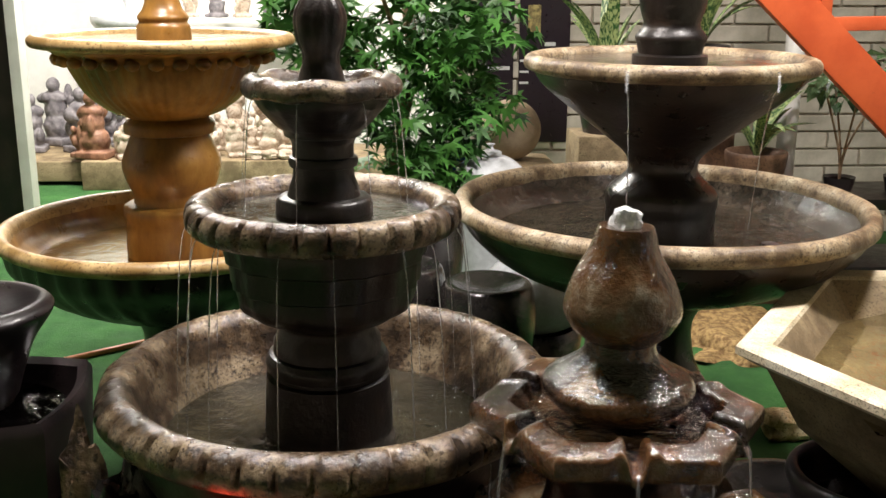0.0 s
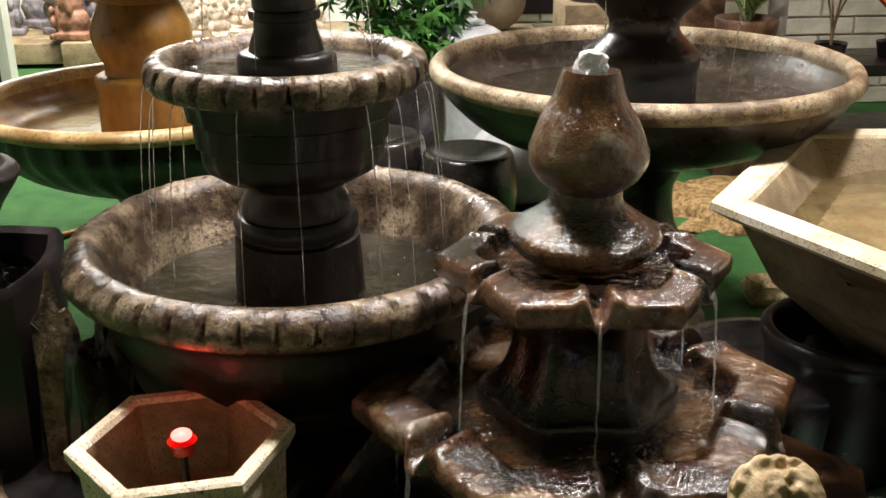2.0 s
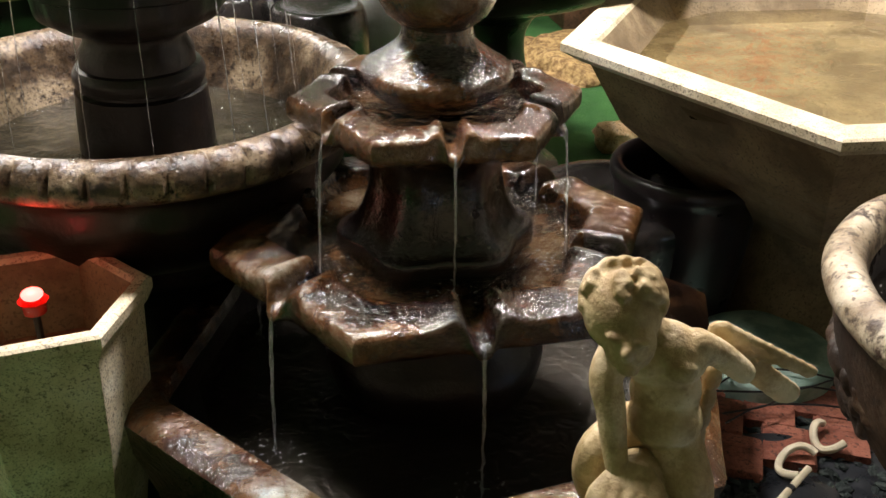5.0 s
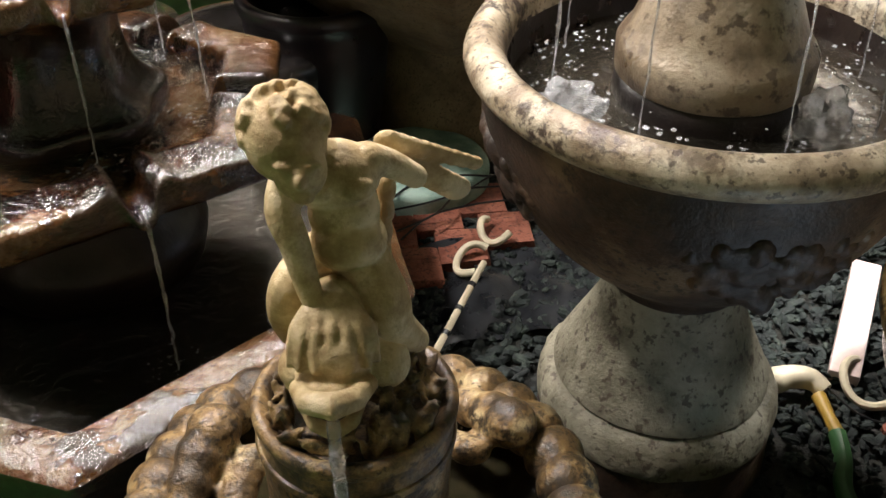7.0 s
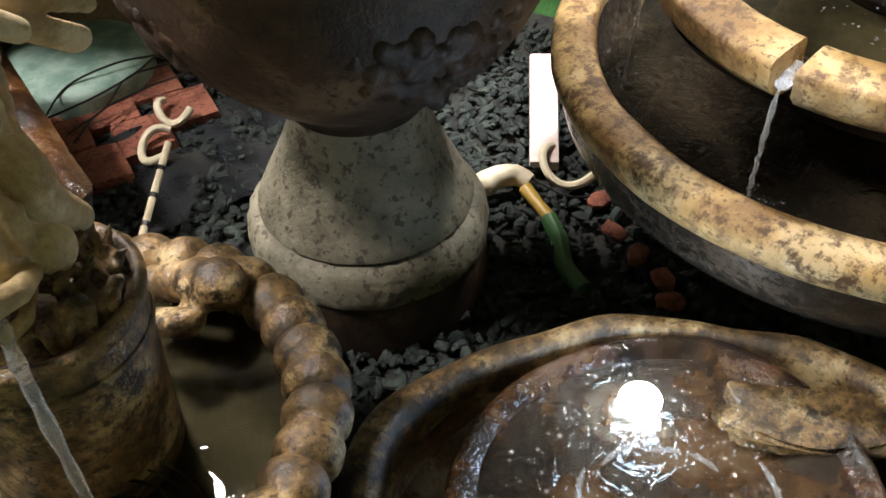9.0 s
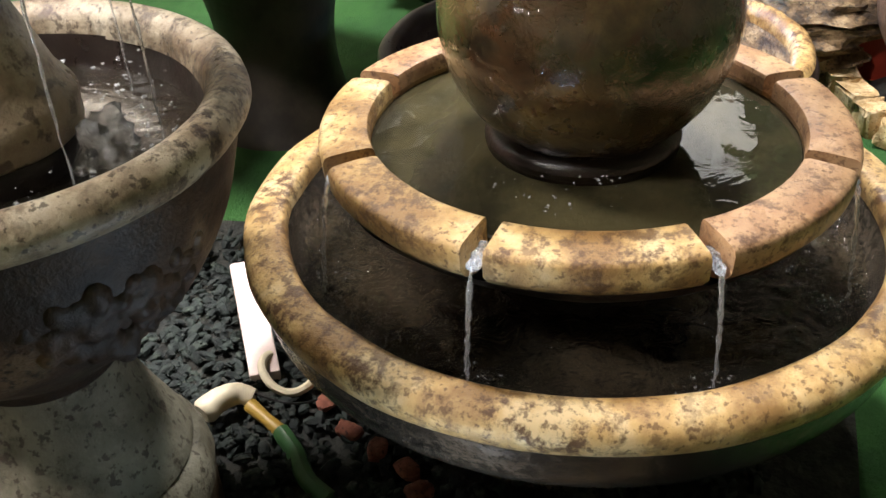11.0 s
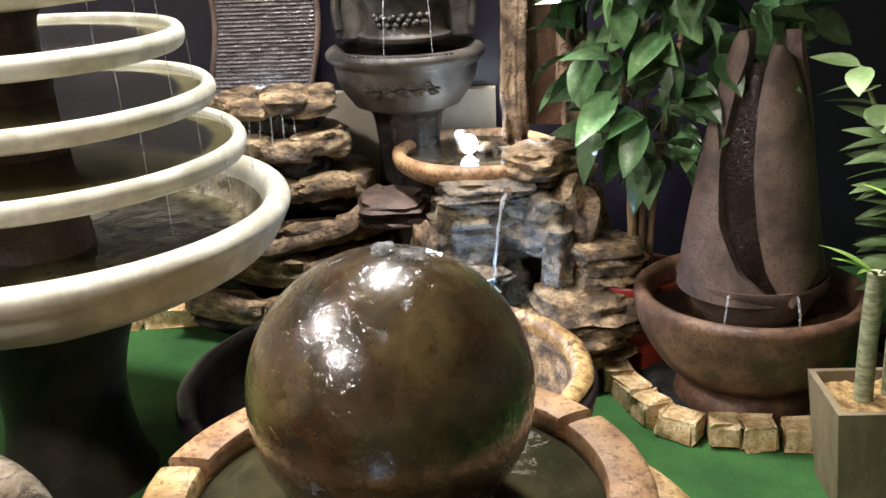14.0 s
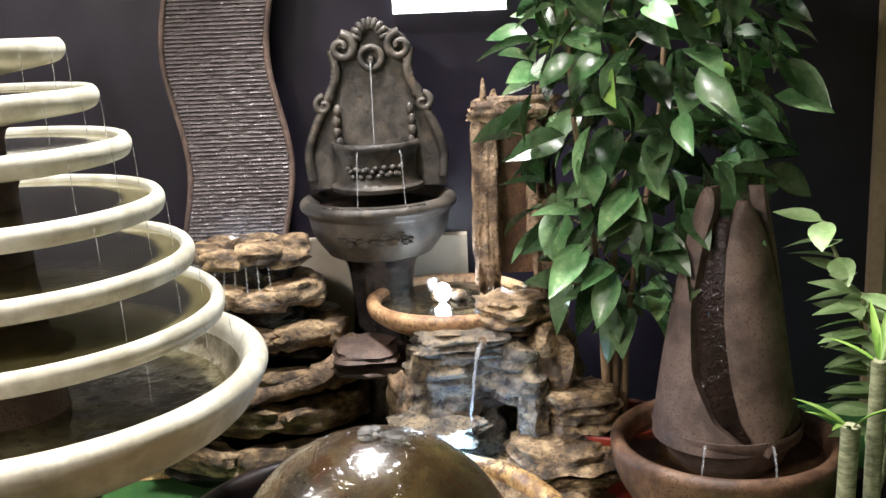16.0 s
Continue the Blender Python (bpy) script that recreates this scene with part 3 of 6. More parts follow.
def great_fountain():
    f = thing("great_bowl_fountain", (0.835, 2.8, 0), "large two-bowl fountain of dark stone with mottled tan rims", "fountain")
    rim = spline([(0.53, 0.815), (0.535, 0.845), (0.555, 0.862), (0.578, 0.85), (0.582, 0.825), (0.565, 0.81), (0.54, 0.805)], 3)
    part("bowl_rim", lathe(rim, 96, None, 0.008), BIGRIM, f, "worn tan rim with mottling")
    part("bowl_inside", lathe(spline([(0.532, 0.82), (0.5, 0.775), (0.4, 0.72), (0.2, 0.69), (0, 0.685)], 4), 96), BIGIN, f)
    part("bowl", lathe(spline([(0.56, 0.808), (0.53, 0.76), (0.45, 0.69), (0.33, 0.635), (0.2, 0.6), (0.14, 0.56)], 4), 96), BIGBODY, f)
    part("pedestal", lathe(spline([(0.14, 0.565), (0.11, 0.5), (0.12, 0.4), (0.16, 0.3), (0.15, 0.2), (0.19, 0.12)], 4) + [(0.23, 0.1), (0.23, 0), (0, 0)], 64), BIGBODY, f)
    part("column", lathe(spline([(0.155, 0.69), (0.152, 0.77), (0.15, 0.83)], 3) + spline([(0.155, 0.845), (0.15, 0.88), (0.12, 0.91), (0.095, 0.94), (0.105, 0.98), (0.15, 1.02), (0.24, 1.09), (0.33, 1.16), (0.37, 1.21)], 4), 72),
         BIGBODY, f, "dark flaring stem and upper bowl")
    rim = spline([(0.345, 1.215), (0.352, 1.24), (0.37, 1.252), (0.39, 1.24), (0.39, 1.216), (0.365, 1.205)], 3)
    part("upper_rim", lathe(rim, 96, None, 0.008), BIGRIM, f, "stained tan upper rim")
    part("upper_inside", lathe([(0.347, 1.22), (0.3, 1.2), (0, 1.195)], 64), BIGBODY, f)
    part("upper_column", lathe(spline([(0.1, 1.2), (0.1, 1.25)], 2) + spline([(0.085, 1.255), (0.09, 1.28), (0.095, 1.3), (0.075, 1.33), (0.085, 1.37), (0.09, 1.42), (0.06, 1.47), (0.05, 1.55)], 4) + [(0, 1.56)], 48),
         OLD_DARK, f)
    pool(0.475, 0.752, f, RIPPLE)
    pool(0.35, 1.232, f)
    part("drain_plug", lathe([(0, 0.83), (0.02, 0.828), (0.022, 0.77), (0, 0.77)], 16), BLACKPLASTIC, f, "black plastic plug").location = (0.16, -0.4, 0)
    for k, a in enumerate((-2.1, -1.15)):
        c, s = math.cos(a), math.sin(a)
        stream((0.393 * c, 0.393 * s, 1.235), (0.4 * c, 0.4 * s, 1.19), f, 0.006, 0, k)
        stream((0.398 * c, 0.398 * s, 1.2), (0.33 * c, 0.33 * s, 0.755), f, 0.0028, 0, k + 5)
    for k in range(4):
        splash((0.25 + 0.05 * k, -0.12 + 0.08 * k, 0.755), f, 0.09, 30, 0.005, k + 9, 0.012)
    return f


def amber_fountain():
    f = thing("amber_fountain", (-0.58, 3.2, 0), "honey-amber two-bowl stone fountain with a fluted upper bowl", "fountain")
    rim = spline([(0.48, 0.675), (0.488, 0.705), (0.508, 0.718), (0.528, 0.705), (0.528, 0.682), (0.505, 0.668)], 3)
    part("bowl_rim", lathe(rim, 96, None, 0.004), AMBERRIM, f)
    part("bowl_inside", lathe(spline([(0.482, 0.68), (0.45, 0.63), (0.35, 0.585), (0.2, 0.565), (0, 0.56)], 4), 80), AMBER, f)
    # Underside and pedestal near-black, against the amber of the bowl.
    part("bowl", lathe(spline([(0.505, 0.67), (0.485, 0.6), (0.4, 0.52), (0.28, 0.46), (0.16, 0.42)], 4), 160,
                       lambda a, r, z, i: (r * (1 + 0.012 * math.cos(40 * a)), z)), DARKPOT, f, "near-black fluted underside")
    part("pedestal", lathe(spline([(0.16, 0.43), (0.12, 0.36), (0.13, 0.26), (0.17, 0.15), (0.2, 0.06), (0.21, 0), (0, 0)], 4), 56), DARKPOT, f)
    part("column", lathe(spline([(0.15, 0.56), (0.15, 0.65), (0.145, 0.72)], 3) + spline([(0.152, 0.735), (0.15, 0.765), (0.12, 0.775)], 3)
                         + spline([(0.118, 0.8), (0.14, 0.85), (0.148, 0.9), (0.13, 0.95), (0.115, 0.985)], 5) + spline([(0.135, 0.99), (0.135, 1.015), (0.12, 1.03)], 3)
                         + spline([(0.115, 1.035), (0.17, 1.06), (0.23, 1.11), (0.265, 1.17), (0.285, 1.215)], 5), 192,
                         lambda a, r, z, i: (r * (1 + 0.022 * abs(math.cos(24 * a)) * (z > 1.05)), z)), AMBER, f, "amber baluster stem and fluted upper bowl")
    part("frieze", lathe(spline([(0.285, 1.21), (0.3, 1.22), (0.325, 1.235), (0.34, 1.25)], 3), 96), AMBER, f)
    for k in range(30):
        a = 2 * math.pi * k / 30
        part("boss", ball(0.022, (0.305 * math.cos(a), 0.305 * math.sin(a), 1.213), (1, 1, 0.8), 2), AMBER, f)
    rim = spline([(0.33, 1.262), (0.345, 1.278), (0.37, 1.282), (0.385, 1.268), (0.378, 1.25), (0.345, 1.245)], 3)
    part("upper_rim", lathe(rim, 96, None, 0.003), AMBERRIM, f)
    part("upper_inside", lathe([(0.332, 1.265), (0.28, 1.255), (0, 1.25)], 64), AMBER, f)
    part("upper_column", lathe(spline([(0.08, 1.25), (0.078, 1.3), (0.07, 1.315), (0.075, 1.33), (0.055, 1.36), (0.045, 1.42), (0.06, 1.48)], 4) + [(0, 1.5)], 48), AMBER, f)
    pool(0.42, 0.612, f)
    pool(0.335, 1.268, f)
    return f


def hexed(corner, power=0.5, start=0.0, n=6):
    """Radius factor of an n-sided outline at an angle."""
    half = math.pi / n
    return lambda a: 1 + power * (math.cos(half) / math.cos((a - start) % (2 * half) - half) / corner - 1)


def star_bowl(f, radius, z, thick, turn, name):
    """A six-sided bowl with a broad flat lip, split by a grooved spout at the middle of each side."""
    def shape(a, r, h, i):
        b = (a - turn) % (math.pi / 3) - math.pi / 6
        corner = math.cos(math.pi / 6) / math.cos(b)
        lip = min(1, max(0, (r / radius - 0.45) / 0.2))
        top = min(1, max(0, (h - z + 0.95 * thick) / (0.6 * thick)))
        groove = math.exp(-(b / 0.06) ** 4)
        curl = math.exp(-((abs(b) - 0.13) / 0.05) ** 2)
        rr = r * (1 + lip * (corner / 0.975 - 1)) * (1 + lip * top * (0.035 * groove - 0.02 * curl))
        return rr, h + lip * top * thick * (-0.55 * groove + 0.16 * curl * (r > 0.7 * radius))
    prof = spline([(radius * 0.3, z - 0.85 * thick), (radius * 0.62, z - 0.8 * thick), (radius * 0.7, z - 0.4 * thick), (radius * 0.745, z - 0.02 * thick), (radius * 0.8, z + 0.03 * thick),
                   (radius * 0.93, z - 0.03 * thick), (radius * 0.985, z - 0.14 * thick), (radius, z - 0.38 * thick), (radius * 0.99, z - 0.78 * thick), (radius * 0.92, z - 1.0 * thick),
                   (radius * 0.68, z - 1.35 * thick), (radius * 0.45, z - 2.0 * thick)], 5)
    part(name, lathe(prof, 360, shape, 0.004), WET, f, "six-sided wet brown stone bowl with flat lip and spouts")


def star_fountain():
    f = thing("cascade_fountain", (0.418, 1.557, 0.096), "wet brown three-tier cascade fountain with star-shaped bowls and pear finial", "fountain")
    t2, t1 = radians(0), radians(-5)
    star_bowl(f, 0.398, 0.495, 0.066, t2, "lower_star_bowl")
    star_bowl(f, 0.25, 0.75, 0.052, t1, "upper_star_bowl")
    part("stem", lathe(spline([(0.165, 0.44), (0.165, 0.49), (0.15, 0.5), (0.135, 0.515), (0.118, 0.55), (0.108, 0.6), (0.118, 0.65), (0.15, 0.69)], 4), 96,
                       lambda a, r, z, i: (r * (1.03 + 0.07 * math.cos(6 * (a - t1))), z)), WETDARK, f, "rust-streaked black stem")
    part("foot", lathe(spline([(0.2, 0.18), (0.21, 0.25), (0.17, 0.32), (0.2, 0.38), (0.26, 0.42)], 4), 72), OLD_DARK, f, "black wet foot")
    part("finial", lathe(spline([(0.1, 0.745), (0.125, 0.765), (0.128, 0.79), (0.1, 0.81), (0.065, 0.84), (0.06, 0.865)], 4)
                         + spline([(0.085, 0.885), (0.1, 0.92), (0.085, 0.975), (0.06, 1.02), (0.05, 1.05), (0.045, 1.062)], 4) + [(0, 1.062)], 72, None, 0.03), WET, f, "pear-shaped wet finial")
    part("spout_foam", rock((0.05, 0.05, 0.05), (0, 0, 1.068), 3, 3, 0, 0.5), FOAM, f, "white bubbling water")

    def hexa(a, r, z, i):
        b = (a - radians(8)) % (math.pi / 3) - math.pi / 6
        return r * math.cos(math.pi / 6) / math.cos(b) / 0.97, z
    rim = [(0.5, 0.21), (0.51, 0.235), (0.57, 0.24), (0.6, 0.222), (0.59, 0.18), (0.54, 0.02), (0.52, -0.1), (0, -0.1)]
    part("basin", lathe(rim, 192, hexa, 0.006), WET, f, "six-sided wet brown stone basin")
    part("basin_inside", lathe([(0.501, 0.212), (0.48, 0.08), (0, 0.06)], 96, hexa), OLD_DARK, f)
    bm = bmesh.new()
    bmesh.ops.create_circle(bm, cap_ends=True, segments=6, radius=0.515, matrix=pose(0, 0, 0.165, 0, 0, 8))
    part("water", bm, RIPPLE, f, smooth=False).visible_shadow = False
    for k in range(6):
        for rad, z0, z1, t, w in ((0.228, 0.722, 0.472, t1, 0.0035), (0.358, 0.462, 0.17, t2, 0.005)):
            a = t + math.pi / 6 + math.pi / 3 * k
            c, s = math.cos(a), math.sin(a)
            stream((rad * c, rad * s, z0), ((rad + 0.02) * c, (rad + 0.02) * s, z1), f, w, 0, k)
            splash(((rad + 0.02) * c, (rad + 0.02) * s, z1), f, 0.06, 22, 0.006, k + 30, 0.02)
    pool(0.29, 0.471, f, RIPPLE, 6, "upper_water")
    pool(0.178, 0.726, f, RIPPLE, 6, "top_water")
    f.scale = (0.93, 0.93, 0.93)
    return f


def hex_vase(name, at, radius, height, base, material, body, label, turn, wall=0.025):
    f = thing(name, at, label, "planter", turn=turn)

    def six(bm_profile, mat, pname, lab=""):
        part(pname, lathe(bm_profile, 6), mat, f, lab, smooth=False)
    # Wide planter: shade of its undercut sides put into colour, darker than the rim.
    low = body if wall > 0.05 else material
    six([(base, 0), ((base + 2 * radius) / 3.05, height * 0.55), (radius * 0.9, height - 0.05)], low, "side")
    six([(radius * 0.9, height - 0.05), (radius * 0.93, height - 0.045), (radius, height - 0.02), (radius, height - 0.004), (radius - 0.006, height),
         (radius - wall, height), (radius - wall - 0.008, height - 0.008)], material, "rim")
    six([(radius - wall - 0.008, height - 0.008), (radius * 0.7, height - 0.14), (0, height - 0.14)], body, "inside", "buff inside, darker than the rim")
    return f


def urn_fountain():
    f = thing("urn_fountain", (1.072, 0.858, 0), "spotted brown stone urn fountain with carved garlands on a round plinth", "fountain")
    rim = spline([(0.266, 0.71), (0.272, 0.737), (0.294, 0.752), (0.316, 0.742), (0.322, 0.72), (0.308, 0.7), (0.29, 0.694)], 3)
    part("rim", lathe(rim, 120, None, 0.012), URNRIM, f, "pale rim with dark spots")
    part("inside", lathe(spline([(0.268, 0.715), (0.255, 0.65), (0.21, 0.6), (0, 0.58)], 4), 72), BIGBODY, f)
    part("body", lathe(spline([(0.303, 0.697), (0.296, 0.655), (0.275, 0.585), (0.23, 0.505), (0.165, 0.44), (0.115, 0.4), (0.1, 0.37)], 4)
                       , 96, None, 0.01), URN, f)
    part("neck", lathe(spline([(0.102, 0.375), (0.106, 0.34), (0.126, 0.29), (0.152, 0.235), (0.166, 0.205)], 4) + [(0.168, 0.196), (0.15, 0.192)], 72, None, 0.012), PLINTH, f, "rough grey-olive flared neck")
    part("plinth_collar", lathe([(0.14, 0.19), (0.166, 0.19), (0.178, 0.184), (0.186, 0.17), (0.192, 0.14), (0.19, 0.125)], 90, lambda a, r, z, i: (r * (1 + 0.02 * noise.noise(Vector((math.cos(a) * 5, math.sin(a) * 5, i * 0.6)))), z + (0.008 * noise.noise(Vector((math.cos(a) * 9, math.sin(a) * 9, 2))) if i < 4 else 0)), 0.015), PLINTH, f, "chipped collar")
    part("plinth", lathe([(0.187, 0.13), (0.19, 0.0), (0, 0)], 72, None, 0.015), URN, f)
    r = random.Random(17)
    for k in range(4):
        a0 = radians(152 + 92 * k)
        bm = bmesh.new()
        for j in range(110):
            u, w = r.uniform(-1, 1), r.uniform(-1, 1)
            if u * u + w * w > 1:
                continue
            a, z = a0 + 0.44 * u, 0.598 + 0.055 * w - 0.02 * (1 - u * u)
            rad = 0.2955 - (0.655 - z) * 0.38
            size = r.uniform(0.009, 0.016) * (1.2 - 0.4 * abs(u))
            ball(size, (rad * math.cos(a), rad * math.sin(a), z), (1, 1, r.uniform(0.8, 1.5)), 2, bm)
        blended(part("garland", bm, URN, f, "carved cluster of fruit and leaves"), 0.004, 1)
    part("inner_drum", lathe(spline([(0.128, 0.58), (0.128, 0.65), (0.125, 0.695)], 3) + [(0.119, 0.702)], 64), OLD_DARK, f)
    part("inner_stem", lathe([(0.121, 0.7), (0.127, 0.706), (0.128, 0.742), (0.122, 0.752)] + spline([(0.112, 0.765), (0.096, 0.805), (0.078, 0.85), (0.066, 0.9), (0.07, 0.96), (0.115, 1.03), (0.167, 1.07)], 4), 64, None, 0.012), STEM, f, "pale stained stem")
    part("upper_bowl", lathe(spline([(0.167, 1.068), (0.19, 1.09), (0.196, 1.11), (0.182, 1.12), (0.168, 1.105), (0.09, 1.08), (0, 1.075)], 4), 64), URNRIM, f)
    pool(0.262, 0.672, f, RIPPLE)
    for k, (x, y) in enumerate(((0.041, -0.143), (-0.210, 0.032))):
        part("foam", rock((0.075, 0.07, 0.07), (x, y, 0.68), k + 31, 4, 0.1, 0.6), STREAM, f, "white splashing foam").visible_shadow = False
    for k in range(8):
        a = radians(20 + 45 * k)
        c, s = math.cos(a), math.sin(a)
        stream((0.192 * c, 0.192 * s, 1.1), (0.215 * c, 0.215 * s, 0.675), f, 0.003, 0, k)
        splash((0.2 * c, 0.2 * s, 0.674), f, 0.06, 26, 0.008, k, 0.05)
    return f


def sphere_fountain():
    f = thing("sphere_fountain", (1.58, 0.227, -0.04), "stone ball fountain, wet olive-brown sphere over two round golden bowls", "fountain")
    f.scale = (1.03, 1.03, 1.03)
    part("ball", lathe([(0.206 * math.sin(t), 0.725 - 0.206 * math.cos(t)) for t in np.linspace(0, math.pi, 49)], 96), BALL, f, "wet glossy olive-brown stone ball")
    part("ball_seat", lathe(spline([(0.14, 0.515), (0.14, 0.55), (0.115, 0.565)], 3) + [(0.1, 0.57)], 56), OLD_DARK, f)
    n = 8
    for k in range(n):
        a0, a1 = 2 * math.pi * (k + 0.05) / n + 0.593, 2 * math.pi * (k + 0.95) / n + 0.593
        prof = [(0.306, 0.5), (0.308, 0.562), (0.311, 0.568), (0.318, 0.57), (0.345, 0.569), (0.372, 0.566), (0.378, 0.563), (0.381, 0.557), (0.379, 0.53), (0.366, 0.514), (0.34, 0.502), (0.306, 0.5)]
        bm = bmesh.new()
        rows = []
        for j in range(13):
            a = a0 + (a1 - a0) * j / 12
            rows.append([bm.verts.new((r * math.cos(a), r * math.sin(a), z)) for r, z in prof[:-1]])
        for p, q in zip(rows, rows[1:]):
            for i in range(len(p)):
                bm.faces.new((p[i], q[i], q[(i + 1) % len(p)], p[(i + 1) % len(p)]))
        bm.faces.new(rows[0])
        bm.faces.new(rows[-1][::-1])
        # Left stones golden, the others rose-tan: light from the left put into colour.
        part("rim_segment", bm, GOLDRIM if k in (1, 2, 3) else TERRA, f, "pitted rim stone, side light put into its golden colour" if k in (1, 2, 3) else "rim stone away from the light, toned rose-tan")
    part("bowl", lathe(spline([(0.305, 0.535), (0.3, 0.525), (0.2, 0.515), (0, 0.512)], 3), 72), MURK, f, "olive-stained wet inside of the upper bowl")
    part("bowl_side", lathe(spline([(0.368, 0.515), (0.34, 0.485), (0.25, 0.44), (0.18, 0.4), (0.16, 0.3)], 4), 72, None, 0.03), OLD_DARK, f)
    pool(0.31, 0.543, f, CALM)
    rim = spline([(0.44, 0.4), (0.442, 0.42), (0.455, 0.43), (0.49, 0.427), (0.507, 0.41), (0.5, 0.385), (0.49, 0.375)], 3)
    part("lower_rim", lathe(rim, 120, None, 0.008), GOLDRIM, f, "golden pitted rim of the lower bowl")
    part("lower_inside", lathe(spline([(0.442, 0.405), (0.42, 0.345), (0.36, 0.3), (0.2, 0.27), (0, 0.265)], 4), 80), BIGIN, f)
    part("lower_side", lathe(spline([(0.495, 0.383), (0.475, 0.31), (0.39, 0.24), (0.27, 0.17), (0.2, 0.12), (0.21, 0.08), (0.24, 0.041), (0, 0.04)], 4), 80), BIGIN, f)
    pool(0.425, 0.355, f, RIPPLE)
    for k in range(n):
        a = 2 * math.pi * k / n + 0.593
        c, s = math.cos(a), math.sin(a)
        stream((0.375 * c, 0.375 * s, 0.54), (0.4 * c, 0.4 * s, 0.358), f, 0.005, 0, k)
        stream((0.34 * c, 0.34 * s, 0.546), (0.378 * c, 0.378 * s, 0.54), f, 0.012, 0, k + 20)
        splash((0.4 * c, 0.4 * s, 0.358), f, 0.05, 22, 0.005, k, 0.03)
    splash((-0.15, 0.0, 0.545), f, 0.1, 26, 0.006, 77, 0.006)
    part("spout_water", rock((0.03, 0.03, 0.016), (0, 0, 0.933), 5, 3, 0, 0.6), STREAM, f)
    return f


def lit_fountain():
    f = thing("lit_bowl_fountain", (0.705, 0.163, 0), "low stone bowl fountain with a glaring white underwater light", "fountain")

    def outline(a, r, z, i):
        return r * (1 + 0.03 * math.cos(4 * a + 0.6) + 0.018 * math.cos(7 * a + 2)), z
    rim = spline([(0.335, 0.2), (0.342, 0.236), (0.356, 0.25), (0.376, 0.245), (0.387, 0.222), (0.37, 0.15), (0.27, 0.05), (0.2, 0), (0, 0)], 3)
    part("bowl", lathe(rim, 120, outline, 0.03), COIL, f, "rough brown and grey stone bowl")
    part("bowl_inside", lathe(spline([(0.338, 0.205), (0.31, 0.13), (0.2, 0.09), (0, 0.08)], 3), 72, outline), WET, f, "wet brown inside")
    dish = part("dish", lathe(spline([(0, 0.212), (0.14, 0.216), (0.2, 0.232), (0.228, 0.246), (0.242, 0.24), (0.236, 0.215), (0.15, 0.17), (0.1, 0.09)], 3), 96, lambda a, r, z, i: (r * (1 + 0.03 * math.cos(3 * a)), z), 0.02), WET, f, "wet brown inner dish")
    dish.location = (0.082, 0.05, 0)
    part("ledge_stone", rock((0.09, 0.2, 0.03), (0.275, -0.04, 0.232), 6, 4, 0.1, 0.25, 25), COIL, f, "tan wet stone on the rim")
    part("ledge_stone", rock((0.14, 0.13, 0.06), (0.22, -0.22, 0.2), 9, 4, 0.1, 0.25, 60), BLACKSTONE, f, "black wet stone")
    pool(0.222, 0.236, f, RIPPLE, at=(0.082, 0.05))
    pool(0.33, 0.185, f, RIPPLE, name="lower_water")
    part("light", ball(0.026, (0.182, 0.139, 0.25), (1, 1, 0.5), 3), LED, f, "glaring white lamp")
    for k in range(7):
        a = 0.9 * k
        splash((0.1 + 0.12 * math.cos(a), 0.06 + 0.12 * math.sin(a), 0.238), f, 0.07, 16, 0.006, 5 + k, 0.01)
    for k in range(9):
        a = 0.7 * k + 0.3
        crest = [(0.082 + (0.07 + 0.016 * (k % 4)) * math.cos(a + 0.09 * j), 0.05 + (0.07 + 0.016 * (k % 4)) * math.sin(a + 0.09 * j), 0.237) for j in range(7)]
        part("ripple", tube(crest, [0.001, 0.003, 0.004, 0.003, 0.004, 0.003, 0.001], 6), STREAM, f).visible_shadow = False
    return f


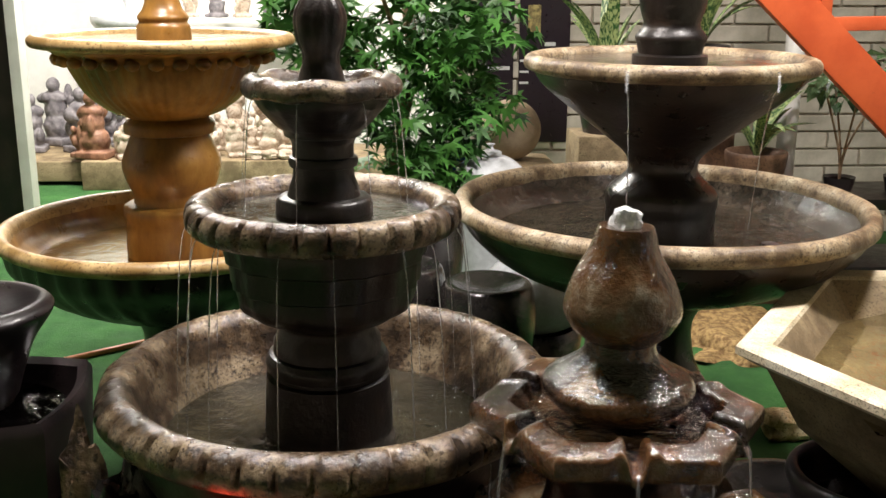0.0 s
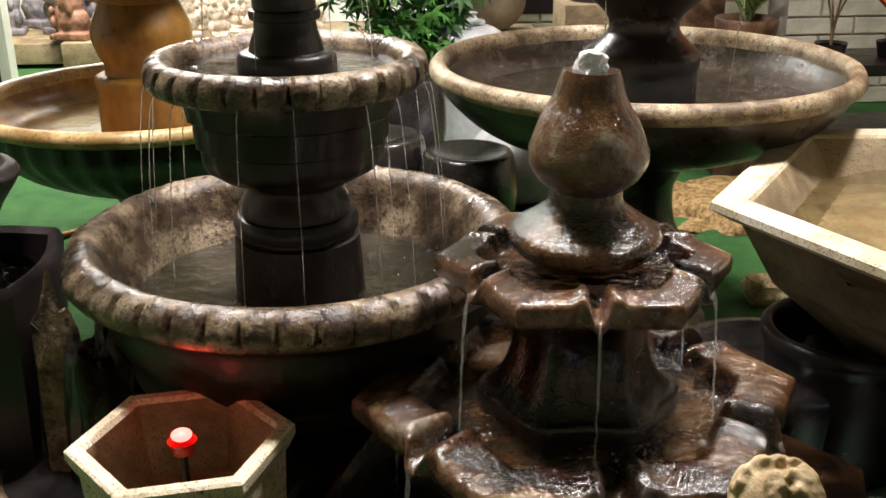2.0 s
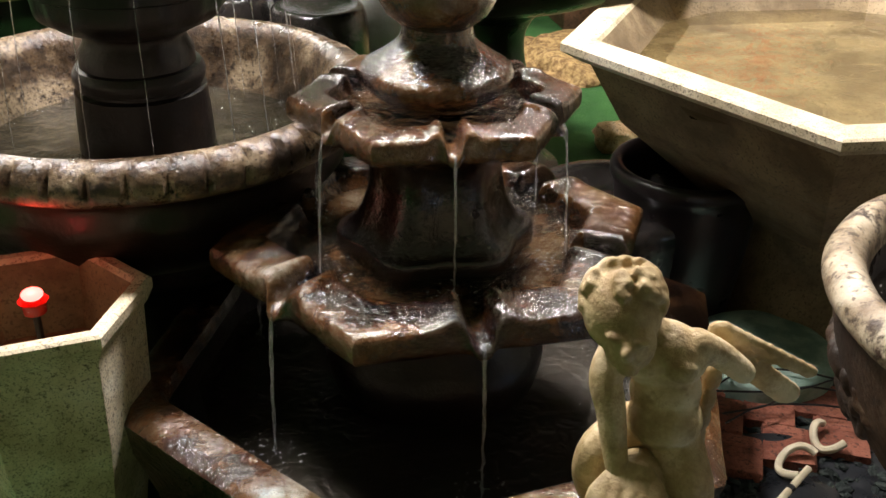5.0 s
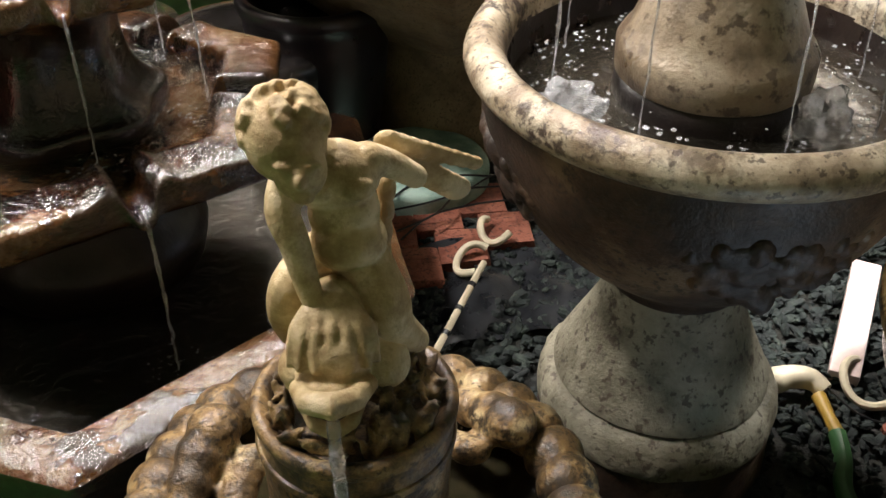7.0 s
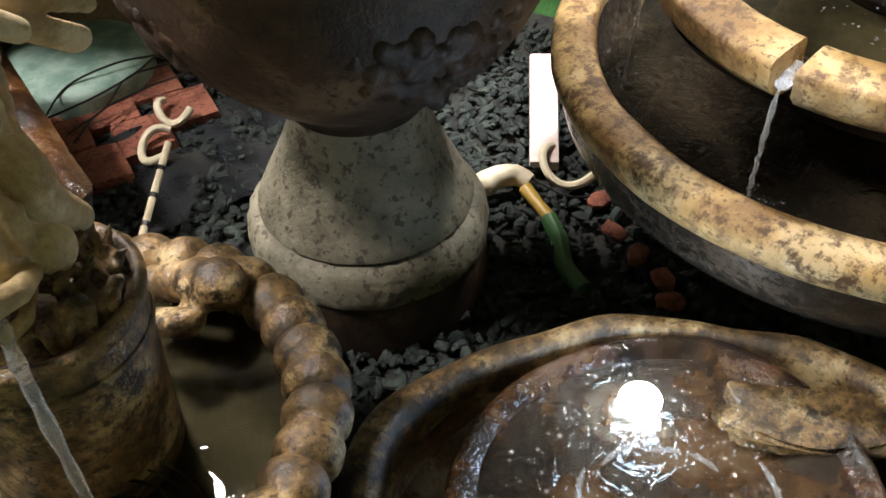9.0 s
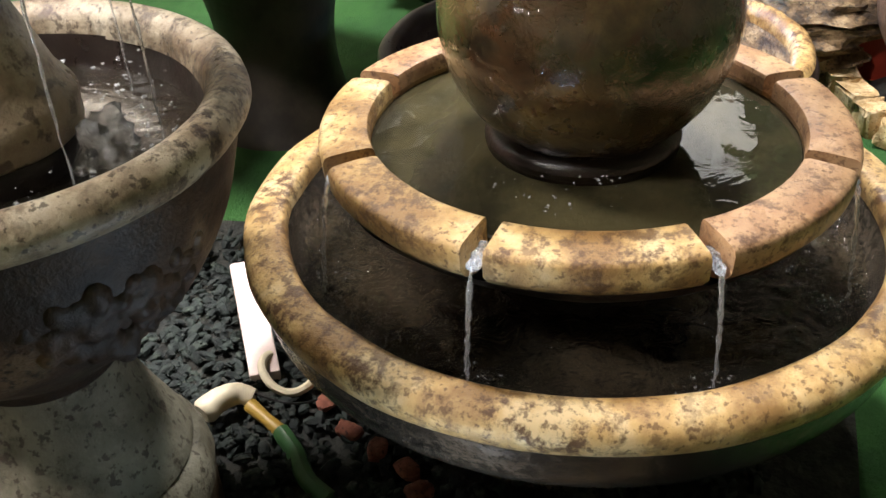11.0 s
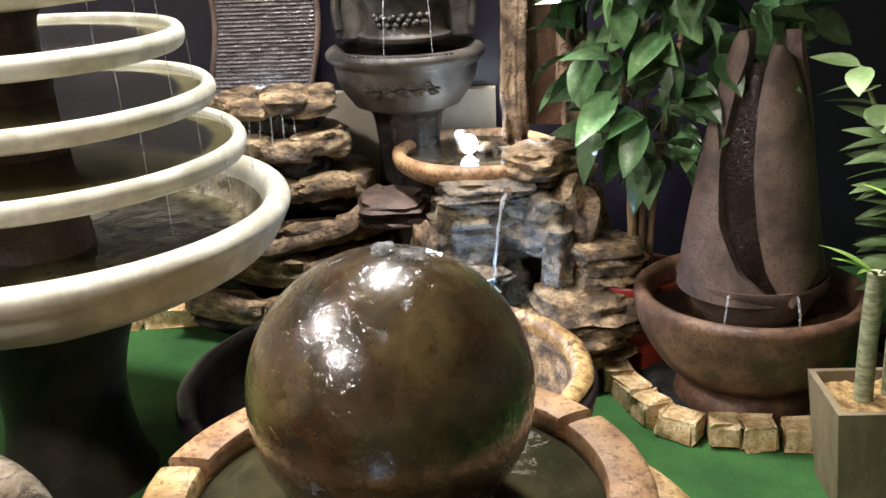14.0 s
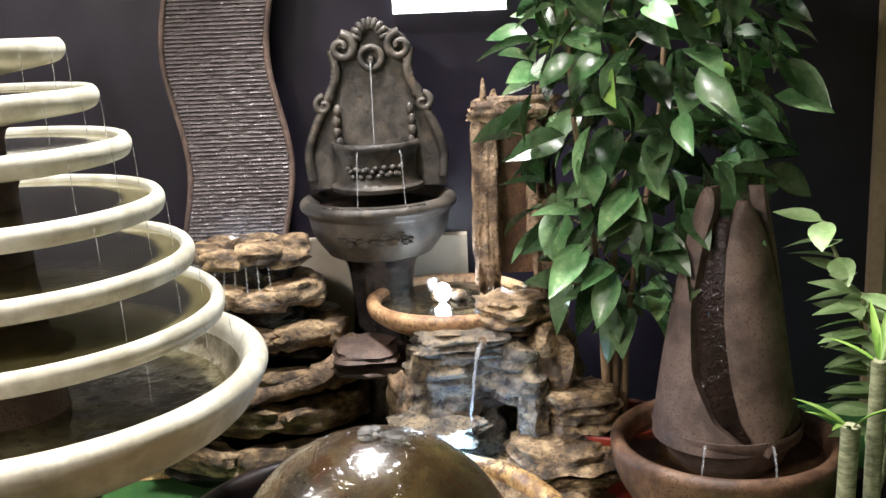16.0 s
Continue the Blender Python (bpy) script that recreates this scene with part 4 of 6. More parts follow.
def disc_fountain():
    f = thing("disc_tower_fountain", (2.5, 1.155, 0), "tall ivory cast-stone fountain of seven stacked round discs", "fountain")
    part("bowl", lathe(spline([(0.535, 0.68), (0.548, 0.715), (0.572, 0.733), (0.596, 0.722), (0.604, 0.7), (0.592, 0.672)], 4)
                       + spline([(0.588, 0.668), (0.55, 0.61), (0.42, 0.545), (0.28, 0.5), (0.22, 0.46)], 4), 128), IVORY, f, "wide ivory bottom bowl")
    part("bowl_inside", lathe(spline([(0.537, 0.685), (0.505, 0.62), (0.4, 0.57), (0, 0.55)], 4), 96), STAINED, f, "buff inside, darker than the rim of the bowl")
    part("pedestal", lathe(spline([(0.225, 0.465), (0.185, 0.4), (0.155, 0.28), (0.155, 0.16), (0.18, 0.05), (0.2, 0.0)], 4) + [(0, 0)], 72), UMBER, f, "dark umber pedestal")
    part("pump", box((0.1, 0.08, 0.09), (-0.26, -0.3, 0.61), 0.01), BLACKPLASTIC, f, "small black pump")
    pool(0.5, 0.625, f)
    for r, z in ((0.513, 0.868), (0.454, 0.992), (0.398, 1.12), (0.337, 1.252), (0.278, 1.365), (0.217, 1.472)):
        part("disc", lathe(spline([(r - 0.034, z - 0.012), (r - 0.026, z + 0.002), (r - 0.012, z + 0.006), (r, z - 0.01), (r - 0.002, z - 0.03), (r - 0.02, z - 0.046), (r * 0.7, z - 0.056), (r * 0.35, z - 0.07)], 5), 112), IVORY, f, "ivory disc with a rounded lip")
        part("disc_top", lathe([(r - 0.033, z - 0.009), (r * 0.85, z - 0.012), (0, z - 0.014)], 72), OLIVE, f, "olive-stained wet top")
        # Necks are plum, not ivory: the dark gaps under the discs are painted in.
        part("neck", lathe(spline([(r * 0.36, z - 0.066), (r * 0.24, z - 0.1), (r * 0.26, z - 0.25)], 4), 56), PLUM, f, "neck, shade of the gap put into its colour")
        for k in range(3):
            a = radians(235 + 22 * k)
            stream(((r + 0.002) * math.cos(a), (r + 0.002) * math.sin(a), z - 0.02), ((r + 0.01) * math.cos(a), (r + 0.01) * math.sin(a), z - 0.13), f, 0.0012, 0, k)
    part("top_water", rock((0.15, 0.15, 0.1), (0, 0, 1.53), 7, 4, 0, 0.3), STREAM, f, "veil of water at the top")
    return f


tiered_fountain()
great_fountain()
amber_fountain()
star_fountain()
v = hex_vase("red_lit_planter", (-0.235, 1.515, 0), 0.182, 0.515, 0.11, CREAM, CREAMBODY, "cream hexagonal stone vase with a glowing red lamp inside", 8)
part("lamp_stem", tube([(0, 0, 0.36), (0.0, 0, 0.49)], 0.006), BLACKPLASTIC, v)
part("lamp_glass", lathe([(0, 0.482), (0.018, 0.484), (0.02, 0.5), (0.024, 0.506)], 20), plain("red_glass", (0.5, 0.03, 0.02), 0.2), v, "red lamp cup")
part("lamp_bulb", ball(0.017, (0, 0, 0.516), (1, 1, 0.55), 3), REDLED, v, "glowing red bulb")
lamp("red_lamp", "POINT", (-0.235, 1.57, 0.6), 0.09, (1, 0.05, 0.03), 0.03)
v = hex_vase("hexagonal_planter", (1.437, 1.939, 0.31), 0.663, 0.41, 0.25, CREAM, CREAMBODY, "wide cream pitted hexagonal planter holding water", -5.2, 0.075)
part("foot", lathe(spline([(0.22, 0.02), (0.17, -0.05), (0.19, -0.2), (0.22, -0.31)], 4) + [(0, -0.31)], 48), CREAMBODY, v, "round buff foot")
bm = bmesh.new()
bmesh.ops.create_circle(bm, cap_ends=True, segments=6, radius=0.54, matrix=Matrix.Translation((0, 0, 0.335)))
part("water", bm, WATER, v, smooth=False).visible_shadow = False
urn_fountain()
sphere_fountain()
lit_fountain()
lamp("white_lamp", "POINT", (0.885, 0.3, 0.268), 0.8, (0.45, 0.7, 1.0), 0.03)
disc_fountain()


# ---- the cherub fountain ----
def cherub_fountain():
    f = thing("cherub_fountain", (0.46, 0.75, 0), "weathered stone pot fountain inside a coiled stone ring pool", "fountain", turn=-28.7)
    part("pot", lathe(spline([(0.098, 0.3), (0.1, 0.42), (0.103, 0.5), (0.1, 0.53)], 3) + spline([(0.106, 0.533), (0.108, 0.546), (0.1, 0.552), (0.09, 0.545)], 3) + [(0.085, 0.53), (0, 0.525)], 72, None, 0.01), COIL, f, "brown lichened pot with a rounded lip")
    part("pot_band", torus(0.101, 0.006, 0.5, 64, 8), COIL, f)
    rnd = random.Random(8)
    bm = bmesh.new()
    for k in range(170):
        a, r = rnd.uniform(0, 6.283), 0.09 * math.sqrt(rnd.random())
        tilt = pose(0, 0, 0, rnd.uniform(-50, 50), rnd.uniform(-50, 50), rnd.uniform(0, 360))
        ball(0.014, (r * math.cos(a), r * math.sin(a), 0.545 + 0.06 * (1 - r / 0.09) + rnd.uniform(0, 0.012)), (0.5, 0.22, 1.5), 2, bm, tilt)
    blended(part("reeds", bm, COIL, f, "carved leaves filling the pot"), 0.003, 1)
    bm = bmesh.new()
    for p, s, q in (((-0.014, 0.0, 0.665), 0.034, (0.9, 1, 1)), ((-0.017, -0.02, 0.64), 0.04, (1, 1.1, 0.9)), ((-0.02, -0.04, 0.615), 0.034, (1.1, 1.1, 0.6)),
                    ((0.0, 0.02, 0.61), 0.05, (1, 1, 1)), ((-0.05, -0.01, 0.6), 0.025, (1, 1, 1)), ((0.03, -0.01, 0.6), 0.028, (1, 1, 1))):
        ball(s, p, q, 3, bm)
    join(bm, tube([(-0.055, -0.05, 0.612), (-0.044, -0.084, 0.624), (-0.022, -0.096, 0.628), (0.0, -0.084, 0.624), (0.016, -0.05, 0.612)], [0.009, 0.012, 0.014, 0.012, 0.009], 10))
    join(bm, tube([(-0.052, -0.045, 0.592), (-0.04, -0.07, 0.58), (-0.022, -0.079, 0.576), (-0.004, -0.07, 0.58), (0.008, -0.045, 0.592)], [0.007, 0.008, 0.009, 0.008, 0.007], 10))
    for k in range(14):
        ball(0.011, (-0.016 + 0.032 * math.cos(k * 0.9), -0.02 + 0.02 * math.sin(k * 0.9), 0.655 - 0.002 * k), (1, 1, 1), 2, bm)
    for k in range(7):
        a = radians(200 + 23 * k)
        join(bm, tube(spline([(-0.018 + 0.012 * math.cos(a), -0.012, 0.697), (-0.018 + 0.036 * math.cos(a), -0.03 + 0.012 * math.sin(a), 0.672), (-0.018 + 0.045 * math.cos(a), -0.04 + 0.022 * math.sin(a), 0.635)], 4), [0.003, 0.005, 0.006, 0.006, 0.007, 0.006, 0.006, 0.005, 0.004], 8))
    blended(part("fish_spout", bm, CHERUB, f, "cream stone fish with an open mouth"), 0.0028, 1)
    ring = torus(0.247, 0.029, 0.352, 288, 18, lambda a, r, z, i: (0.247 + (r - 0.247) * (1 + 0.34 * abs(math.sin(17 * a)) ** 0.6), 0.352 + (z - 0.352) * (1 + 0.34 * abs(math.sin(17 * a)) ** 0.6)), 0.02)
    part("coil_ring", ring, COIL, f, "thick coiled stone rim")
    for a in (2.55, 0.45):
        bm = bmesh.new()
        for k in range(4):
            ball(0.035 - 0.003 * k, (0.205 * math.cos(a + 0.16 * k), 0.205 * math.sin(a + 0.16 * k), 0.395 - 0.012 * k), (1, 1, 0.9), 2, bm)
        for k in range(5):
            ball(0.016, (0.15 * math.cos(a + 0.1 * k), 0.15 * math.sin(a + 0.1 * k), 0.375 - 0.006 * k), (1.6, 1, 1.2), 2, bm)
        blended(part("shell_scroll", bm, COIL, f, "carved shell scroll on the ring"), 0.005, 1)
    part("basin", lathe(spline([(0.23, 0.36), (0.22, 0.3), (0, 0.285)], 3), 64), MURK, f, "murky olive pool floor")
    part("basin_side", lathe(spline([(0.262, 0.34), (0.24, 0.22), (0.16, 0.1), (0.17, 0.0)], 3) + [(0, 0)], 64), OLD_DARK, f)
    pool(0.222, 0.342, f, CALM)
    ob = part("water_stream", tube(spline([(-0.022, -0.085, 0.6), (-0.02, -0.115, 0.575), (-0.015, -0.14, 0.5), (-0.01, -0.155, 0.4), (-0.008, -0.16, 0.345)], 5),
                                   [0.006, 0.007, 0.007, 0.006, 0.007, 0.008, 0.006, 0.007, 0.006, 0.008, 0.007, 0.005, 0.007, 0.006, 0.005, 0.007, 0.006, 0.005, 0.006, 0.005, 0.005], 9), STREAM, f)
    ob.visible_shadow = False
    splash((-0.008, -0.16, 0.343), f, 0.03, 14, 0.004, 2, 0.01)
    for k in range(5):
        ob = part("ripple", torus(0.03 + 0.018 * k, 0.0022, 0.3425, 48, 6, None, 0.2, 0.5), WATER, f)
        ob.location = (-0.008, -0.16, 0)
        ob.visible_shadow = False
    return f


def cherub_statue():
    """One weathered figure, built of blended masses and remeshed."""
    bm = bmesh.new()

    def limb(points, radii):
        join(bm, tube(spline(points, 4), [float(r) for r in np.interp(np.linspace(0, 1, 4 * (len(points) - 1) + 1), np.linspace(0, 1, len(radii)), radii)], 14))
        for p, r in zip(points, np.interp(np.linspace(0, 1, len(points)), np.linspace(0, 1, len(radii)), radii)):
            ball(r, p, (1, 1, 1), 2, bm)
    ball(0.039, (-0.047, 0.01, 0.852), (0.95, 1.0, 1.05), 3, bm)
    ball(0.027, (-0.036, -0.012, 0.832), (0.9, 0.9, 1.05), 3, bm)
    ball(0.006, (-0.036, -0.037, 0.834), (1, 1, 1.3), 2, bm)
    for x in (-0.049, -0.024):
        ball(0.007, (x, -0.03, 0.846), (1.3, 0.7, 0.6), 2, bm)
    ball(0.009, (-0.034, -0.03, 0.815), (1.2, 0.8, 0.8), 2, bm)
    rnd = random.Random(3)
    for k in range(19):
        a, start = 2.399 * k, rnd.uniform(0.15, 1.0)
        lock = []
        for j in range(7):
            b = start + 0.15 * j
            w = a + 0.22 * math.sin(1.6 * j + k)
            d = Vector((math.cos(w) * math.sin(b), math.sin(w) * math.sin(b), math.cos(b)))
            if d.y < -0.45 and d.z < 0.55:
                break
            lock.append(Vector((-0.047, 0.012, 0.855)) + Vector((d.x * 0.038, d.y * 0.04, d.z * 0.041)))
        if len(lock) > 2:
            join(bm, tube(lock, [0.0075 - 0.0005 * j for j in range(len(lock))], 8))
    limb([(-0.03, 0.018, 0.83), (-0.016, 0.028, 0.818)], [0.016, 0.019])
    ball(0.037, (-0.008, 0.032, 0.797), (1.2, 0.85, 0.95), 3, bm)
    ball(0.016, (-0.022, 0.008, 0.797), (1.2, 0.7, 0.9), 2, bm)
    ball(0.016, (0.01, 0.01, 0.796), (1.2, 0.7, 0.9), 2, bm)
    ball(0.033, (0.0, 0.032, 0.757), (1.05, 0.85, 1.2), 3, bm)
    ball(0.034, (0.003, 0.026, 0.728), (1.1, 0.95, 0.95), 3, bm)
    ball(0.032, (-0.004, 0.045, 0.705), (1.1, 1.0, 0.9), 3, bm)
    limb([(-0.044, 0.03, 0.806), (-0.056, 0.012, 0.775), (-0.047, 0.0, 0.745), (-0.038, -0.012, 0.705), (-0.03, -0.02, 0.68)], [0.02, 0.017, 0.015, 0.0125, 0.011])
    limb([(0.022, 0.035, 0.812), (0.045, 0.045, 0.798), (0.07, 0.055, 0.776)], [0.016, 0.014, 0.012])
    limb([(-0.028, 0.04, 0.7), (-0.055, 0.025, 0.675), (-0.064, 0.03, 0.64), (-0.062, 0.045, 0.6)], [0.026, 0.023, 0.019, 0.014])
    limb([(0.014, 0.03, 0.705), (0.034, 0.005, 0.668), (0.042, 0.008, 0.635), (0.066, 0.03, 0.592)], [0.028, 0.026, 0.022, 0.015])
    for k in range(9):
        u = k / 8
        ball(0.0125 - 0.004 * u, (0.045 + 0.088 * u, 0.08 + 0.02 * u, 0.802 - 0.042 * u), (1.2, 0.6, 1), 2, bm)
        ball(0.013, (0.045 + 0.07 * u, 0.082 + 0.02 * u, 0.785 - 0.055 * u), (1.3, 0.45, 1.2), 2, bm)
    for k in range(5):
        ball(0.013, (0.042 - 0.002 * k, 0.062, 0.76 - 0.025 * k), (0.8, 0.6, 1.4), 2, bm)
    ob = solid("cherub_statue", bm, CHERUB, "weathered cream stone winged figure kneeling on a fish", "statue", at=(0.46, 0.75, 0), turn=-28.7, angle=80)
    rm = ob.modifiers.new("remesh", "REMESH")
    rm.mode, rm.voxel_size, rm.use_smooth_shade = "VOXEL", 0.0022, True
    sm = ob.modifiers.new("smooth", "SMOOTH")
    sm.factor, sm.iterations = 0.5, 2
    return ob


cherub_fountain()
cherub_statue()


# ---- the gravel bed and its clutter ----
bm = bmesh.new()
bmesh.ops.create_grid(bm, x_segments=50, y_segments=60, size=0.5, matrix=Matrix.Translation((1.03, 0.9, 0.012)) @ Matrix.Diagonal((1.86, 2.3, 1, 1)))
for v in bm.verts:
    v.co.z += 0.012 * noise.noise(v.co * 7)
solid("bed", bm, SOIL, "dark damp bed of soil under the fountains", "bed", "structure")
rnd = random.Random(21)
stones = [rock((1, 1, 0.6), (0, 0, 0), k, 2, 0.05, 0.35) for k in range(4)]
verts, faces = [], []
for n in range(9000):
    x, y = rnd.uniform(0.55, 1.9), rnd.uniform(-0.1, 1.75)
    s, m = rnd.uniform(0.004, 0.0105), stones[n % 4]
    turn = pose(x, y, 0.022 + rnd.uniform(0, 0.01), rnd.uniform(-40, 40), rnd.uniform(-40, 40), rnd.uniform(0, 360)) @ Matrix.Diagonal((s * rnd.uniform(1, 2), s, s, 1))
    base = len(verts)
    m.verts.index_update()
    if s < 0.0075:
        corners = [(-1, -1, 0), (1, -0.8, 0), (0.8, 1, 0), (-0.9, 0.9, 0), (0, 0.1, 0.9)]
        verts += [turn @ Vector(c) for c in corners]
        faces += [(base, base + 1, base + 4), (base + 1, base + 2, base + 4), (base + 2, base + 3, base + 4), (base + 3, base, base + 4)]
    else:
        verts += [turn @ (v.co * 2) for v in m.verts]
        faces += [tuple(base + v.index for v in f.verts) for f in m.faces]
me = bpy.data.meshes.new("gravel")
me.from_pydata([tuple(v) for v in verts], [], faces)
me.materials.append(GRAVEL)
tagged(new("gravel", me), "loose dark blue-grey slate gravel", "gravel", "", "stuff")
for m in stones:
    m.free()

for k in range(9):
    x, y = 1.0 + 0.11 * (k % 3) + 0.02 * k / 3, 1.45 + 0.12 * (k // 3)
    b = solid("red_paver", box((0.105, 0.115, 0.04), (0, 0, 0), 0.006, None, None, 0.003, k), REDTILE, "worn red brick paver laid in the bed", "paver", group="red pavers", at=(x, y, 0.028), turn=-28)
for k, (x, y) in enumerate(((1.33, 0.5), (1.3, 0.44), (1.36, 0.56), (1.26, 0.41), (1.42, 0.62))):
    solid("red_chip", rock((0.05, 0.035, 0.025), (0, 0, 0), k + 3, 2), REDTILE, "small red brick chip on the gravel", "chip", group="red chips", at=(x, y, 0.035), turn=40 * k)
base = thing("verdigris_base", (1.2, 1.72, 0), "pale green-grey stone disc with loose black cables", "stone base")
part("disc", lathe(spline([(0, 0.1), (0.1, 0.1), (0.15, 0.09), (0.155, 0.06), (0.14, 0.0), (0, 0)], 3), 40, None, 0.04), VERDI, base)
for k in range(4):
    c = [(-0.2 + 0.1 * j, -0.12 + 0.03 * math.sin(j * 1.7 + k * 2) - 0.03 * k, 0.1 - 0.012 * abs(j - 2) + 0.015 * math.sin(j + k)) for j in range(6)]
    part("cable", tube(spline(c, 5), 0.0022, 6), BLACKPLASTIC, base, "thin black cable")

bm = bmesh.new()
bmesh.ops.create_grid(bm, x_segments=24, y_segments=18, size=0.5, matrix=Matrix.Diagonal((0.42, 0.3, 1, 1)))
for v in bm.verts:
    v.co.z = 0.05 + 0.07 * abs(noise.noise(v.co * 5 + Vector((3, 1, 0)))) + 0.05 * max(0, v.co.x)
solid("pond_liner", bm, SHEET, "crumpled black pond liner sheet", "liner", at=(1.16, 1.3, -0.03), turn=-20)

rod = thing("marked_rod", (0, 0, 0), "thin cream rod with black bands lying on the bed", "rod")
a, b = Vector((0.84, 1.16, 0.09)), Vector((1.05, 1.29, 0.13))
part("bar", tube([a, b], 0.007, 8), BONE, rod)
for k in range(3):
    p = a.lerp(b, 0.25 + 0.25 * k)
    part("band", tube([p - (b - a) * 0.02, p + (b - a) * 0.02], 0.0078, 8), BLACKPLASTIC, rod, "black band")
for k, (c, tn, big) in enumerate((((1.1, 1.37, 0.06), 20, 0.045), ((1.475, 0.705, 0.05), 60, 0.055), ((1.2, 1.44, 0.06), 75, 0.035))):
    arc = [(big * math.cos(t), big * math.sin(t), 0.012 * math.sin(2 * t)) for t in np.linspace(0.2, 3.6, 22)]
    solid("plastic_ring", tube(arc, 0.008, 8), BONE, "broken cream plastic ring on the bed", "ring", group="plastic rings", at=c, turn=tn)
pipe = thing("pink_pipe", (0, 0, 0), "pale pink plastic channel leaning on the gravel", "pipe")
d = Vector((1.7, 0.9, 0.08)) - Vector((1.45, 0.75, 0.03))
part("channel", box((d.length, 0.055, 0.03), Vector((1.575, 0.825, 0.06)), 0.006, None, d.to_track_quat("X", "Z").to_matrix().to_4x4()), PINK, pipe)
hose = thing("hose_cap", (1.365, 0.75, 0.02), "cream capped hose fitting with a yellow joint and green hose", "hose")
part("cap", tube(spline([(-0.04, 0.06, 0.03), (-0.01, 0.045, 0.036), (0.015, 0.02, 0.036), (0.018, -0.01, 0.03)], 5), [0.019, 0.024, 0.024, 0.023, 0.022, 0.022, 0.022, 0.021, 0.021, 0.02, 0.02, 0.019, 0.018, 0.018, 0.017, 0.016], 12), BONE, hose, "cream bent cap")
part("joint", tube([(0.0, -0.01, 0.03), (-0.02, -0.05, 0.022), (-0.035, -0.08, 0.016)], [0.013, 0.011, 0.013], 10), YELLOW, hose, "yellow joint")
part("tail", tube(spline([(-0.035, -0.08, 0.016), (-0.07, -0.12, 0.012), (-0.12, -0.16, 0.01), (-0.15, -0.21, 0.008)], 4), 0.016, 8), HOSEGREEN, hose, "green hose")
part("wire", tube(spline([(0.02, 0.0, 0.04), (0.02, -0.08, 0.03), (0.06, -0.14, 0.02), (0.05, -0.22, 0.015)], 5), 0.0022, 6), BLACKPLASTIC, hose)


# ---- pots round the first fountains ----
def pot(name, at, profile, material, label, category="pot", wobble=0.0, seg=56, angle=50):
    return solid(name, lathe(profile, seg, None, wobble), material, label, category, at=at, angle=angle)


pot("dark_pot", (1.1, 1.99, 0), spline([(0.13, 0.34), (0.15, 0.42), (0.172, 0.425), (0.178, 0.4), (0.165, 0.37), (0.155, 0.25), (0.13, 0.06), (0.12, 0)], 3) + [(0, 0)], DARKPOT, "squat dark brown glazed pot under the planter")
pot("dark_jar", (0.95, 2.05, 0), spline([(0, 0.3), (0.1, 0.31), (0.15, 0.34), (0.2, 0.33), (0.21, 0.28), (0.19, 0.14), (0.15, 0)], 3) + [(0, 0)], BLACKSTONE, "broad black wet stone pot")
v = thing("black_vase_fountain", (-0.79, 2.1, 0), "black glazed vase fountain pouring into a square-lipped dark tub", "fountain")
part("tub", lathe([(0.17, 0.52), (0.18, 0.6), (0.2, 0.61), (0.21, 0.59), (0.19, 0.3), (0.17, 0.0), (0, 0)], 40, lambda a, r, z, i: (r / max(abs(math.cos(a)), abs(math.sin(a))) ** 0.55, z)), DARKPOT, v)
part("vase", lathe(spline([(0.07, 0.5), (0.1, 0.6), (0.13, 0.68), (0.17, 0.74), (0.175, 0.76), (0.15, 0.775), (0.1, 0.76), (0, 0.75)], 4), 48), DARKPOT, v).location = (-0.05, 0.1, 0)
pool(0.165, 0.56, v)
splash((-0.03, 0.05, 0.763), v, 0.05, 20, 0.006, 4, 0.01)
v = thing("stump_fountain", (-0.53, 1.93, 0), "petrified-wood stump fountain with split upright slabs, wet", "fountain")
for k, (x, y, h, w, tn) in enumerate(((-0.02, 0.02, 0.6, 0.07, 0), (0.07, 0.0, 0.53, 0.11, 30), (0.15, 0.03, 0.47, 0.1, 70), (-0.06, 0.1, 0.5, 0.1, 20))):
    bm = rock((w * 1.5, w, h * 2), (x, y, 0), k + 11, 4, 0.04, 0.22, tn)
    bmesh.ops.bisect_plane(bm, geom=bm.verts[:] + bm.edges[:] + bm.faces[:], plane_co=(0, 0, 0), plane_no=(0, 0, -1), clear_outer=True)
    part("slab", bm, BARK if k == 0 else BLACKSTONE, v, "pale split slab" if k == 0 else "")
part("tray", lathe(spline([(0.16, 0.2), (0.2, 0.24), (0.235, 0.23), (0.24, 0.18), (0.2, 0.0)], 3) + [(0, 0)], 48, None, 0.12), BARK, v, "ragged bark-like tray")
pool(0.19, 0.2, v, BLACKSTONE)
solid("orange_hose", tube(spline([(-1.35, 3.7, 0.012), (-1.0, 3.95, 0.012), (-0.7, 4.15, 0.012), (-0.3, 4.3, 0.012)], 5), 0.012, 8), ROPE, "orange-red hose lying on the turf", "hose")
for k, (x, y, h) in enumerate(((0.12, 3.35, 0.52), (0.4, 3.2, 0.5), (-0.16, 3.5, 0.45), (0.22, 3.8, 0.62))):
    pot("black_jar", (x, y, 0), spline([(0, h - 0.03), (0.09, h - 0.01), (0.13, h), (0.15, h - 0.03), (0.16, h * 0.7), (0.13, h * 0.3), (0.12, 0)], 3) + [(0, 0)], BLACKSTONE, "black wet glazed jar behind the fountains")
v = thing("white_jar", (0.6, 3.5, 0), "white glazed round jar on a black stand", "jar")
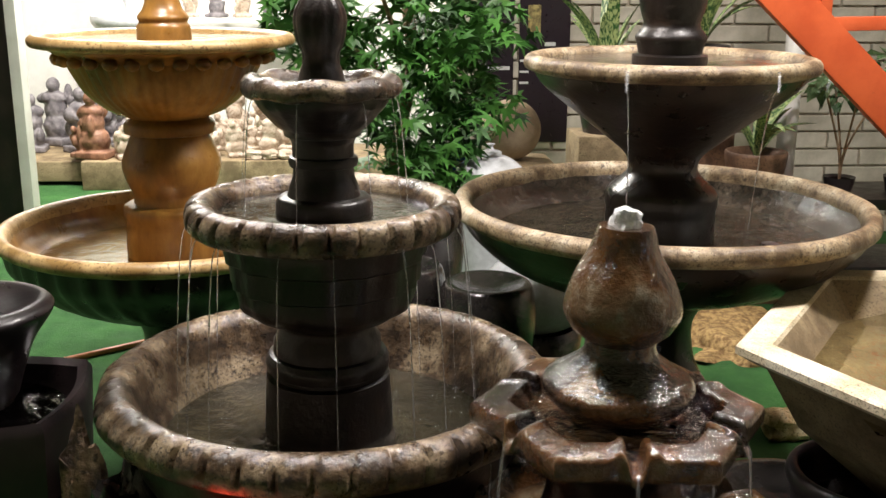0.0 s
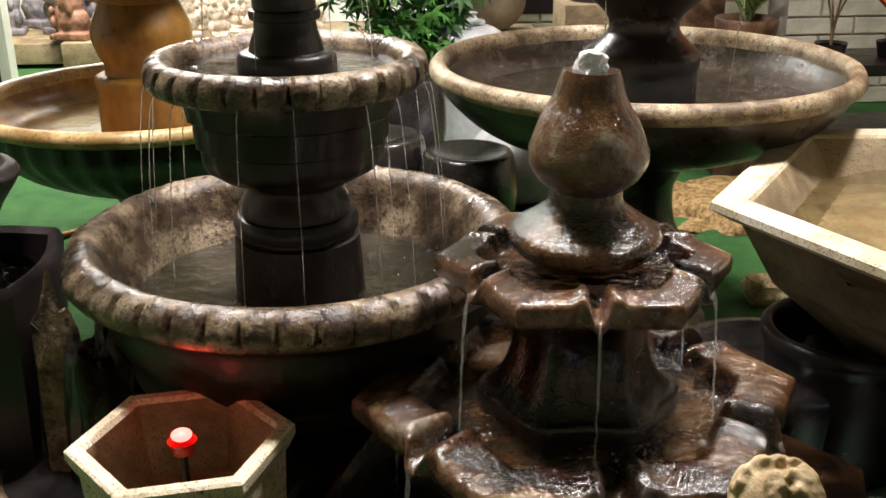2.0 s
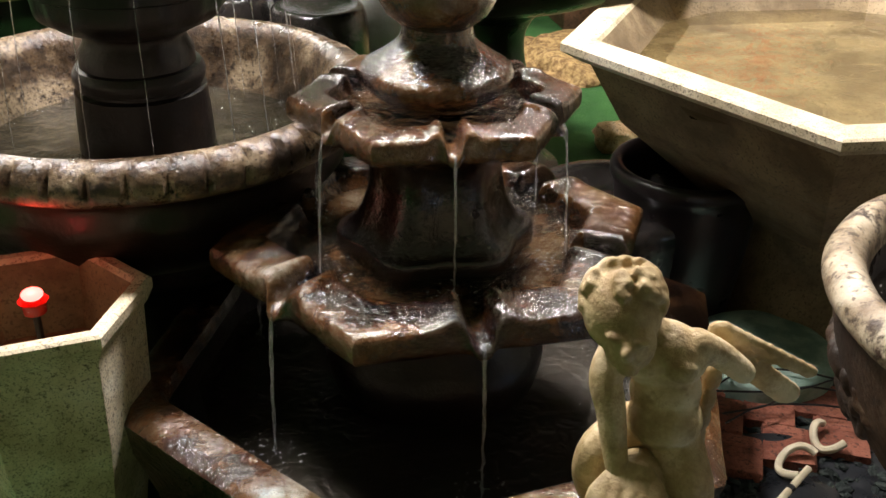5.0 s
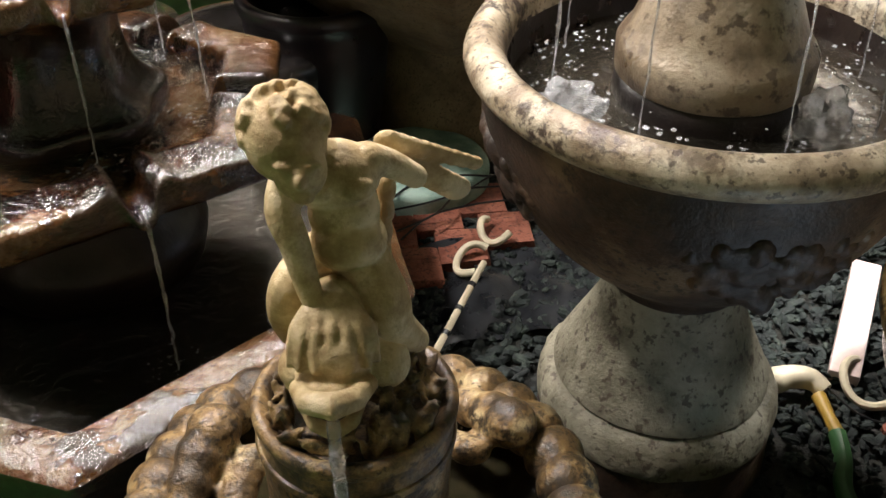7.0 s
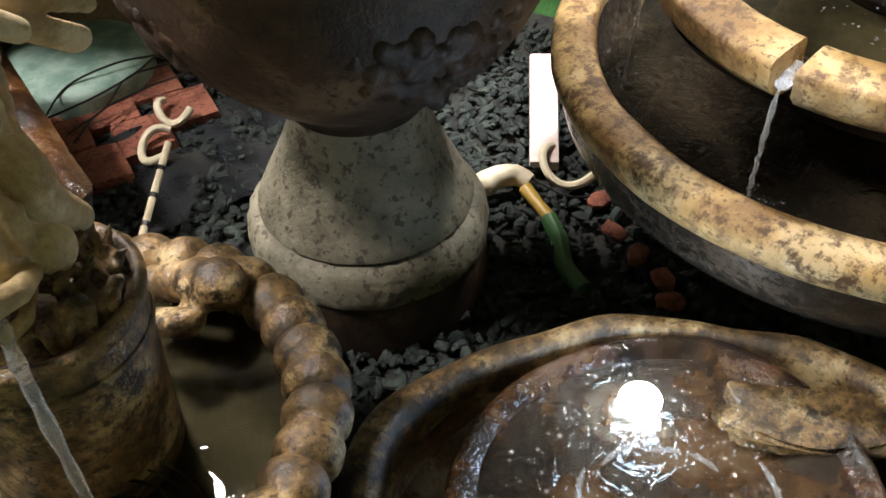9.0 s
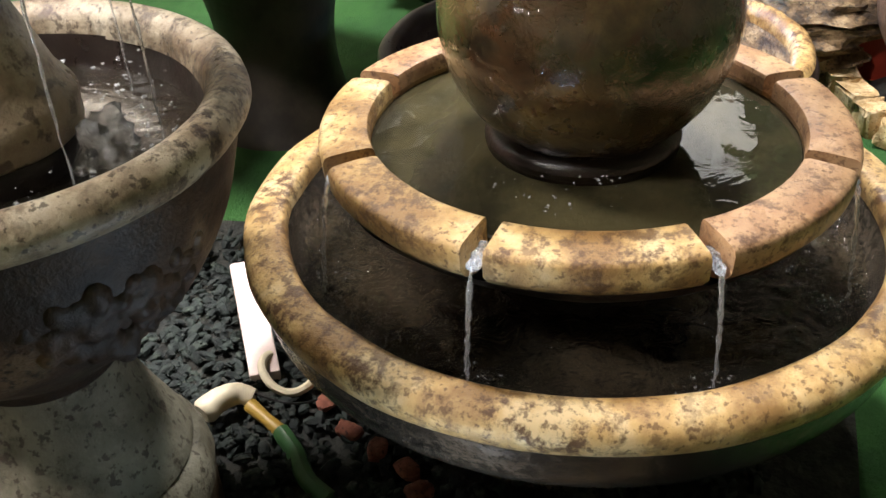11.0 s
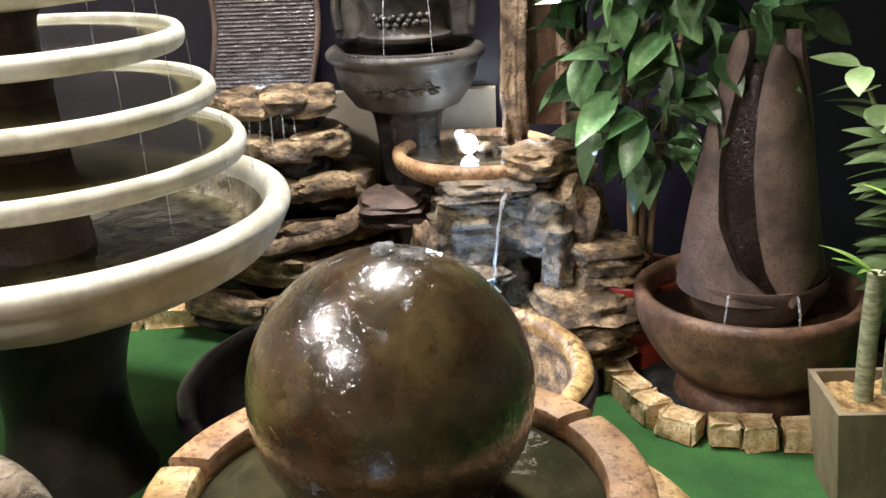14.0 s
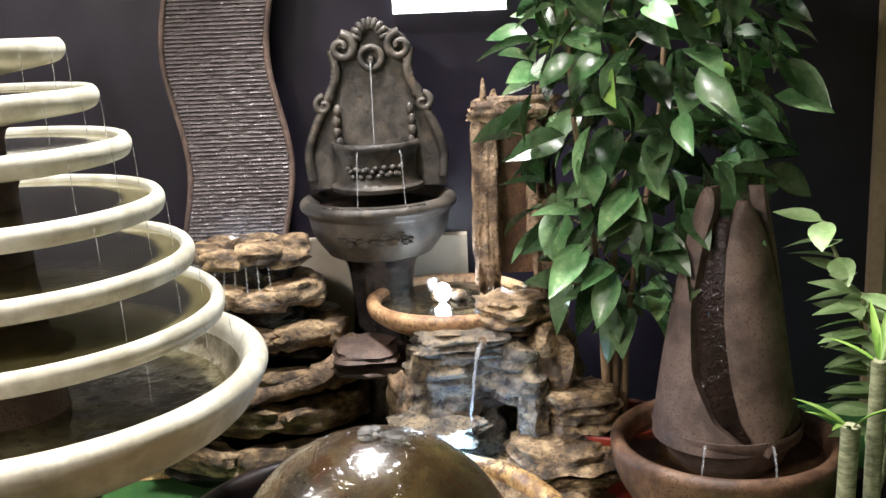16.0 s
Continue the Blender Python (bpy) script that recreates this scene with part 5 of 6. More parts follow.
part("body", lathe(spline([(0.1, 0.5), (0.13, 0.47), (0.19, 0.4), (0.2, 0.33), (0.16, 0.27), (0.1, 0.24)], 4), 48), WHITEGLAZE, v)
part("stand", lathe([(0.16, 0.25), (0.18, 0.22), (0.16, 0), (0, 0)], 40), BLACKSTONE, v, "black stand")
solid("gravel_heap", lathe(spline([(0, 0.06), (0.15, 0.05), (0.3, 0.02), (0.36, 0.0)], 4), 60, None, 0.3), BARKCHIP, "heap of pale golden gravel on the turf", "gravel", "stuff", at=(1.55, 4.0, 0))
solid("stone_lump", rock((0.16, 0.12, 0.1), (0, 0, 0.04), 4, 3), KERB, "pale golden edging stone", "stone", at=(1.38, 3.05, 0))


# ---- behind the fountains ----
def leafy_cloud(centre, radii, count, leaf, rnd, gap=0.35, bm_lists=None, droop=0.4, hollow=0.55):
    verts, faces = bm_lists
    off = Vector((rnd.uniform(0, 9), rnd.uniform(0, 9), 0))
    for _ in range(count):
        d = Vector((rnd.gauss(0, 1), rnd.gauss(0, 1), rnd.gauss(0, 1))).normalized() * (hollow + (1 - hollow) * rnd.random())
        p = Vector((centre[0] + d.x * radii[0], centre[1] + d.y * radii[1], centre[2] + d.z * radii[2]))
        if noise.noise(p * 3.2 + off) < gap - 0.5:
            continue
        m = Matrix.Translation(p) @ pose(0, 0, 0, rnd.uniform(-60, 30) - 40 * droop, rnd.uniform(-40, 40), rnd.uniform(0, 360)) @ Matrix.Diagonal((*([rnd.uniform(0.7, 1.25)] * 3), 1))
        base = len(verts)
        verts += [tuple(m @ Vector(c)) for c in leaf[0]]
        faces += [tuple(base + i for i in f) for f in leaf[1]]


def lobed_leaf(size, lobes=5):
    """A hand-shaped leaf with pointed lobes."""
    pts, fc = [(0, 0, 0)], []
    for k in range(2 * lobes + 1):
        a = radians(-110 + 220 * k / (2 * lobes))
        r = size * (0.34 if k % 2 == 0 else 1 - 0.25 * abs(k - lobes) / lobes)
        pts.append((r * math.sin(a), r * math.cos(a), -0.18 * r * r / size + (0.03 * size if k % 2 else -0.02 * size)))
    for k in range(1, 2 * lobes + 1):
        fc.append((0, k + 1, k))
    return pts, fc


tree = thing("maple_tree", (0.15, 4.25, 0), "bushy bright green lobed-leaf artificial maple tree", "tree")
rnd = random.Random(5)
part("trunk", tube(spline([(0, 0, 0), (0.02, 0, 0.3), (-0.02, 0.02, 0.7), (0.05, 0, 1.1), (0.0, 0, 1.6)], 4), [0.035] * 9 + [0.025] * 8, 8), TRUNK, tree)
for k in range(7):
    a = k * 0.9
    part("limb", tube(spline([(0, 0, 0.5 + 0.12 * k), (0.14 * math.cos(a), 0.14 * math.sin(a), 0.65 + 0.12 * k), (0.33 * math.cos(a), 0.3 * math.sin(a), 0.72 + 0.13 * k)], 4), 0.009, 6), TRUNK, tree)
vf = ([], [])
leaf = lobed_leaf(0.075, 5)
for c, rd, n in (((0.0, 0, 1.35), (0.5, 0.42, 0.5), 900), ((0.28, -0.1, 1.12), (0.32, 0.3, 0.3), 420), ((0.05, -0.05, 0.9), (0.36, 0.3, 0.32), 420),
                 ((-0.32, -0.1, 1.25), (0.22, 0.25, 0.3), 240), ((0.12, -0.1, 0.68), (0.25, 0.2, 0.16), 160)):
    leafy_cloud(c, rd, n, leaf, rnd, 0.38, vf, 0.5, 0.35)
me = bpy.data.meshes.new("crown")
me.from_pydata(vf[0], [], vf[1])
me.materials.append(MAPLE)
ob = new("crown", me)
ob.parent = tree
tagged(ob, "dense bright green lobed leaves", kind="stuff")

ped = thing("pedestal", (0.66, 4.62, 0), "low square buff stone pedestal under the ball", "pedestal")
part("shaft", box((0.3, 0.3, 0.57), (0.02, 0, 0.285), 0.01), CREAMBODY, ped)
part("cap", box((0.34, 0.34, 0.06), (0.02, 0, 0.615), 0.012), CREAMBODY, ped)
solid("stone_ball", lathe([(0.137 * math.sin(t), 0.137 * (1 - math.cos(t))) for t in np.linspace(0, math.pi, 25)], 48), TANBALL, "smooth tan stone ball on a pedestal", "ball", at=(0.66, 4.62, 0.644))
jar = thing("lidded_jar", (0.52, 4.2, 0.0), "white glazed lidded jar", "jar")
part("body", lathe(spline([(0, 0.74), (0.06, 0.735), (0.11, 0.71), (0.15, 0.66), (0.16, 0.55), (0.13, 0.3), (0.1, 0.0)], 4) + [(0, 0)], 48), WHITEGLAZE, jar)
part("lid", lathe(spline([(0.05, 0.74), (0.045, 0.755), (0.02, 0.76), (0.012, 0.775), (0.02, 0.785), (0, 0.79)], 3), 32), WHITEGLAZE, jar, "domed lid with a knob")
bm = box((0.07, 0.05, 0.1), (0, 0, 0.05), 0.012)
ball(0.028, (0.01, 0, 0.12), (1, 1, 1), 2, bm)
solid("blue_ornament", bm, plain("blue_paint", (0.05, 0.2, 0.55), 0.4), "small bright blue ornament", "ornament", at=(0.4, 4.3, 0.66))
solid("ornament_stand", box((0.14, 0.14, 0.66), (0, 0, 0.33), 0.008), BLACKSTONE, "dark stand for the ornament", "stand", at=(0.4, 4.3, 0))

poster = thing("poster", (0.99, 5.72, 0), "tall black-plum poster with an ochre picture and pale print", "poster")
part("sheet", box((0.28, 0.012, 1.4), (0, 0, 1.25)), POSTER, poster, smooth=False)
part("picture", box((0.07, 0.004, 0.16), (-0.06, -0.009, 1.22)), GOLD, poster, "ochre picture", smooth=False)
part("picture", box((0.06, 0.004, 0.02), (0.03, -0.009, 1.09)), PALE, poster, smooth=False)
for k, z in enumerate((1.0, 0.94, 0.88)):
    part("print", box((0.05, 0.004, 0.012), (-0.11, -0.009, z)), PALE, poster, "pale line of print", smooth=False)
poster = thing("poster", (0.72, 5.72, 0), "dark poster with pale print behind the tree", "poster")
part("sheet", box((0.2, 0.012, 1.4), (0, 0, 1.25)), POSTER, poster, smooth=False)
for k in range(3):
    part("print", box((0.12, 0.004, 0.02), (0.02, -0.009, 0.76 + 0.2 * k)), PALE, poster, smooth=False)

rnd = random.Random(31)


def strap_plant(at, label, count, length, material, pot_mat=None, spread=0.6, width=0.045):
    p = thing("potted_plant", at, label, "plant")
    if pot_mat:
        part("pot", lathe(spline([(0.1, 0.2), (0.13, 0.24), (0.14, 0.22), (0.12, 0.1), (0.1, 0.0)], 3) + [(0, 0)], 36), pot_mat, p)
    z0 = 0.2 if pot_mat else 0.0
    for k in range(count):
        a, l, s = rnd.uniform(0, 6.283), length * rnd.uniform(0.6, 1.1), spread * rnd.uniform(0.4, 1)
        bm = bmesh.new()
        rows = []
        for j in range(10):
            t = j / 9
            out, up = s * l * t * (0.5 + 0.7 * t), l * (t - 0.55 * s * t * t * 1.2)
            w = width * math.sin(math.pi * min(1, 0.08 + t * 0.92)) ** 0.7 * 0.5
            c = Vector((out * math.cos(a), out * math.sin(a), z0 + up))
            sd = Vector((-math.sin(a), math.cos(a), 0)) * w
            rows.append([bm.verts.new(c - sd + Vector((0, 0, w * 0.4))), bm.verts.new(c), bm.verts.new(c + sd + Vector((0, 0, w * 0.4)))])
        for q, r in zip(rows, rows[1:]):
            for i in range(2):
                bm.faces.new((q[i], q[i + 1], r[i + 1], r[i]))
        part("leaf", bm, material, p)
    return p


strap_plant((1.12, 4.75, 0.75), "striped strap-leaved plant in a dark pot", 11, 0.62, STRIPED, DARKPOT, 0.5, 0.07)
solid("plant_stand", box((0.3, 0.3, 0.75), (0, 0, 0.375), 0.01), CREAMBODY, "plain buff plant stand", "stand", at=(1.12, 4.75, 0))
strap_plant((1.6, 4.9, 0.9), "dark striped plant in a brown pot", 14, 0.6, STRIPED, DARKPOT, 0.7, 0.06)
solid("plant_stand", box((0.3, 0.3, 0.9), (0, 0, 0.45), 0.01), BRICKRED, "dark brown plant stand", "stand", at=(1.6, 4.9, 0))
strap_plant((1.78, 4.55, 0.45), "green and cream strap-leaved plant", 15, 0.5, STRIPED, BRICKRED, 0.9, 0.05)
solid("plant_stand", box((0.28, 0.28, 0.45), (0, 0, 0.225), 0.01), BRICKRED, "low brown plant stand", "stand", at=(1.78, 4.55, 0))
solid("downpipe", tube([(2.0, 4.75, 0), (2.0, 4.75, 3.5)], 0.045, 20), WHITE, "white painted vertical pipe", "pipe", "structure")
bench = thing("plant_bench", (2.35, 4.45, 0), "dark timber bench with pots and foliage", "bench")
part("top", box((0.8, 0.4, 0.05), (0, 0, 0.5), 0.006), OLD_DARK, bench)
part("shelf", box((0.8, 0.4, 0.04), (0, 0, 0.2), 0.006), OLD_DARK, bench)
for x in (-0.36, 0.36):
    for y in (-0.16, 0.16):
        part("leg", box((0.05, 0.05, 0.48), (x, y, 0.24), 0.004), OLD_DARK, bench)
for k, x in enumerate((2.12, 2.4)):
    p = thing("branching_plant", (x, 4.42, 0.525), "slender branching dark-leaved plant in a pot", "plant")
    part("pot", lathe([(0.05, 0.06), (0.07, 0.07), (0.055, 0), (0, 0)], 24), DARKPOT, p)
    vf = ([], [])
    for j in range(4):
        a = j * 1.6 + k
        top = (0.13 * math.cos(a), 0.13 * math.sin(a), 0.42 + 0.05 * j)
        part("stem", tube(spline([(0, 0, 0.05), (0.02 * math.cos(a), 0.02 * math.sin(a), 0.2), top], 4), 0.005, 6), TRUNK, p)
        leafy_cloud(top, (0.1, 0.1, 0.09), 26, ([(0, 0, 0), (0.025, 0.04, 0.006), (0, 0.1, -0.01), (-0.025, 0.04, 0.006)], [(0, 1, 2), (0, 2, 3)]), rnd, 0.2, vf)
    me = bpy.data.meshes.new("foliage")
    me.from_pydata(vf[0], [], vf[1])
    me.materials.append(FICUS)
    ob = new("foliage", me)
    ob.parent = p
    tagged(ob, kind="stuff")


def beam(parent, name, a, b, w, h, mat):
    a, b = Vector(a), Vector(b)
    d = b - a
    return part(name, box((d.length, w, h), (a + b) / 2, 0.006, None, d.to_track_quat("X", "Z").to_matrix().to_4x4()), mat, parent)


stair = thing("steel_stair", (0, 0, 0), "orange-red painted steel stair with open rails", "stair", kind="structure")
beam(stair, "stringer", (0.99, 3.72, 1.86), (2.3, 3.72, 0.66), 0.05, 0.15, ORANGE)
beam(stair, "handrail", (1.5, 3.72, 2.0), (2.45, 3.72, 1.13), 0.04, 0.05, ORANGE)
beam(stair, "rail", (1.6, 3.72, 1.29), (2.5, 3.72, 1.31), 0.04, 0.05, ORANGE)
beam(stair, "post", (1.66, 3.72, 1.2), (1.66, 3.72, 1.9), 0.045, 0.045, ORANGE)
beam(stair, "post", (2.25, 3.72, 0.0), (2.25, 3.72, 1.9), 0.05, 0.05, ORANGE)

# statues and pallets at the far wall
plinth = thing("statue_plinth", (-1.5, 7.5, 0), "long low pale timber plinth for statues", "plinth", kind="structure")
part("board", box((2.2, 0.75, 0.2), (0.65, 0, 0.1), 0.01), CREAMBODY, plinth)
part("board", box((0.9, 1.1, 0.14), (-0.75, 0.35, 0.1), 0.01), CREAMBODY, plinth)


def lump_statue(at, size, material, label, seed, count=9):
    """A small garden ornament: a block foot, a draped body and smaller masses on it."""
    r = random.Random(seed)
    bm = bmesh.new()
    lean, slim = r.uniform(-0.06, 0.06), r.uniform(0.8, 1.2)
    ball(size * 0.2 * slim, (0, 0, size * 0.24), (1, 0.85, 1.0), 2, bm)
    ball(size * 0.16 * slim, (size * lean * 0.6, 0, size * 0.48), (1, 0.8, 1.3), 2, bm)
    ball(size * 0.15 * slim, (size * lean, 0, size * 0.64), (1.2, 0.75, 0.7), 2, bm)
    ball(size * 0.1, (size * (lean + r.uniform(-0.05, 0.05)), -size * 0.03, size * 0.83), (0.9, 1, 1.1), 2, bm)
    for k in range(count):
        a, z = r.uniform(0, 6.283), r.uniform(0.15, 0.7)
        ball(size * r.uniform(0.04, 0.09), (size * 0.2 * slim * math.cos(a), size * 0.15 * math.sin(a), size * z), (r.uniform(0.6, 1.2), r.uniform(0.6, 1.2), r.uniform(0.8, 2.2)), 2, bm)
    box((size * 0.46, size * 0.4, size * 0.1), (0, 0, size * 0.05), size * 0.01, bm)
    ob = solid("garden_statue", bm, material, label, "statue", group="garden statues", at=at, angle=70, turn=r.uniform(-60, 60))
    return blended(ob, 0.008, 2)


rnd = random.Random(77)
for k in range(8):
    lump_statue((-2.5 + 0.13 * k + 0.05 * rnd.random(), 7.75 + 0.35 * (k % 3), 0.17), rnd.uniform(0.4, 0.58), STATUE_GREY, "slate-grey plaster garden figure on the plinth", k)
lump_statue((-1.88, 7.3, 0.2), 0.5, STATUE_RUST, "rust-brown plaster bird on a stump", 21)
lump_statue((-1.98, 7.35, 0.2), 0.36, STATUE_RUST, "rust-brown plaster garden figure", 22)
lump_statue((-1.66, 7.25, 0.2), 0.32, STATUE_CREAM, "cream plaster shell bowl figure", 23)
for k in range(13):
    x = -1.15 + 0.075 * k + 0.03 * rnd.random()
    lump_statue((x, 7.3 + 0.3 * (k % 3), 0.2), rnd.uniform(0.28, 0.5) * (1.15 if k % 3 == 2 else 0.85), STATUE_CREAM, "cream and tan plaster garden figure", 40 + k, 10)
for k in range(5):
    solid("pale_stone", rock((0.12, 0.1, 0.07), (0, 0, 0), k + 50, 3), STATUE_CREAM, "pale broken stone on the plinth", "stone", group="pale stones", at=(-0.78 + 0.11 * k, 7.2, 0.23), turn=50 * k)
f = thing("far_fountain", (-1.75, 8.1, 0), "bright white tiered fountain against the white wall", "fountain")
part("bowl", lathe(spline([(0, 1.08), (0.25, 1.1), (0.3, 1.14), (0.28, 1.06), (0.12, 0.98), (0.06, 0.9)], 3), 40), WHITEGLAZE, f)
part("stem", lathe(spline([(0.07, 0.92), (0.05, 0.7), (0.09, 0.4), (0.14, 0.1), (0.16, 0)], 3) + [(0, 0)], 32), WHITEGLAZE, f)
part("top", lathe(spline([(0.05, 1.08), (0.04, 1.2), (0.07, 1.3), (0, 1.36)], 3), 24), WHITEGLAZE, f)
part("cloth", box((0.26, 0.03, 0.16), (0.06, -0.05, 0.98), 0.01), DARKPOT, f, "dark drape")
shelf = thing("wall_shelf", (-0.85, 8.35, 0), "white wall shelf with grey plaster ornaments", "shelf")
part("board", box((1.3, 0.3, 0.04), (0, 0, 1.1), 0.005), WHITE, shelf)
for x in (-0.6, 0.6):
    part("bracket", box((0.03, 0.28, 0.2), (x, 0.0, 0.98), 0.004), WHITE, shelf)
for k in range(6):
    lump_statue((-1.35 + 0.2 * k, 8.33, 1.12), rnd.uniform(0.22, 0.34), STATUE_GREY if k % 2 else STATUE_CREAM, "small plaster ornament on the wall shelf", 70 + k, 7)
solid("door_frame", box((0.06, 0.12, 2.6), (0, 0, 1.3), 0.006), WHITE, "white door frame post", "frame", "structure", at=(-1.93, 6.0, 0))
slab("wall_west_return", (-4.1, 6.0, 0), (-1.98, 6.1, 3.5), OLD_DARK, "dark return wall beside the door frame", "wall")


# ---- the dark wall and the rockery ----
def outline_plate(points, thick, bm=None):
    """A flat plate in the y-z plane from an outline of (y, z), facing -x."""
    bm = bm or bmesh.new()
    front = [bm.verts.new((0, y, z)) for y, z in points]
    back = [bm.verts.new((thick, y, z)) for y, z in points]
    bm.faces.new(front)
    bm.faces.new(back[::-1])
    n = len(points)
    for i in range(n):
        bm.faces.new((front[i], back[i], back[(i + 1) % n], front[(i + 1) % n]))
    bmesh.ops.recalc_face_normals(bm, faces=bm.faces[:])
    return bm


def wave_x(z):
    return 0.845 + 0.028 * math.sin((z - 1.2) * 8.2)


def wave_panel():
    f = thing("wave_water_wall", (3.72, 0, 0), "tall wavy dark water wall with ridged slate and thin frame", "water wall")
    bm = bmesh.new()
    zs = np.arange(0.62, 2.1, 0.0135)
    rows = []
    r = random.Random(2)
    for i, z in enumerate(zs):
        for dz, dx in ((0, 0.0), (0.0025, -0.0085)):
            c, row = wave_x(z + dz), []
            for j in range(15):
                u = j / 14 - 0.5
                row.append(bm.verts.new((dx * (1 + 0.9 * noise.noise(Vector((j * 1.9, z * 40, 0)))) + 0.004 * noise.noise(Vector((j * 0.5, z * 9, 3))), c + 0.33 * u, z + dz)))
            rows.append(row)
    for a, b in zip(rows, rows[1:]):
        for j in range(14):
            bm.faces.new((a[j + 1], a[j], b[j], b[j + 1]))
    part("ridged_face", bm, SLATE, f, "wet ridged slate face", smooth=False)
    for s in (-1, 1):
        part("frame", tube([(0.0, wave_x(z) + s * 0.175, z) for z in np.arange(0.55, 2.12, 0.03)], 0.011, 10), PLUM, f, "thin wavy edge rail")
    part("back", outline_plate([(wave_x(z) - 0.17, z) for z in np.arange(0.55, 2.1, 0.04)] + [(wave_x(z) + 0.17, z) for z in np.arange(2.09, 0.54, -0.04)], 0.06), BLACKSTONE, f).location = (0.012, 0, 0)
    part("base", box((0.13, 0.5, 0.6), (0.04, 0.845, 0.3), 0.01), BLACKSTONE, f)
    return f


def scroll(bm, c, r0, turns, sign, x, thick=0.02):
    pts, rad = [], []
    for k in range(26):
        t = k / 25
        a = sign * t * turns * 2 * math.pi + math.pi / 2
        r = r0 * (1 - 0.8 * t)
        pts.append((x - 0.012 * t, c[0] + r * math.cos(a), c[1] + r * math.sin(a)))
        rad.append(thick * (1 - 0.45 * t))
    return join(bm, tube(pts, rad, 10))


def wall_fountain():
    f = thing("wall_fountain", (3.66, 0.345, 0), "grey-green carved stone wall fountain with scrolls and two basins", "fountain")
    half = spline([(0.23, 0.93), (0.235, 1.05), (0.2, 1.13), (0.165, 1.2), (0.16, 1.25), (0.125, 1.3), (0.125, 1.38), (0.105, 1.43), (0.06, 1.45), (0.0, 1.485)], 3)
    pts = [(y, z) for y, z in half] + [(-y, z) for y, z in half[::-1][1:]]
    part("back_plate", outline_plate(pts, 0.1), WALLSTONE, f)
    bm = bmesh.new()
    for s in (1, -1):
        scroll(bm, (s * 0.095, 1.395), 0.045, 1.3, s, -0.01, 0.017)
        scroll(bm, (s * 0.165, 1.21), 0.03, 1.1, -s, -0.01, 0.013)
        join(bm, tube(spline([(-0.005, s * 0.13, 1.39), (-0.01, s * 0.118, 1.31), (-0.008, s * 0.15, 1.23), (-0.006, s * 0.195, 1.14), (-0.004, s * 0.225, 1.05), (-0.004, s * 0.22, 0.96)], 4), 0.016, 10))
        for k in range(7):
            ball(0.017, (-0.012, s * (0.115 + 0.004 * k), 1.35 - 0.018 * k), (0.7, 0.7, 1.4), 2, bm)
        for k in range(5):
            ball(0.018, (-0.015, s * (0.12 + 0.006 * math.sin(k)), 1.19 - 0.035 * k), (0.8, 0.8, 1.3), 2, bm)
    for k in range(9):
        a = radians(20 + 17.5 * k)
        ball(0.015, (-0.012, 0.05 * math.cos(a), 1.405 + 0.065 * math.sin(a)), (0.8, 0.9, 1.5), 2, bm, pose(0, 0, 0, math.degrees(a) - 90, 0, 0))
    part("carving", bm, WALLSTONE, f, "carved scrolls and leaves")
    part("spout_rose", torus(0.035, 0.011, 0, 32, 10), WALLSTONE, f).matrix_local = pose(-0.012, 0, 1.36, 0, 90, 0)
    part("spout", tube([(0.02, 0, 1.36), (-0.05, 0, 1.352)], 0.009, 10), WALLSTONE, f)

    part("upper_basin", lathe(spline([(0.11, 1.06), (0.13, 1.085), (0.142, 1.09), (0.148, 1.075), (0.138, 1.055)], 3) + spline([(0.135, 1.05), (0.13, 0.99), (0.138, 0.955), (0.155, 0.945), (0.15, 0.93)], 3), 56), WALLSTONE, f).location = (-0.02, 0, 0)
    part("upper_water", lathe([(0.112, 1.065), (0, 1.062)], 40), GLASSWATER, f).location = (-0.02, 0, 0)
    part("lower_basin", lathe(spline([(0.2, 0.86), (0.22, 0.895), (0.24, 0.91), (0.262, 0.895), (0.262, 0.875), (0.24, 0.855)], 3)
                              + spline([(0.238, 0.85), (0.225, 0.79), (0.185, 0.73), (0.17, 0.715), (0.12, 0.7)], 4), 72), WALLSTONE, f, "broad lower basin with a carved band").location = (-0.03, 0, 0)
    part("lower_water", lathe([(0.21, 0.875), (0, 0.87)], 48), GLASSWATER, f).location = (-0.03, 0, 0)
    bm = bmesh.new()
    for k in range(40):
        a = radians(150 + 1.5 * k)
        z = 0.8 + 0.018 * math.sin(k * 0.8)
        ball(0.011, (-0.03 + 0.228 * math.cos(a), 0.228 * math.sin(a), z), (1, 1.3, 0.8), 1, bm)
        if k % 2:
            a = radians(140 + 2 * k)
            ball(0.011, (-0.02 + 0.137 * math.cos(a), 0.137 * math.sin(a), 1.0 + 0.015 * math.sin(k)), (1, 1.2, 1), 1, bm)
            ball(0.01, (-0.03 + 0.245 * math.cos(a), 0.245 * math.sin(a), 0.905), (1.2, 1.5, 0.5), 1, bm)
    part("leaf_band", bm, WALLSTONE, f, "carved leaf band", kind="stuff")
    part("pedestal", lathe(spline([(0.13, 0.705), (0.11, 0.66), (0.1, 0.5), (0.13, 0.3), (0.17, 0.1), (0.18, 0)], 4) + [(0, 0)], 48,
                           lambda a, r, z, i: (r * (1 + 0.06 * abs(math.sin(4 * a))), z)), BLACKSTONE, f, "dark fluted pedestal").location = (-0.03, 0, 0)
    stream((-0.05, 0, 1.35), (-0.07, 0, 1.066), f, 0.0035, 0, 1)
    for k, y in enumerate((0.05, -0.085)):
        stream((-0.155, y, 1.07), (-0.175, y * 1.15, 0.875), f, 0.0028, 0, k)
    return f


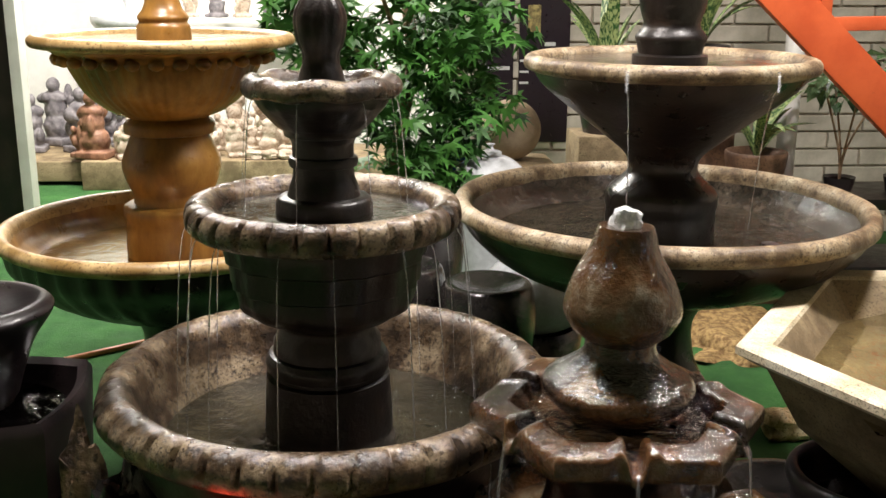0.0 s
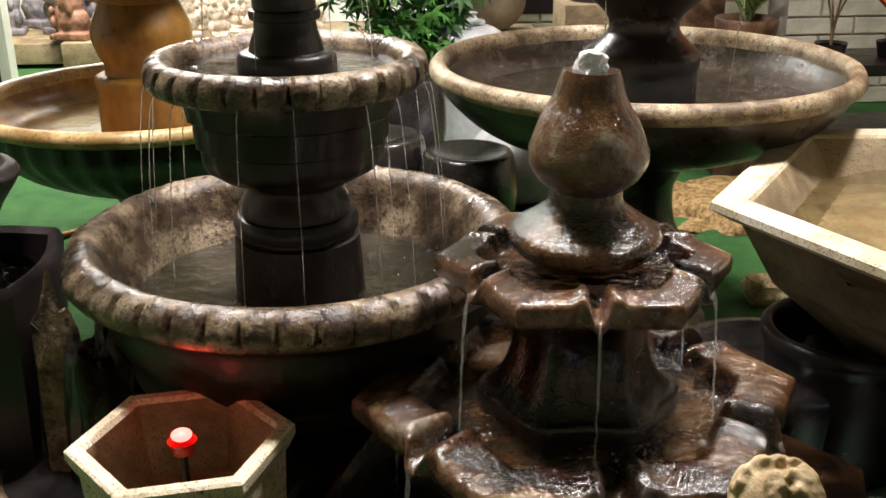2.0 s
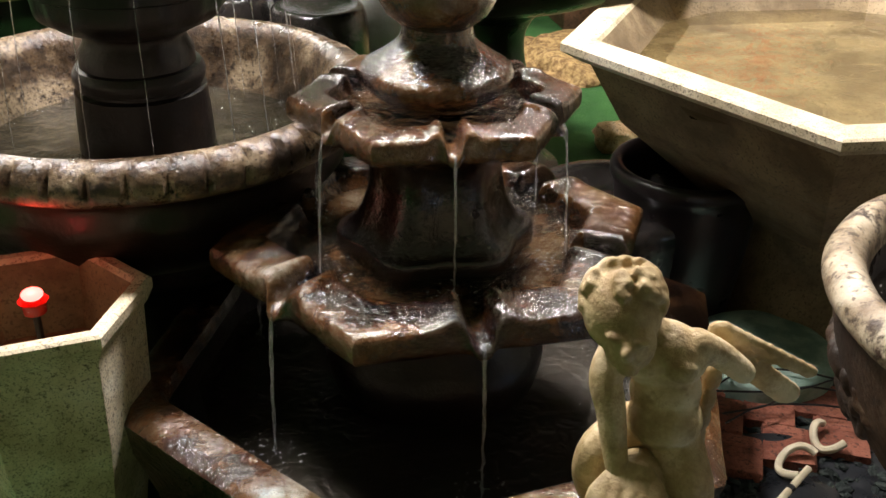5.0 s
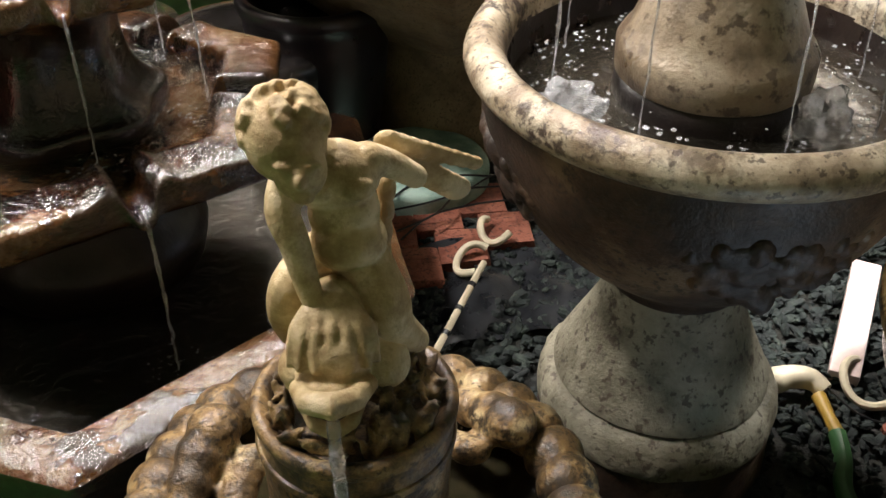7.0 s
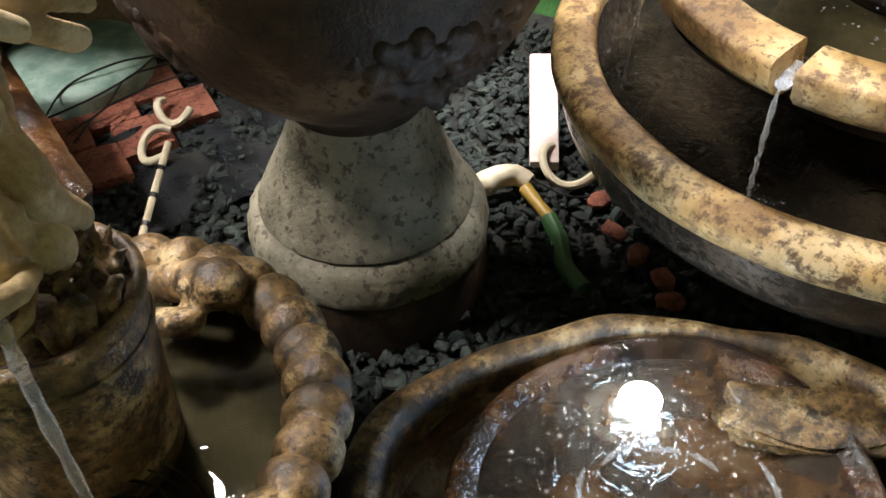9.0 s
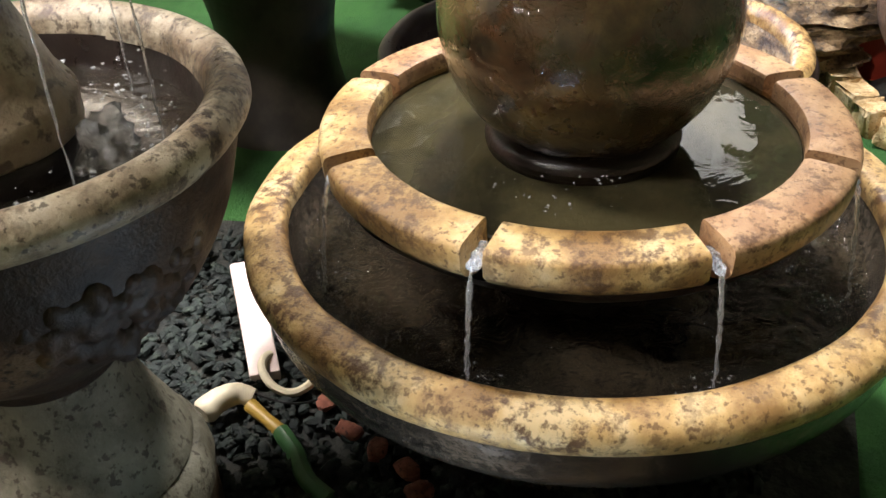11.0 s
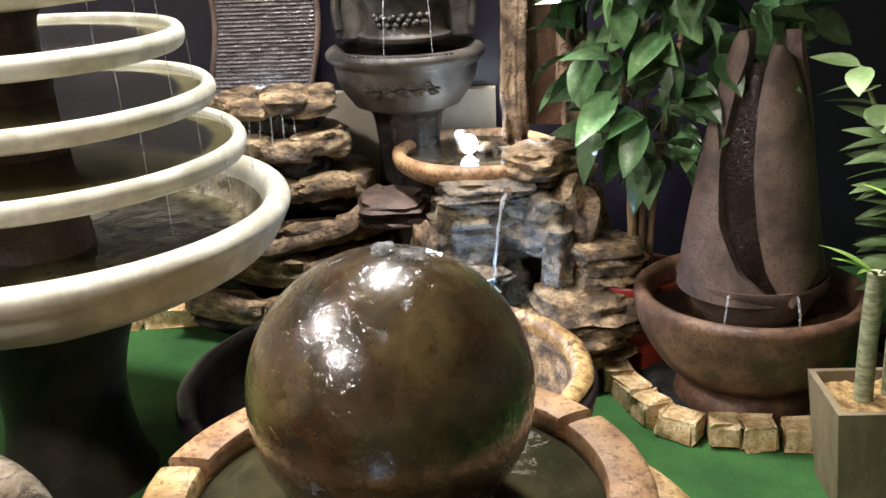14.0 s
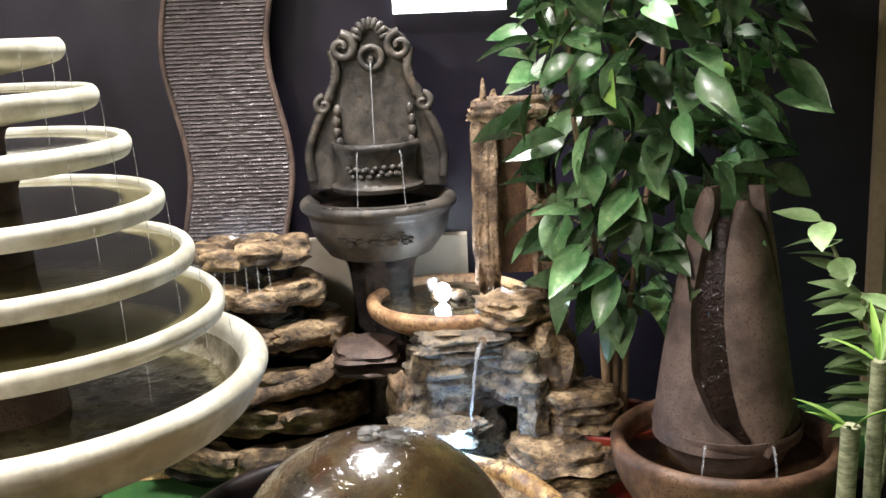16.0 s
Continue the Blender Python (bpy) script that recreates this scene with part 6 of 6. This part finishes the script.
wave_panel()
lamp("white_lamp", "POINT", (3.62, 0.83, 0.78), 1.2, (0.62, 0.78, 1.0), 0.03)
wall_fountain()
sign = thing("lit_sign", (3.84, 0.08, 1.66), "lit white sign board on the navy wall", "sign")
part("face", box((0.02, 0.39, 0.33), (0, 0, 0), 0.003), SIGN, sign, smooth=False)
for k in range(9):
    part("divider", box((0.006, 0.004, 0.3), (-0.012, -0.17 + 0.042 * k, 0)), PALE, sign, smooth=False)

v = thing("dish_fountain", (3.42, 0.11, 0), "round tan stone dish fountain with a glaring white light", "fountain")
part("rim", lathe(spline([(0.235, 0.585), (0.24, 0.605), (0.255, 0.612), (0.275, 0.603), (0.278, 0.58), (0.26, 0.555), (0.2, 0.52), (0.12, 0.5), (0.1, 0.45)], 3), 72, None, 0.03), TERRA, v, "tan pitted rim")
part("inside", lathe(spline([(0.237, 0.59), (0.22, 0.56), (0, 0.54)], 3), 64), BIGIN, v)
part("pedestal", lathe(spline([(0.1, 0.46), (0.12, 0.3), (0.2, 0.18), (0.24, 0.1), (0.25, 0)], 4) + [(0, 0)], 40, None, 0.12), PLUM, v, "rough layered stone foot")
part("slab", rock((0.24, 0.2, 0.05), (-0.1, 0.28, 0.47), 3, 3), PLUM, v)
part("slab", rock((0.28, 0.24, 0.06), (-0.08, 0.26, 0.42), 5, 3), PLUM, v)
pool(0.232, 0.588, v, WATER)
for k, (y, s) in enumerate(((0.06, 0.03), (0.03, 0.024), (-0.1, 0.03), (-0.13, 0.025), (0.0, 0.028))):
    part("pebble", ball(s, (0.02 + 0.03 * (k % 2), y - 0.02, 0.6), (1.4, 1, 0.7), 2), ROCK, v, "tan pebble")
part("light", ball(0.024, (-0.02, 0.03, 0.622), (1, 1.1, 1.3), 3), LED, v, "glaring white lamp")
part("spray", rock((0.03, 0.03, 0.045), (0.02, 0.06, 0.635), 8, 3, 0, 0.5), STREAM, v, "bubbling spray").visible_shadow = False
lamp("white_lamp", "POINT", (3.38, 0.14, 0.7), 0.8, (0.75, 0.87, 1.0), 0.03)
lamp("white_lamp", "POINT", (2.93, 0.1, 0.3), 3.2, (0.36, 0.62, 1.0), 0.03)
lamp("white_lamp", "POINT", (3.5, -0.08, 0.68), 0.8, (0.75, 0.87, 1.0), 0.03)

v = thing("driftwood_frame", (3.38, -0.07, 0), "upright ragged driftwood-framed water feature", "water feature")
for k in range(2):
    y = 0.06 - 0.17 * k
    bm = rock((0.075, 0.085, 0.62), (0, 0, 0), 20 + k, 5, 0.12, 0.35)
    part("post", bm, BARK, v, "gnarled bark post").location = (0, y, 0.93)
part("lintel", rock((0.07, 0.26, 0.075), (0, -0.03, 1.2), 25, 4, 0.1, 0.35), BARK, v)
part("face", box((0.02, 0.14, 0.5), (0.02, -0.03, 0.93), 0.002), BRICKRED, v, "brown wet face")
part("foot", rock((0.2, 0.34, 0.62), (0.06, -0.05, 0.31), 27, 4), ROCK, v)


def rockery(name, at, rocks, label, extra=(), material=ROCK):
    f = thing(name, at, label, "fountain")
    for k, (p, s, tn, m) in enumerate(rocks):
        part("rock", rock(s, p, k + 3 * len(rocks), 4, 0.2, 0.3, tn), m, f, "wet rock, blue lamp light partly put into its colour" if m is ROCKBLUE else "")
    return f


f = rockery("rock_waterfall", (3.1, 0.02, 0), [
    ((0.12, 0.12, 0.16), (0.34, 0.34, 0.34), 10, ROCKBLUE), ((0.1, 0.08, 0.4), (0.26, 0.34, 0.22), 20, ROCKBLUE), ((0.08, -0.1, 0.44), (0.22, 0.22, 0.22), 60, ROCKBLUE),
    ((0.12, -0.1, 0.6), (0.24, 0.22, 0.13), 30, ROCK), ((0.1, 0.06, 0.53), (0.26, 0.3, 0.1), 0, ROCKBLUE), ((0.08, -0.2, 0.42), (0.2, 0.14, 0.3), 0, ROCK),
    ((0.04, -0.27, 0.32), (0.26, 0.24, 0.16), 15, ROCK), ((-0.02, -0.24, 0.2), (0.3, 0.34, 0.14), 5, ROCK), ((-0.06, -0.1, 0.13), (0.34, 0.46, 0.12), 12, ROCK),
    ((-0.02, -0.17, 0.05), (0.36, 0.4, 0.14), 40, ROCK), ((-0.02, 0.22, 0.16), (0.3, 0.2, 0.2), 0, ROCK), ((0.06, 0.26, 0.33), (0.12, 0.06, 0.22), 20, BARK),
    ((-0.05, 0.16, 0.3), (0.16, 0.3, 0.08), -10, ROCKBLUE), ((0.0, -0.14, 0.32), (0.1, 0.1, 0.24), 0, ROCKBLUE), ((0.0, 0.3, 0.08), (0.3, 0.3, 0.2), 0, ROCK)],
    "stacked rock waterfall with blue-lit wet faces and a narrow spout")
part("spout", tube([(0.02, -0.0, 0.56), (-0.05, 0.01, 0.555)], 0.014, 8), BARK, f)
stream((-0.05, 0.01, 0.56), (-0.12, 0.06, 0.2), f, 0.007, 0, 5)
stream((-0.02, -0.1, 0.33), (-0.05, -0.1, 0.19), f, 0.004, 0, 6)
pool(0.16, 0.2, f, RIPPLE, at=(-0.04, 0.05))
splash((-0.12, 0.06, 0.2), f, 0.04, 16, 0.006, 3)
splash((-0.05, 0.2, 0.33), f, 0.07, 14, 0.006, 4, 0.004)

f = thing("rock_cascade", (3.5, 0.775, 0), "tan layered rock cascade with stacked ledges and thin falls", "fountain")
for lvl, (z, r, cy) in enumerate(((0.8, 0.13, 0.0), (0.66, 0.145, -0.02), (0.52, 0.17, -0.06), (0.38, 0.2, -0.08), (0.26, 0.24, -0.04), (0.12, 0.28, -0.02))):
    n = 9 if lvl < 2 else 7
    for k in range(n):
        a = 2 * math.pi * k / n + lvl * 0.5
        part("ledge", rock((0.13 + 0.03 * lvl, 0.1, 0.07 + 0.01 * lvl), (r * math.cos(a) * 0.8, cy + r * math.sin(a), z + 0.015 * math.sin(3 * k)), lvl * 9 + k, 3, 0.15, 0.3, math.degrees(a) + 90), ROCK, f)
    # Black core behind each ring of ledges: shade in the gaps put into colour.
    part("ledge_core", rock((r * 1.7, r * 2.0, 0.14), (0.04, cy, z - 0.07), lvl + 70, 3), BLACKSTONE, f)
for k in range(6):
    a = radians(150 + 12 * k)
    stream((0.13 * math.cos(a), 0.14 * math.sin(a), 0.8), (0.15 * math.cos(a), 0.16 * math.sin(a), 0.66), f, 0.003, 0, k)
stream((-0.16, -0.0, 0.5), (-0.18, 0.0, 0.3), f, 0.004, 0, 9)
bm = bmesh.new()
join(bm, tube(spline([(-0.1, -0.3, 0.5), (-0.16, -0.24, 0.42), (-0.2, -0.1, 0.36), (-0.22, 0.1, 0.34), (-0.18, 0.25, 0.3)], 5), 0.035, 8))
for v in bm.verts:
    v.co += 0.02 * noise.noise_vector(v.co * 12)
part("root", bm, BARK, f, "twisted driftwood root")
f.scale = (0.95, 1.14, 0.95)


# ---- the petal fountain ----
def petal_fountain():
    f = thing("petal_fountain", (2.87, -0.63, 0), "plum-brown bud-shaped fountain of pointed petals in a round bowl", "fountain")
    part("bowl", lathe(spline([(0.27, 0.3), (0.277, 0.325), (0.295, 0.336), (0.313, 0.322), (0.312, 0.29), (0.295, 0.22), (0.24, 0.13), (0.18, 0.08), (0.19, 0.04), (0.2, 0)], 4) + [(0, 0)], 96, None, 0.01), BRICKRED, f, "russet round bowl with a thick lip")
    part("bowl_inside", lathe(spline([(0.272, 0.305), (0.25, 0.22), (0.18, 0.18), (0, 0.17)], 4), 64), BRICKRED, f)
    part("dish", lathe(spline([(0.12, 0.2), (0.16, 0.3), (0.195, 0.36), (0.2, 0.385), (0.185, 0.375), (0.15, 0.33), (0, 0.32)], 3), 64, None, 0.02), PLUM, f, "inner dish")
    part("core", lathe(spline([(0.15, 0.34), (0.14, 0.5), (0.118, 0.7), (0.085, 0.85), (0.06, 0.95)], 4) + [(0, 0.95)], 96,
                       lambda a, r, z, i: (r * (1 + 0.1 * noise.noise(Vector((math.cos(a) * 5, math.sin(a) * 5, z * 38)))), z)), GLASSWATER, f, "dark wet core between the petals")
    petals = (((45, 50, 54, 62, 76, 92), (190, 155, 131, 120, 126, 146), 1.03), ((195, 179, 168, 160, 160, 170), (199, 236, 254, 252, 238, 214), 0.995), ((202, 240, 258, 256, 246, 236), (405, 398, 380, 340, 305, 282), 1.025))
    for k, (start, stop, top) in enumerate(petals):
        bm = bmesh.new()
        rows = []
        for j in range(33):
            t = j / 32
            z = 0.345 + (top - 0.345) * t
            r = 0.186 - 0.075 * t - 0.033 * t * t
            lo, hi = (radians(float(np.interp(t, (0, 0.12, 0.3, 0.55, 0.8, 1), e))) for e in (start, stop))
            tip = 1 if t < 0.88 else math.sqrt(max(0.04, 1 - ((t - 0.88) / 0.125) ** 2))
            mid, w = (lo + hi) / 2, (hi - lo) / 2 * tip
            row_o, row_i = [], []
            for i in range(17):
                u = i / 16 * 2 - 1
                a = mid + w * u
                bulge = 1 + 0.1 * (1 - u * u)
                row_o.append(bm.verts.new((r * bulge * math.cos(a), r * bulge * math.sin(a), z)))
                row_i.append(bm.verts.new(((r - 0.034) * math.cos(a), (r - 0.034) * math.sin(a), z)))
            rows.append(row_o + row_i[::-1])
        n = len(rows[0])
        for p, q in zip(rows, rows[1:]):
            for i in range(n):
                bm.faces.new((p[i], p[(i + 1) % n], q[(i + 1) % n], q[i]))
        bm.faces.new(rows[0][::-1])
        bm.faces.new(rows[-1])
        part("petal", bm, PLUM, f, "tall pointed stone petal")
    pool(0.262, 0.285, f, WATER)
    for k, a in enumerate((200, 150)):
        stream((0.2 * math.cos(radians(a)), 0.2 * math.sin(radians(a)), 0.375), (0.225 * math.cos(radians(a)), 0.225 * math.sin(radians(a)), 0.287), f, 0.005, 0, k)
    return f


petal_fountain()

bed = lathe([(0, 0.02), (0.25, 0.018), (0.285, 0.0)], 48)
solid("kerbed_bed", bed, SOIL, "dark planted bed inside the stone kerb", "bed", "structure", at=(2.95, -0.64, 0))
kerb = thing("stone_kerb", (0, 0, 0), "curved kerb of split golden stones on the turf", "kerb", kind="structure")
line = spline([(3.2, -0.22), (3.07, -0.25), (2.88, -0.292), (2.735, -0.348), (2.635, -0.42), (2.605, -0.53), (2.585, -0.67), (2.592, -0.78), (2.64, -0.92)], 10)
cum = np.r_[0, np.cumsum([np.hypot(*(b - a)) for a, b in zip(line, line[1:])])]
s, k = 0.0, 0
rnd = random.Random(12)
while s < cum[-1]:
    w = rnd.uniform(0.075, 0.11)
    i = min(np.searchsorted(cum, s + w / 2), len(line) - 1)
    d = line[min(i + 1, len(line) - 1)] - line[i - 1]
    b = part("brick", box((w, rnd.uniform(0.07, 0.09), 0.065), (0, 0, 0), 0.008, None, None, 0.007, k), KERB, kerb, smooth=False)
    b.matrix_local = pose(line[i][0], line[i][1], 0.034, rnd.uniform(-4, 4), rnd.uniform(-4, 4), math.degrees(math.atan2(d[1], d[0])) + rnd.uniform(-7, 7))
    s, k = s + w + 0.014, k + 1
kerb = thing("stone_kerb", (0, 0, 0), "straight kerb of long golden stones before the rockery", "kerb", kind="structure")
for k in range(4):
    b = part("brick", box((0.19, 0.08, 0.07), (0, 0, 0), 0.009, None, None, 0.007, k + 40), KERB, kerb, smooth=False)
    b.matrix_local = pose(3.47 - 0.015 * k, 0.98 + 0.2 * k, 0.036, rnd.uniform(-3, 3), 0, 90 + rnd.uniform(-5, 5))

b = thing("black_bowl", (2.56, 0.345, 0), "broad low black glazed bowl on the turf", "bowl")
part("outside", lathe(spline([(0.525, 0.235), (0.51, 0.18), (0.4, 0.08), (0.25, 0.02), (0.24, 0)], 4) + [(0, 0)], 80), DARKPOT, b)
part("rim", lathe(spline([(0.475, 0.2), (0.478, 0.235), (0.495, 0.25), (0.518, 0.245), (0.527, 0.23)], 3), 96, None, 0.01), DARKPOT, b)
part("inside", lathe(spline([(0.476, 0.205), (0.45, 0.13), (0.3, 0.06), (0, 0.05)], 4), 72), DARKPOT, b)
b = thing("golden_bowl", (2.56, 0.24, 0.056), "tan stone bowl with golden pitted rim, inside a black bowl", "bowl")
part("outside", lathe(spline([(0.41, 0.205), (0.4, 0.15), (0.33, 0.06), (0.2, 0.012), (0.15, 0)], 4) + [(0, 0)], 80), OLD, b)
part("rim", lathe(spline([(0.355, 0.18), (0.36, 0.208), (0.378, 0.222), (0.4, 0.218), (0.411, 0.203)], 3), 96, None, 0.012), GOLDRIM, b, "golden pitted rim")
part("inside", lathe(spline([(0.357, 0.183), (0.33, 0.11), (0.22, 0.04), (0, 0.03)], 4), 72), ROCK, b)
pool(0.31, 0.08, b)


# ---- trees and plants ----
def blade(length, width, fold=0.25, droop=0.3, n=7):
    """A pointed oval leaf that folds along its midrib, lying along +y."""
    bm = bmesh.new()
    rows = []
    for j in range(n):
        t = j / (n - 1)
        w = width * 0.5 * math.sin(math.pi * t ** 0.8) ** 0.9 + 0.0004
        z = -droop * length * t * t
        rows.append([bm.verts.new((-w, length * t, z + fold * w)), bm.verts.new((0, length * t, z)), bm.verts.new((w, length * t, z + fold * w))])
    for a, b in zip(rows, rows[1:]):
        for i in range(2):
            bm.faces.new((a[i], a[i + 1], b[i + 1], b[i]))
    return bm


def ficus():
    f = thing("ficus_tree", (3.16, -0.37, 0), "artificial fig tree, glossy pointed green leaves, in a red pot", "tree")
    part("pot", lathe(spline([(0.13, 0.24), (0.15, 0.27), (0.165, 0.27), (0.16, 0.24), (0.14, 0.1), (0.12, 0)], 3) + [(0, 0)], 40), REDPOT, f, "red plastic pot")
    part("pot_soil", lathe([(0.14, 0.25), (0, 0.25)], 32), SOIL, f)
    for k, (dx, dy) in enumerate(((0, 0), (0.02, -0.025), (-0.015, 0.02))):
        part("trunk", tube(spline([(dx, dy, 0.2), (dx * 1.5, dy * 1.6, 0.5), (dx * 2.5 - 0.02, dy * 3, 0.8), (dx * 4, dy * 6, 1.2), (dx * 5, dy * 7, 1.75)], 4), [0.014] * 5 + [0.008] * 12, 8), TRUNK, f)
    crown = part("crown", tube([(0, 0, 0.6), (0, 0, 1.7)], 0.004, 5), TRUNK, f, "crown of glossy leaves", kind="")
    meshes = []
    for k, (l, w) in enumerate(((0.165, 0.082), (0.14, 0.072), (0.18, 0.086), (0.125, 0.064))):
        meshes.append(finish("leaf", blade(l, w, 0.35, 0.12 + 0.08 * k), FICUS))
    meshes.append(finish("leaf", blade(0.13, 0.068, 0.3, 0.2), LIME))
    r = random.Random(9)
    rest = ([], [])
    for n in range(560):
        z = 0.64 + 1.2 * r.random() ** 0.9
        wide = 0.13 + 0.27 * math.sin(min(1, (z - 0.5) / 0.75) * 1.57)
        a = r.uniform(0, 6.283)
        rad = wide * (0.2 + 0.8 * math.sqrt(r.random()))
        p = Vector((rad * math.cos(a) * 0.75 - 0.02, rad * math.sin(a) * 0.92 - 0.09, z))
        out = math.degrees(math.atan2(p.y, p.x)) - 90
        m = Matrix.Translation(p) @ pose(0, 0, 0, r.uniform(-75, 25), r.uniform(-55, 55), out + r.uniform(-80, 80))
        if n < 300:
            ob = new("leaf", meshes[4] if r.random() < 0.12 else meshes[n % 4])
            ob.parent = crown
            ob.matrix_local = m
        else:
            src = meshes[n % 4]
            base = len(rest[0])
            rest[0].extend(tuple(m @ v.co) for v in src.vertices)
            rest[1].extend(tuple(base + i for i in q.vertices) for q in src.polygons)
    me = bpy.data.meshes.new("leaves")
    me.from_pydata(rest[0], [], rest[1])
    me.materials.append(FICUS)
    ob = new("leaves", me)
    ob.parent = f
    tagged(ob, "inner glossy leaves", kind="stuff")
    for k in range(14):
        a = k * 2.4
        z = 0.62 + 0.08 * k
        part("twig", tube(spline([(0, 0, z - 0.12), (0.1 * math.cos(a), 0.1 * math.sin(a), z), (0.26 * math.cos(a), 0.3 * math.sin(a), z + 0.06)], 4), 0.0025, 5), TRUNK, f)
    return f


ficus()


def feather_plant(at, label):
    f = thing("feather_leaf_plant", at, label, "plant")
    part("pot", lathe(spline([(0.09, 0.18), (0.11, 0.2), (0.115, 0.18), (0.09, 0.0)], 3) + [(0, 0)], 32), DARKPOT, f)
    me = finish("leaflet", blade(0.13, 0.066, 0.15, 0.15), FEATHER)
    r = random.Random(14)
    for k, (tx, ty, tz) in enumerate(((-0.05, 0.2, 0.95), (-0.12, 0.12, 0.78), (0.02, -0.1, 0.88), (-0.15, -0.05, 0.7), (0.06, 0.02, 0.62), (-0.05, -0.22, 0.75))):
        pts = spline([(0, 0, 0.18), (tx * 0.35, ty * 0.35, 0.18 + (tz - 0.18) * 0.6), (tx, ty, tz)], 6)
        stem = part("stem", tube(pts, 0.005, 6), CANE, f)
        for j in range(4, len(pts)):
            for s in (-1, 1):
                ob = new("leaflet", me)
                ob.parent = stem
                d = Vector(pts[j]) - Vector(pts[j - 1])
                head = math.degrees(math.atan2(d.y, d.x)) - 90
                ob.matrix_local = Matrix.Translation(Vector(pts[j])) @ pose(0, 0, 0, r.uniform(-15, 20), r.uniform(-20, 20), head + s * r.uniform(50, 75))
    return f


feather_plant((2.78, -1.02, 0), "feathery light green plant in a dark pot")
c = thing("cane_plant", (2.37, -0.79, 0), "cane-stemmed plant in a square drab wooden planter of bark chips", "plant")
bm = bmesh.new()
lo = [bm.verts.new((x * 0.085, y * 0.085, 0)) for x, y in ((-1, -1), (1, -1), (1, 1), (-1, 1))]
hi = [bm.verts.new((x * 0.115, y * 0.115, 0.27)) for x, y in ((-1, -1), (1, -1), (1, 1), (-1, 1))]
inn = [bm.verts.new((x * 0.1, y * 0.1, 0.27)) for x, y in ((-1, -1), (1, -1), (1, 1), (-1, 1))]
low = [bm.verts.new((x * 0.097, y * 0.097, 0.24)) for x, y in ((-1, -1), (1, -1), (1, 1), (-1, 1))]
for i in range(4):
    j = (i + 1) % 4
    for p, q in ((lo, hi), (hi, inn), (inn, low)):
        bm.faces.new((p[i], p[j], q[j], q[i]))
bm.faces.new(lo[::-1])
part("planter", bm, WOODPOT, c, "square tapered wooden planter", smooth=False)
bm = bmesh.new()
bmesh.ops.create_grid(bm, x_segments=14, y_segments=14, size=0.098, matrix=Matrix.Translation((0, 0, 0.245)))
for v in bm.verts:
    v.co.z += 0.012 * noise.noise(v.co * 40)
part("bark_chips", bm, BARKCHIP, c, "ochre bark chips", kind="stuff")
part("cane", tube(spline([(0, 0.02, 0.22), (0.003, 0.022, 0.4), (0.0, 0.02, 0.56)], 4), 0.021, 14), CANE, c, "thick grey-green cane")
part("cane", tube(spline([(0.03, -0.05, 0.22), (0.035, -0.05, 0.4), (0.03, -0.05, 0.7)], 4), 0.019, 14), CANE, c, "thick grey-green cane")
rnd = random.Random(41)
for k in range(11):
    me = blade(rnd.uniform(0.09, 0.17), 0.02, 0.4, rnd.uniform(0.1, 0.4))
    b = part("leaf", me, LIME, c)
    top = (0.0, 0.02, 0.55) if k % 2 else (0.03, -0.05, 0.69)
    b.matrix_local = Matrix.Translation(top) @ pose(0, 0, 0, rnd.uniform(25, 75), 0, rnd.uniform(0, 360))

# painted blocks of the far wall
rnd = random.Random(3)
me = finish("block", box((0.385, 0.03, 0.088), (0, 0, 0), 0.006), BLOCK, False)
core = bpy.data.objects["wall_block_core"]
for row in range(16):
    for col in range(8):
        x = 0.65 + 0.4 * col + (0.2 if row % 2 else 0)
        if x < 3.6:
            ob = new("block", me)
            ob.parent = core
            ob.matrix_local = pose(x, 5.738, 0.05 + 0.1 * row)
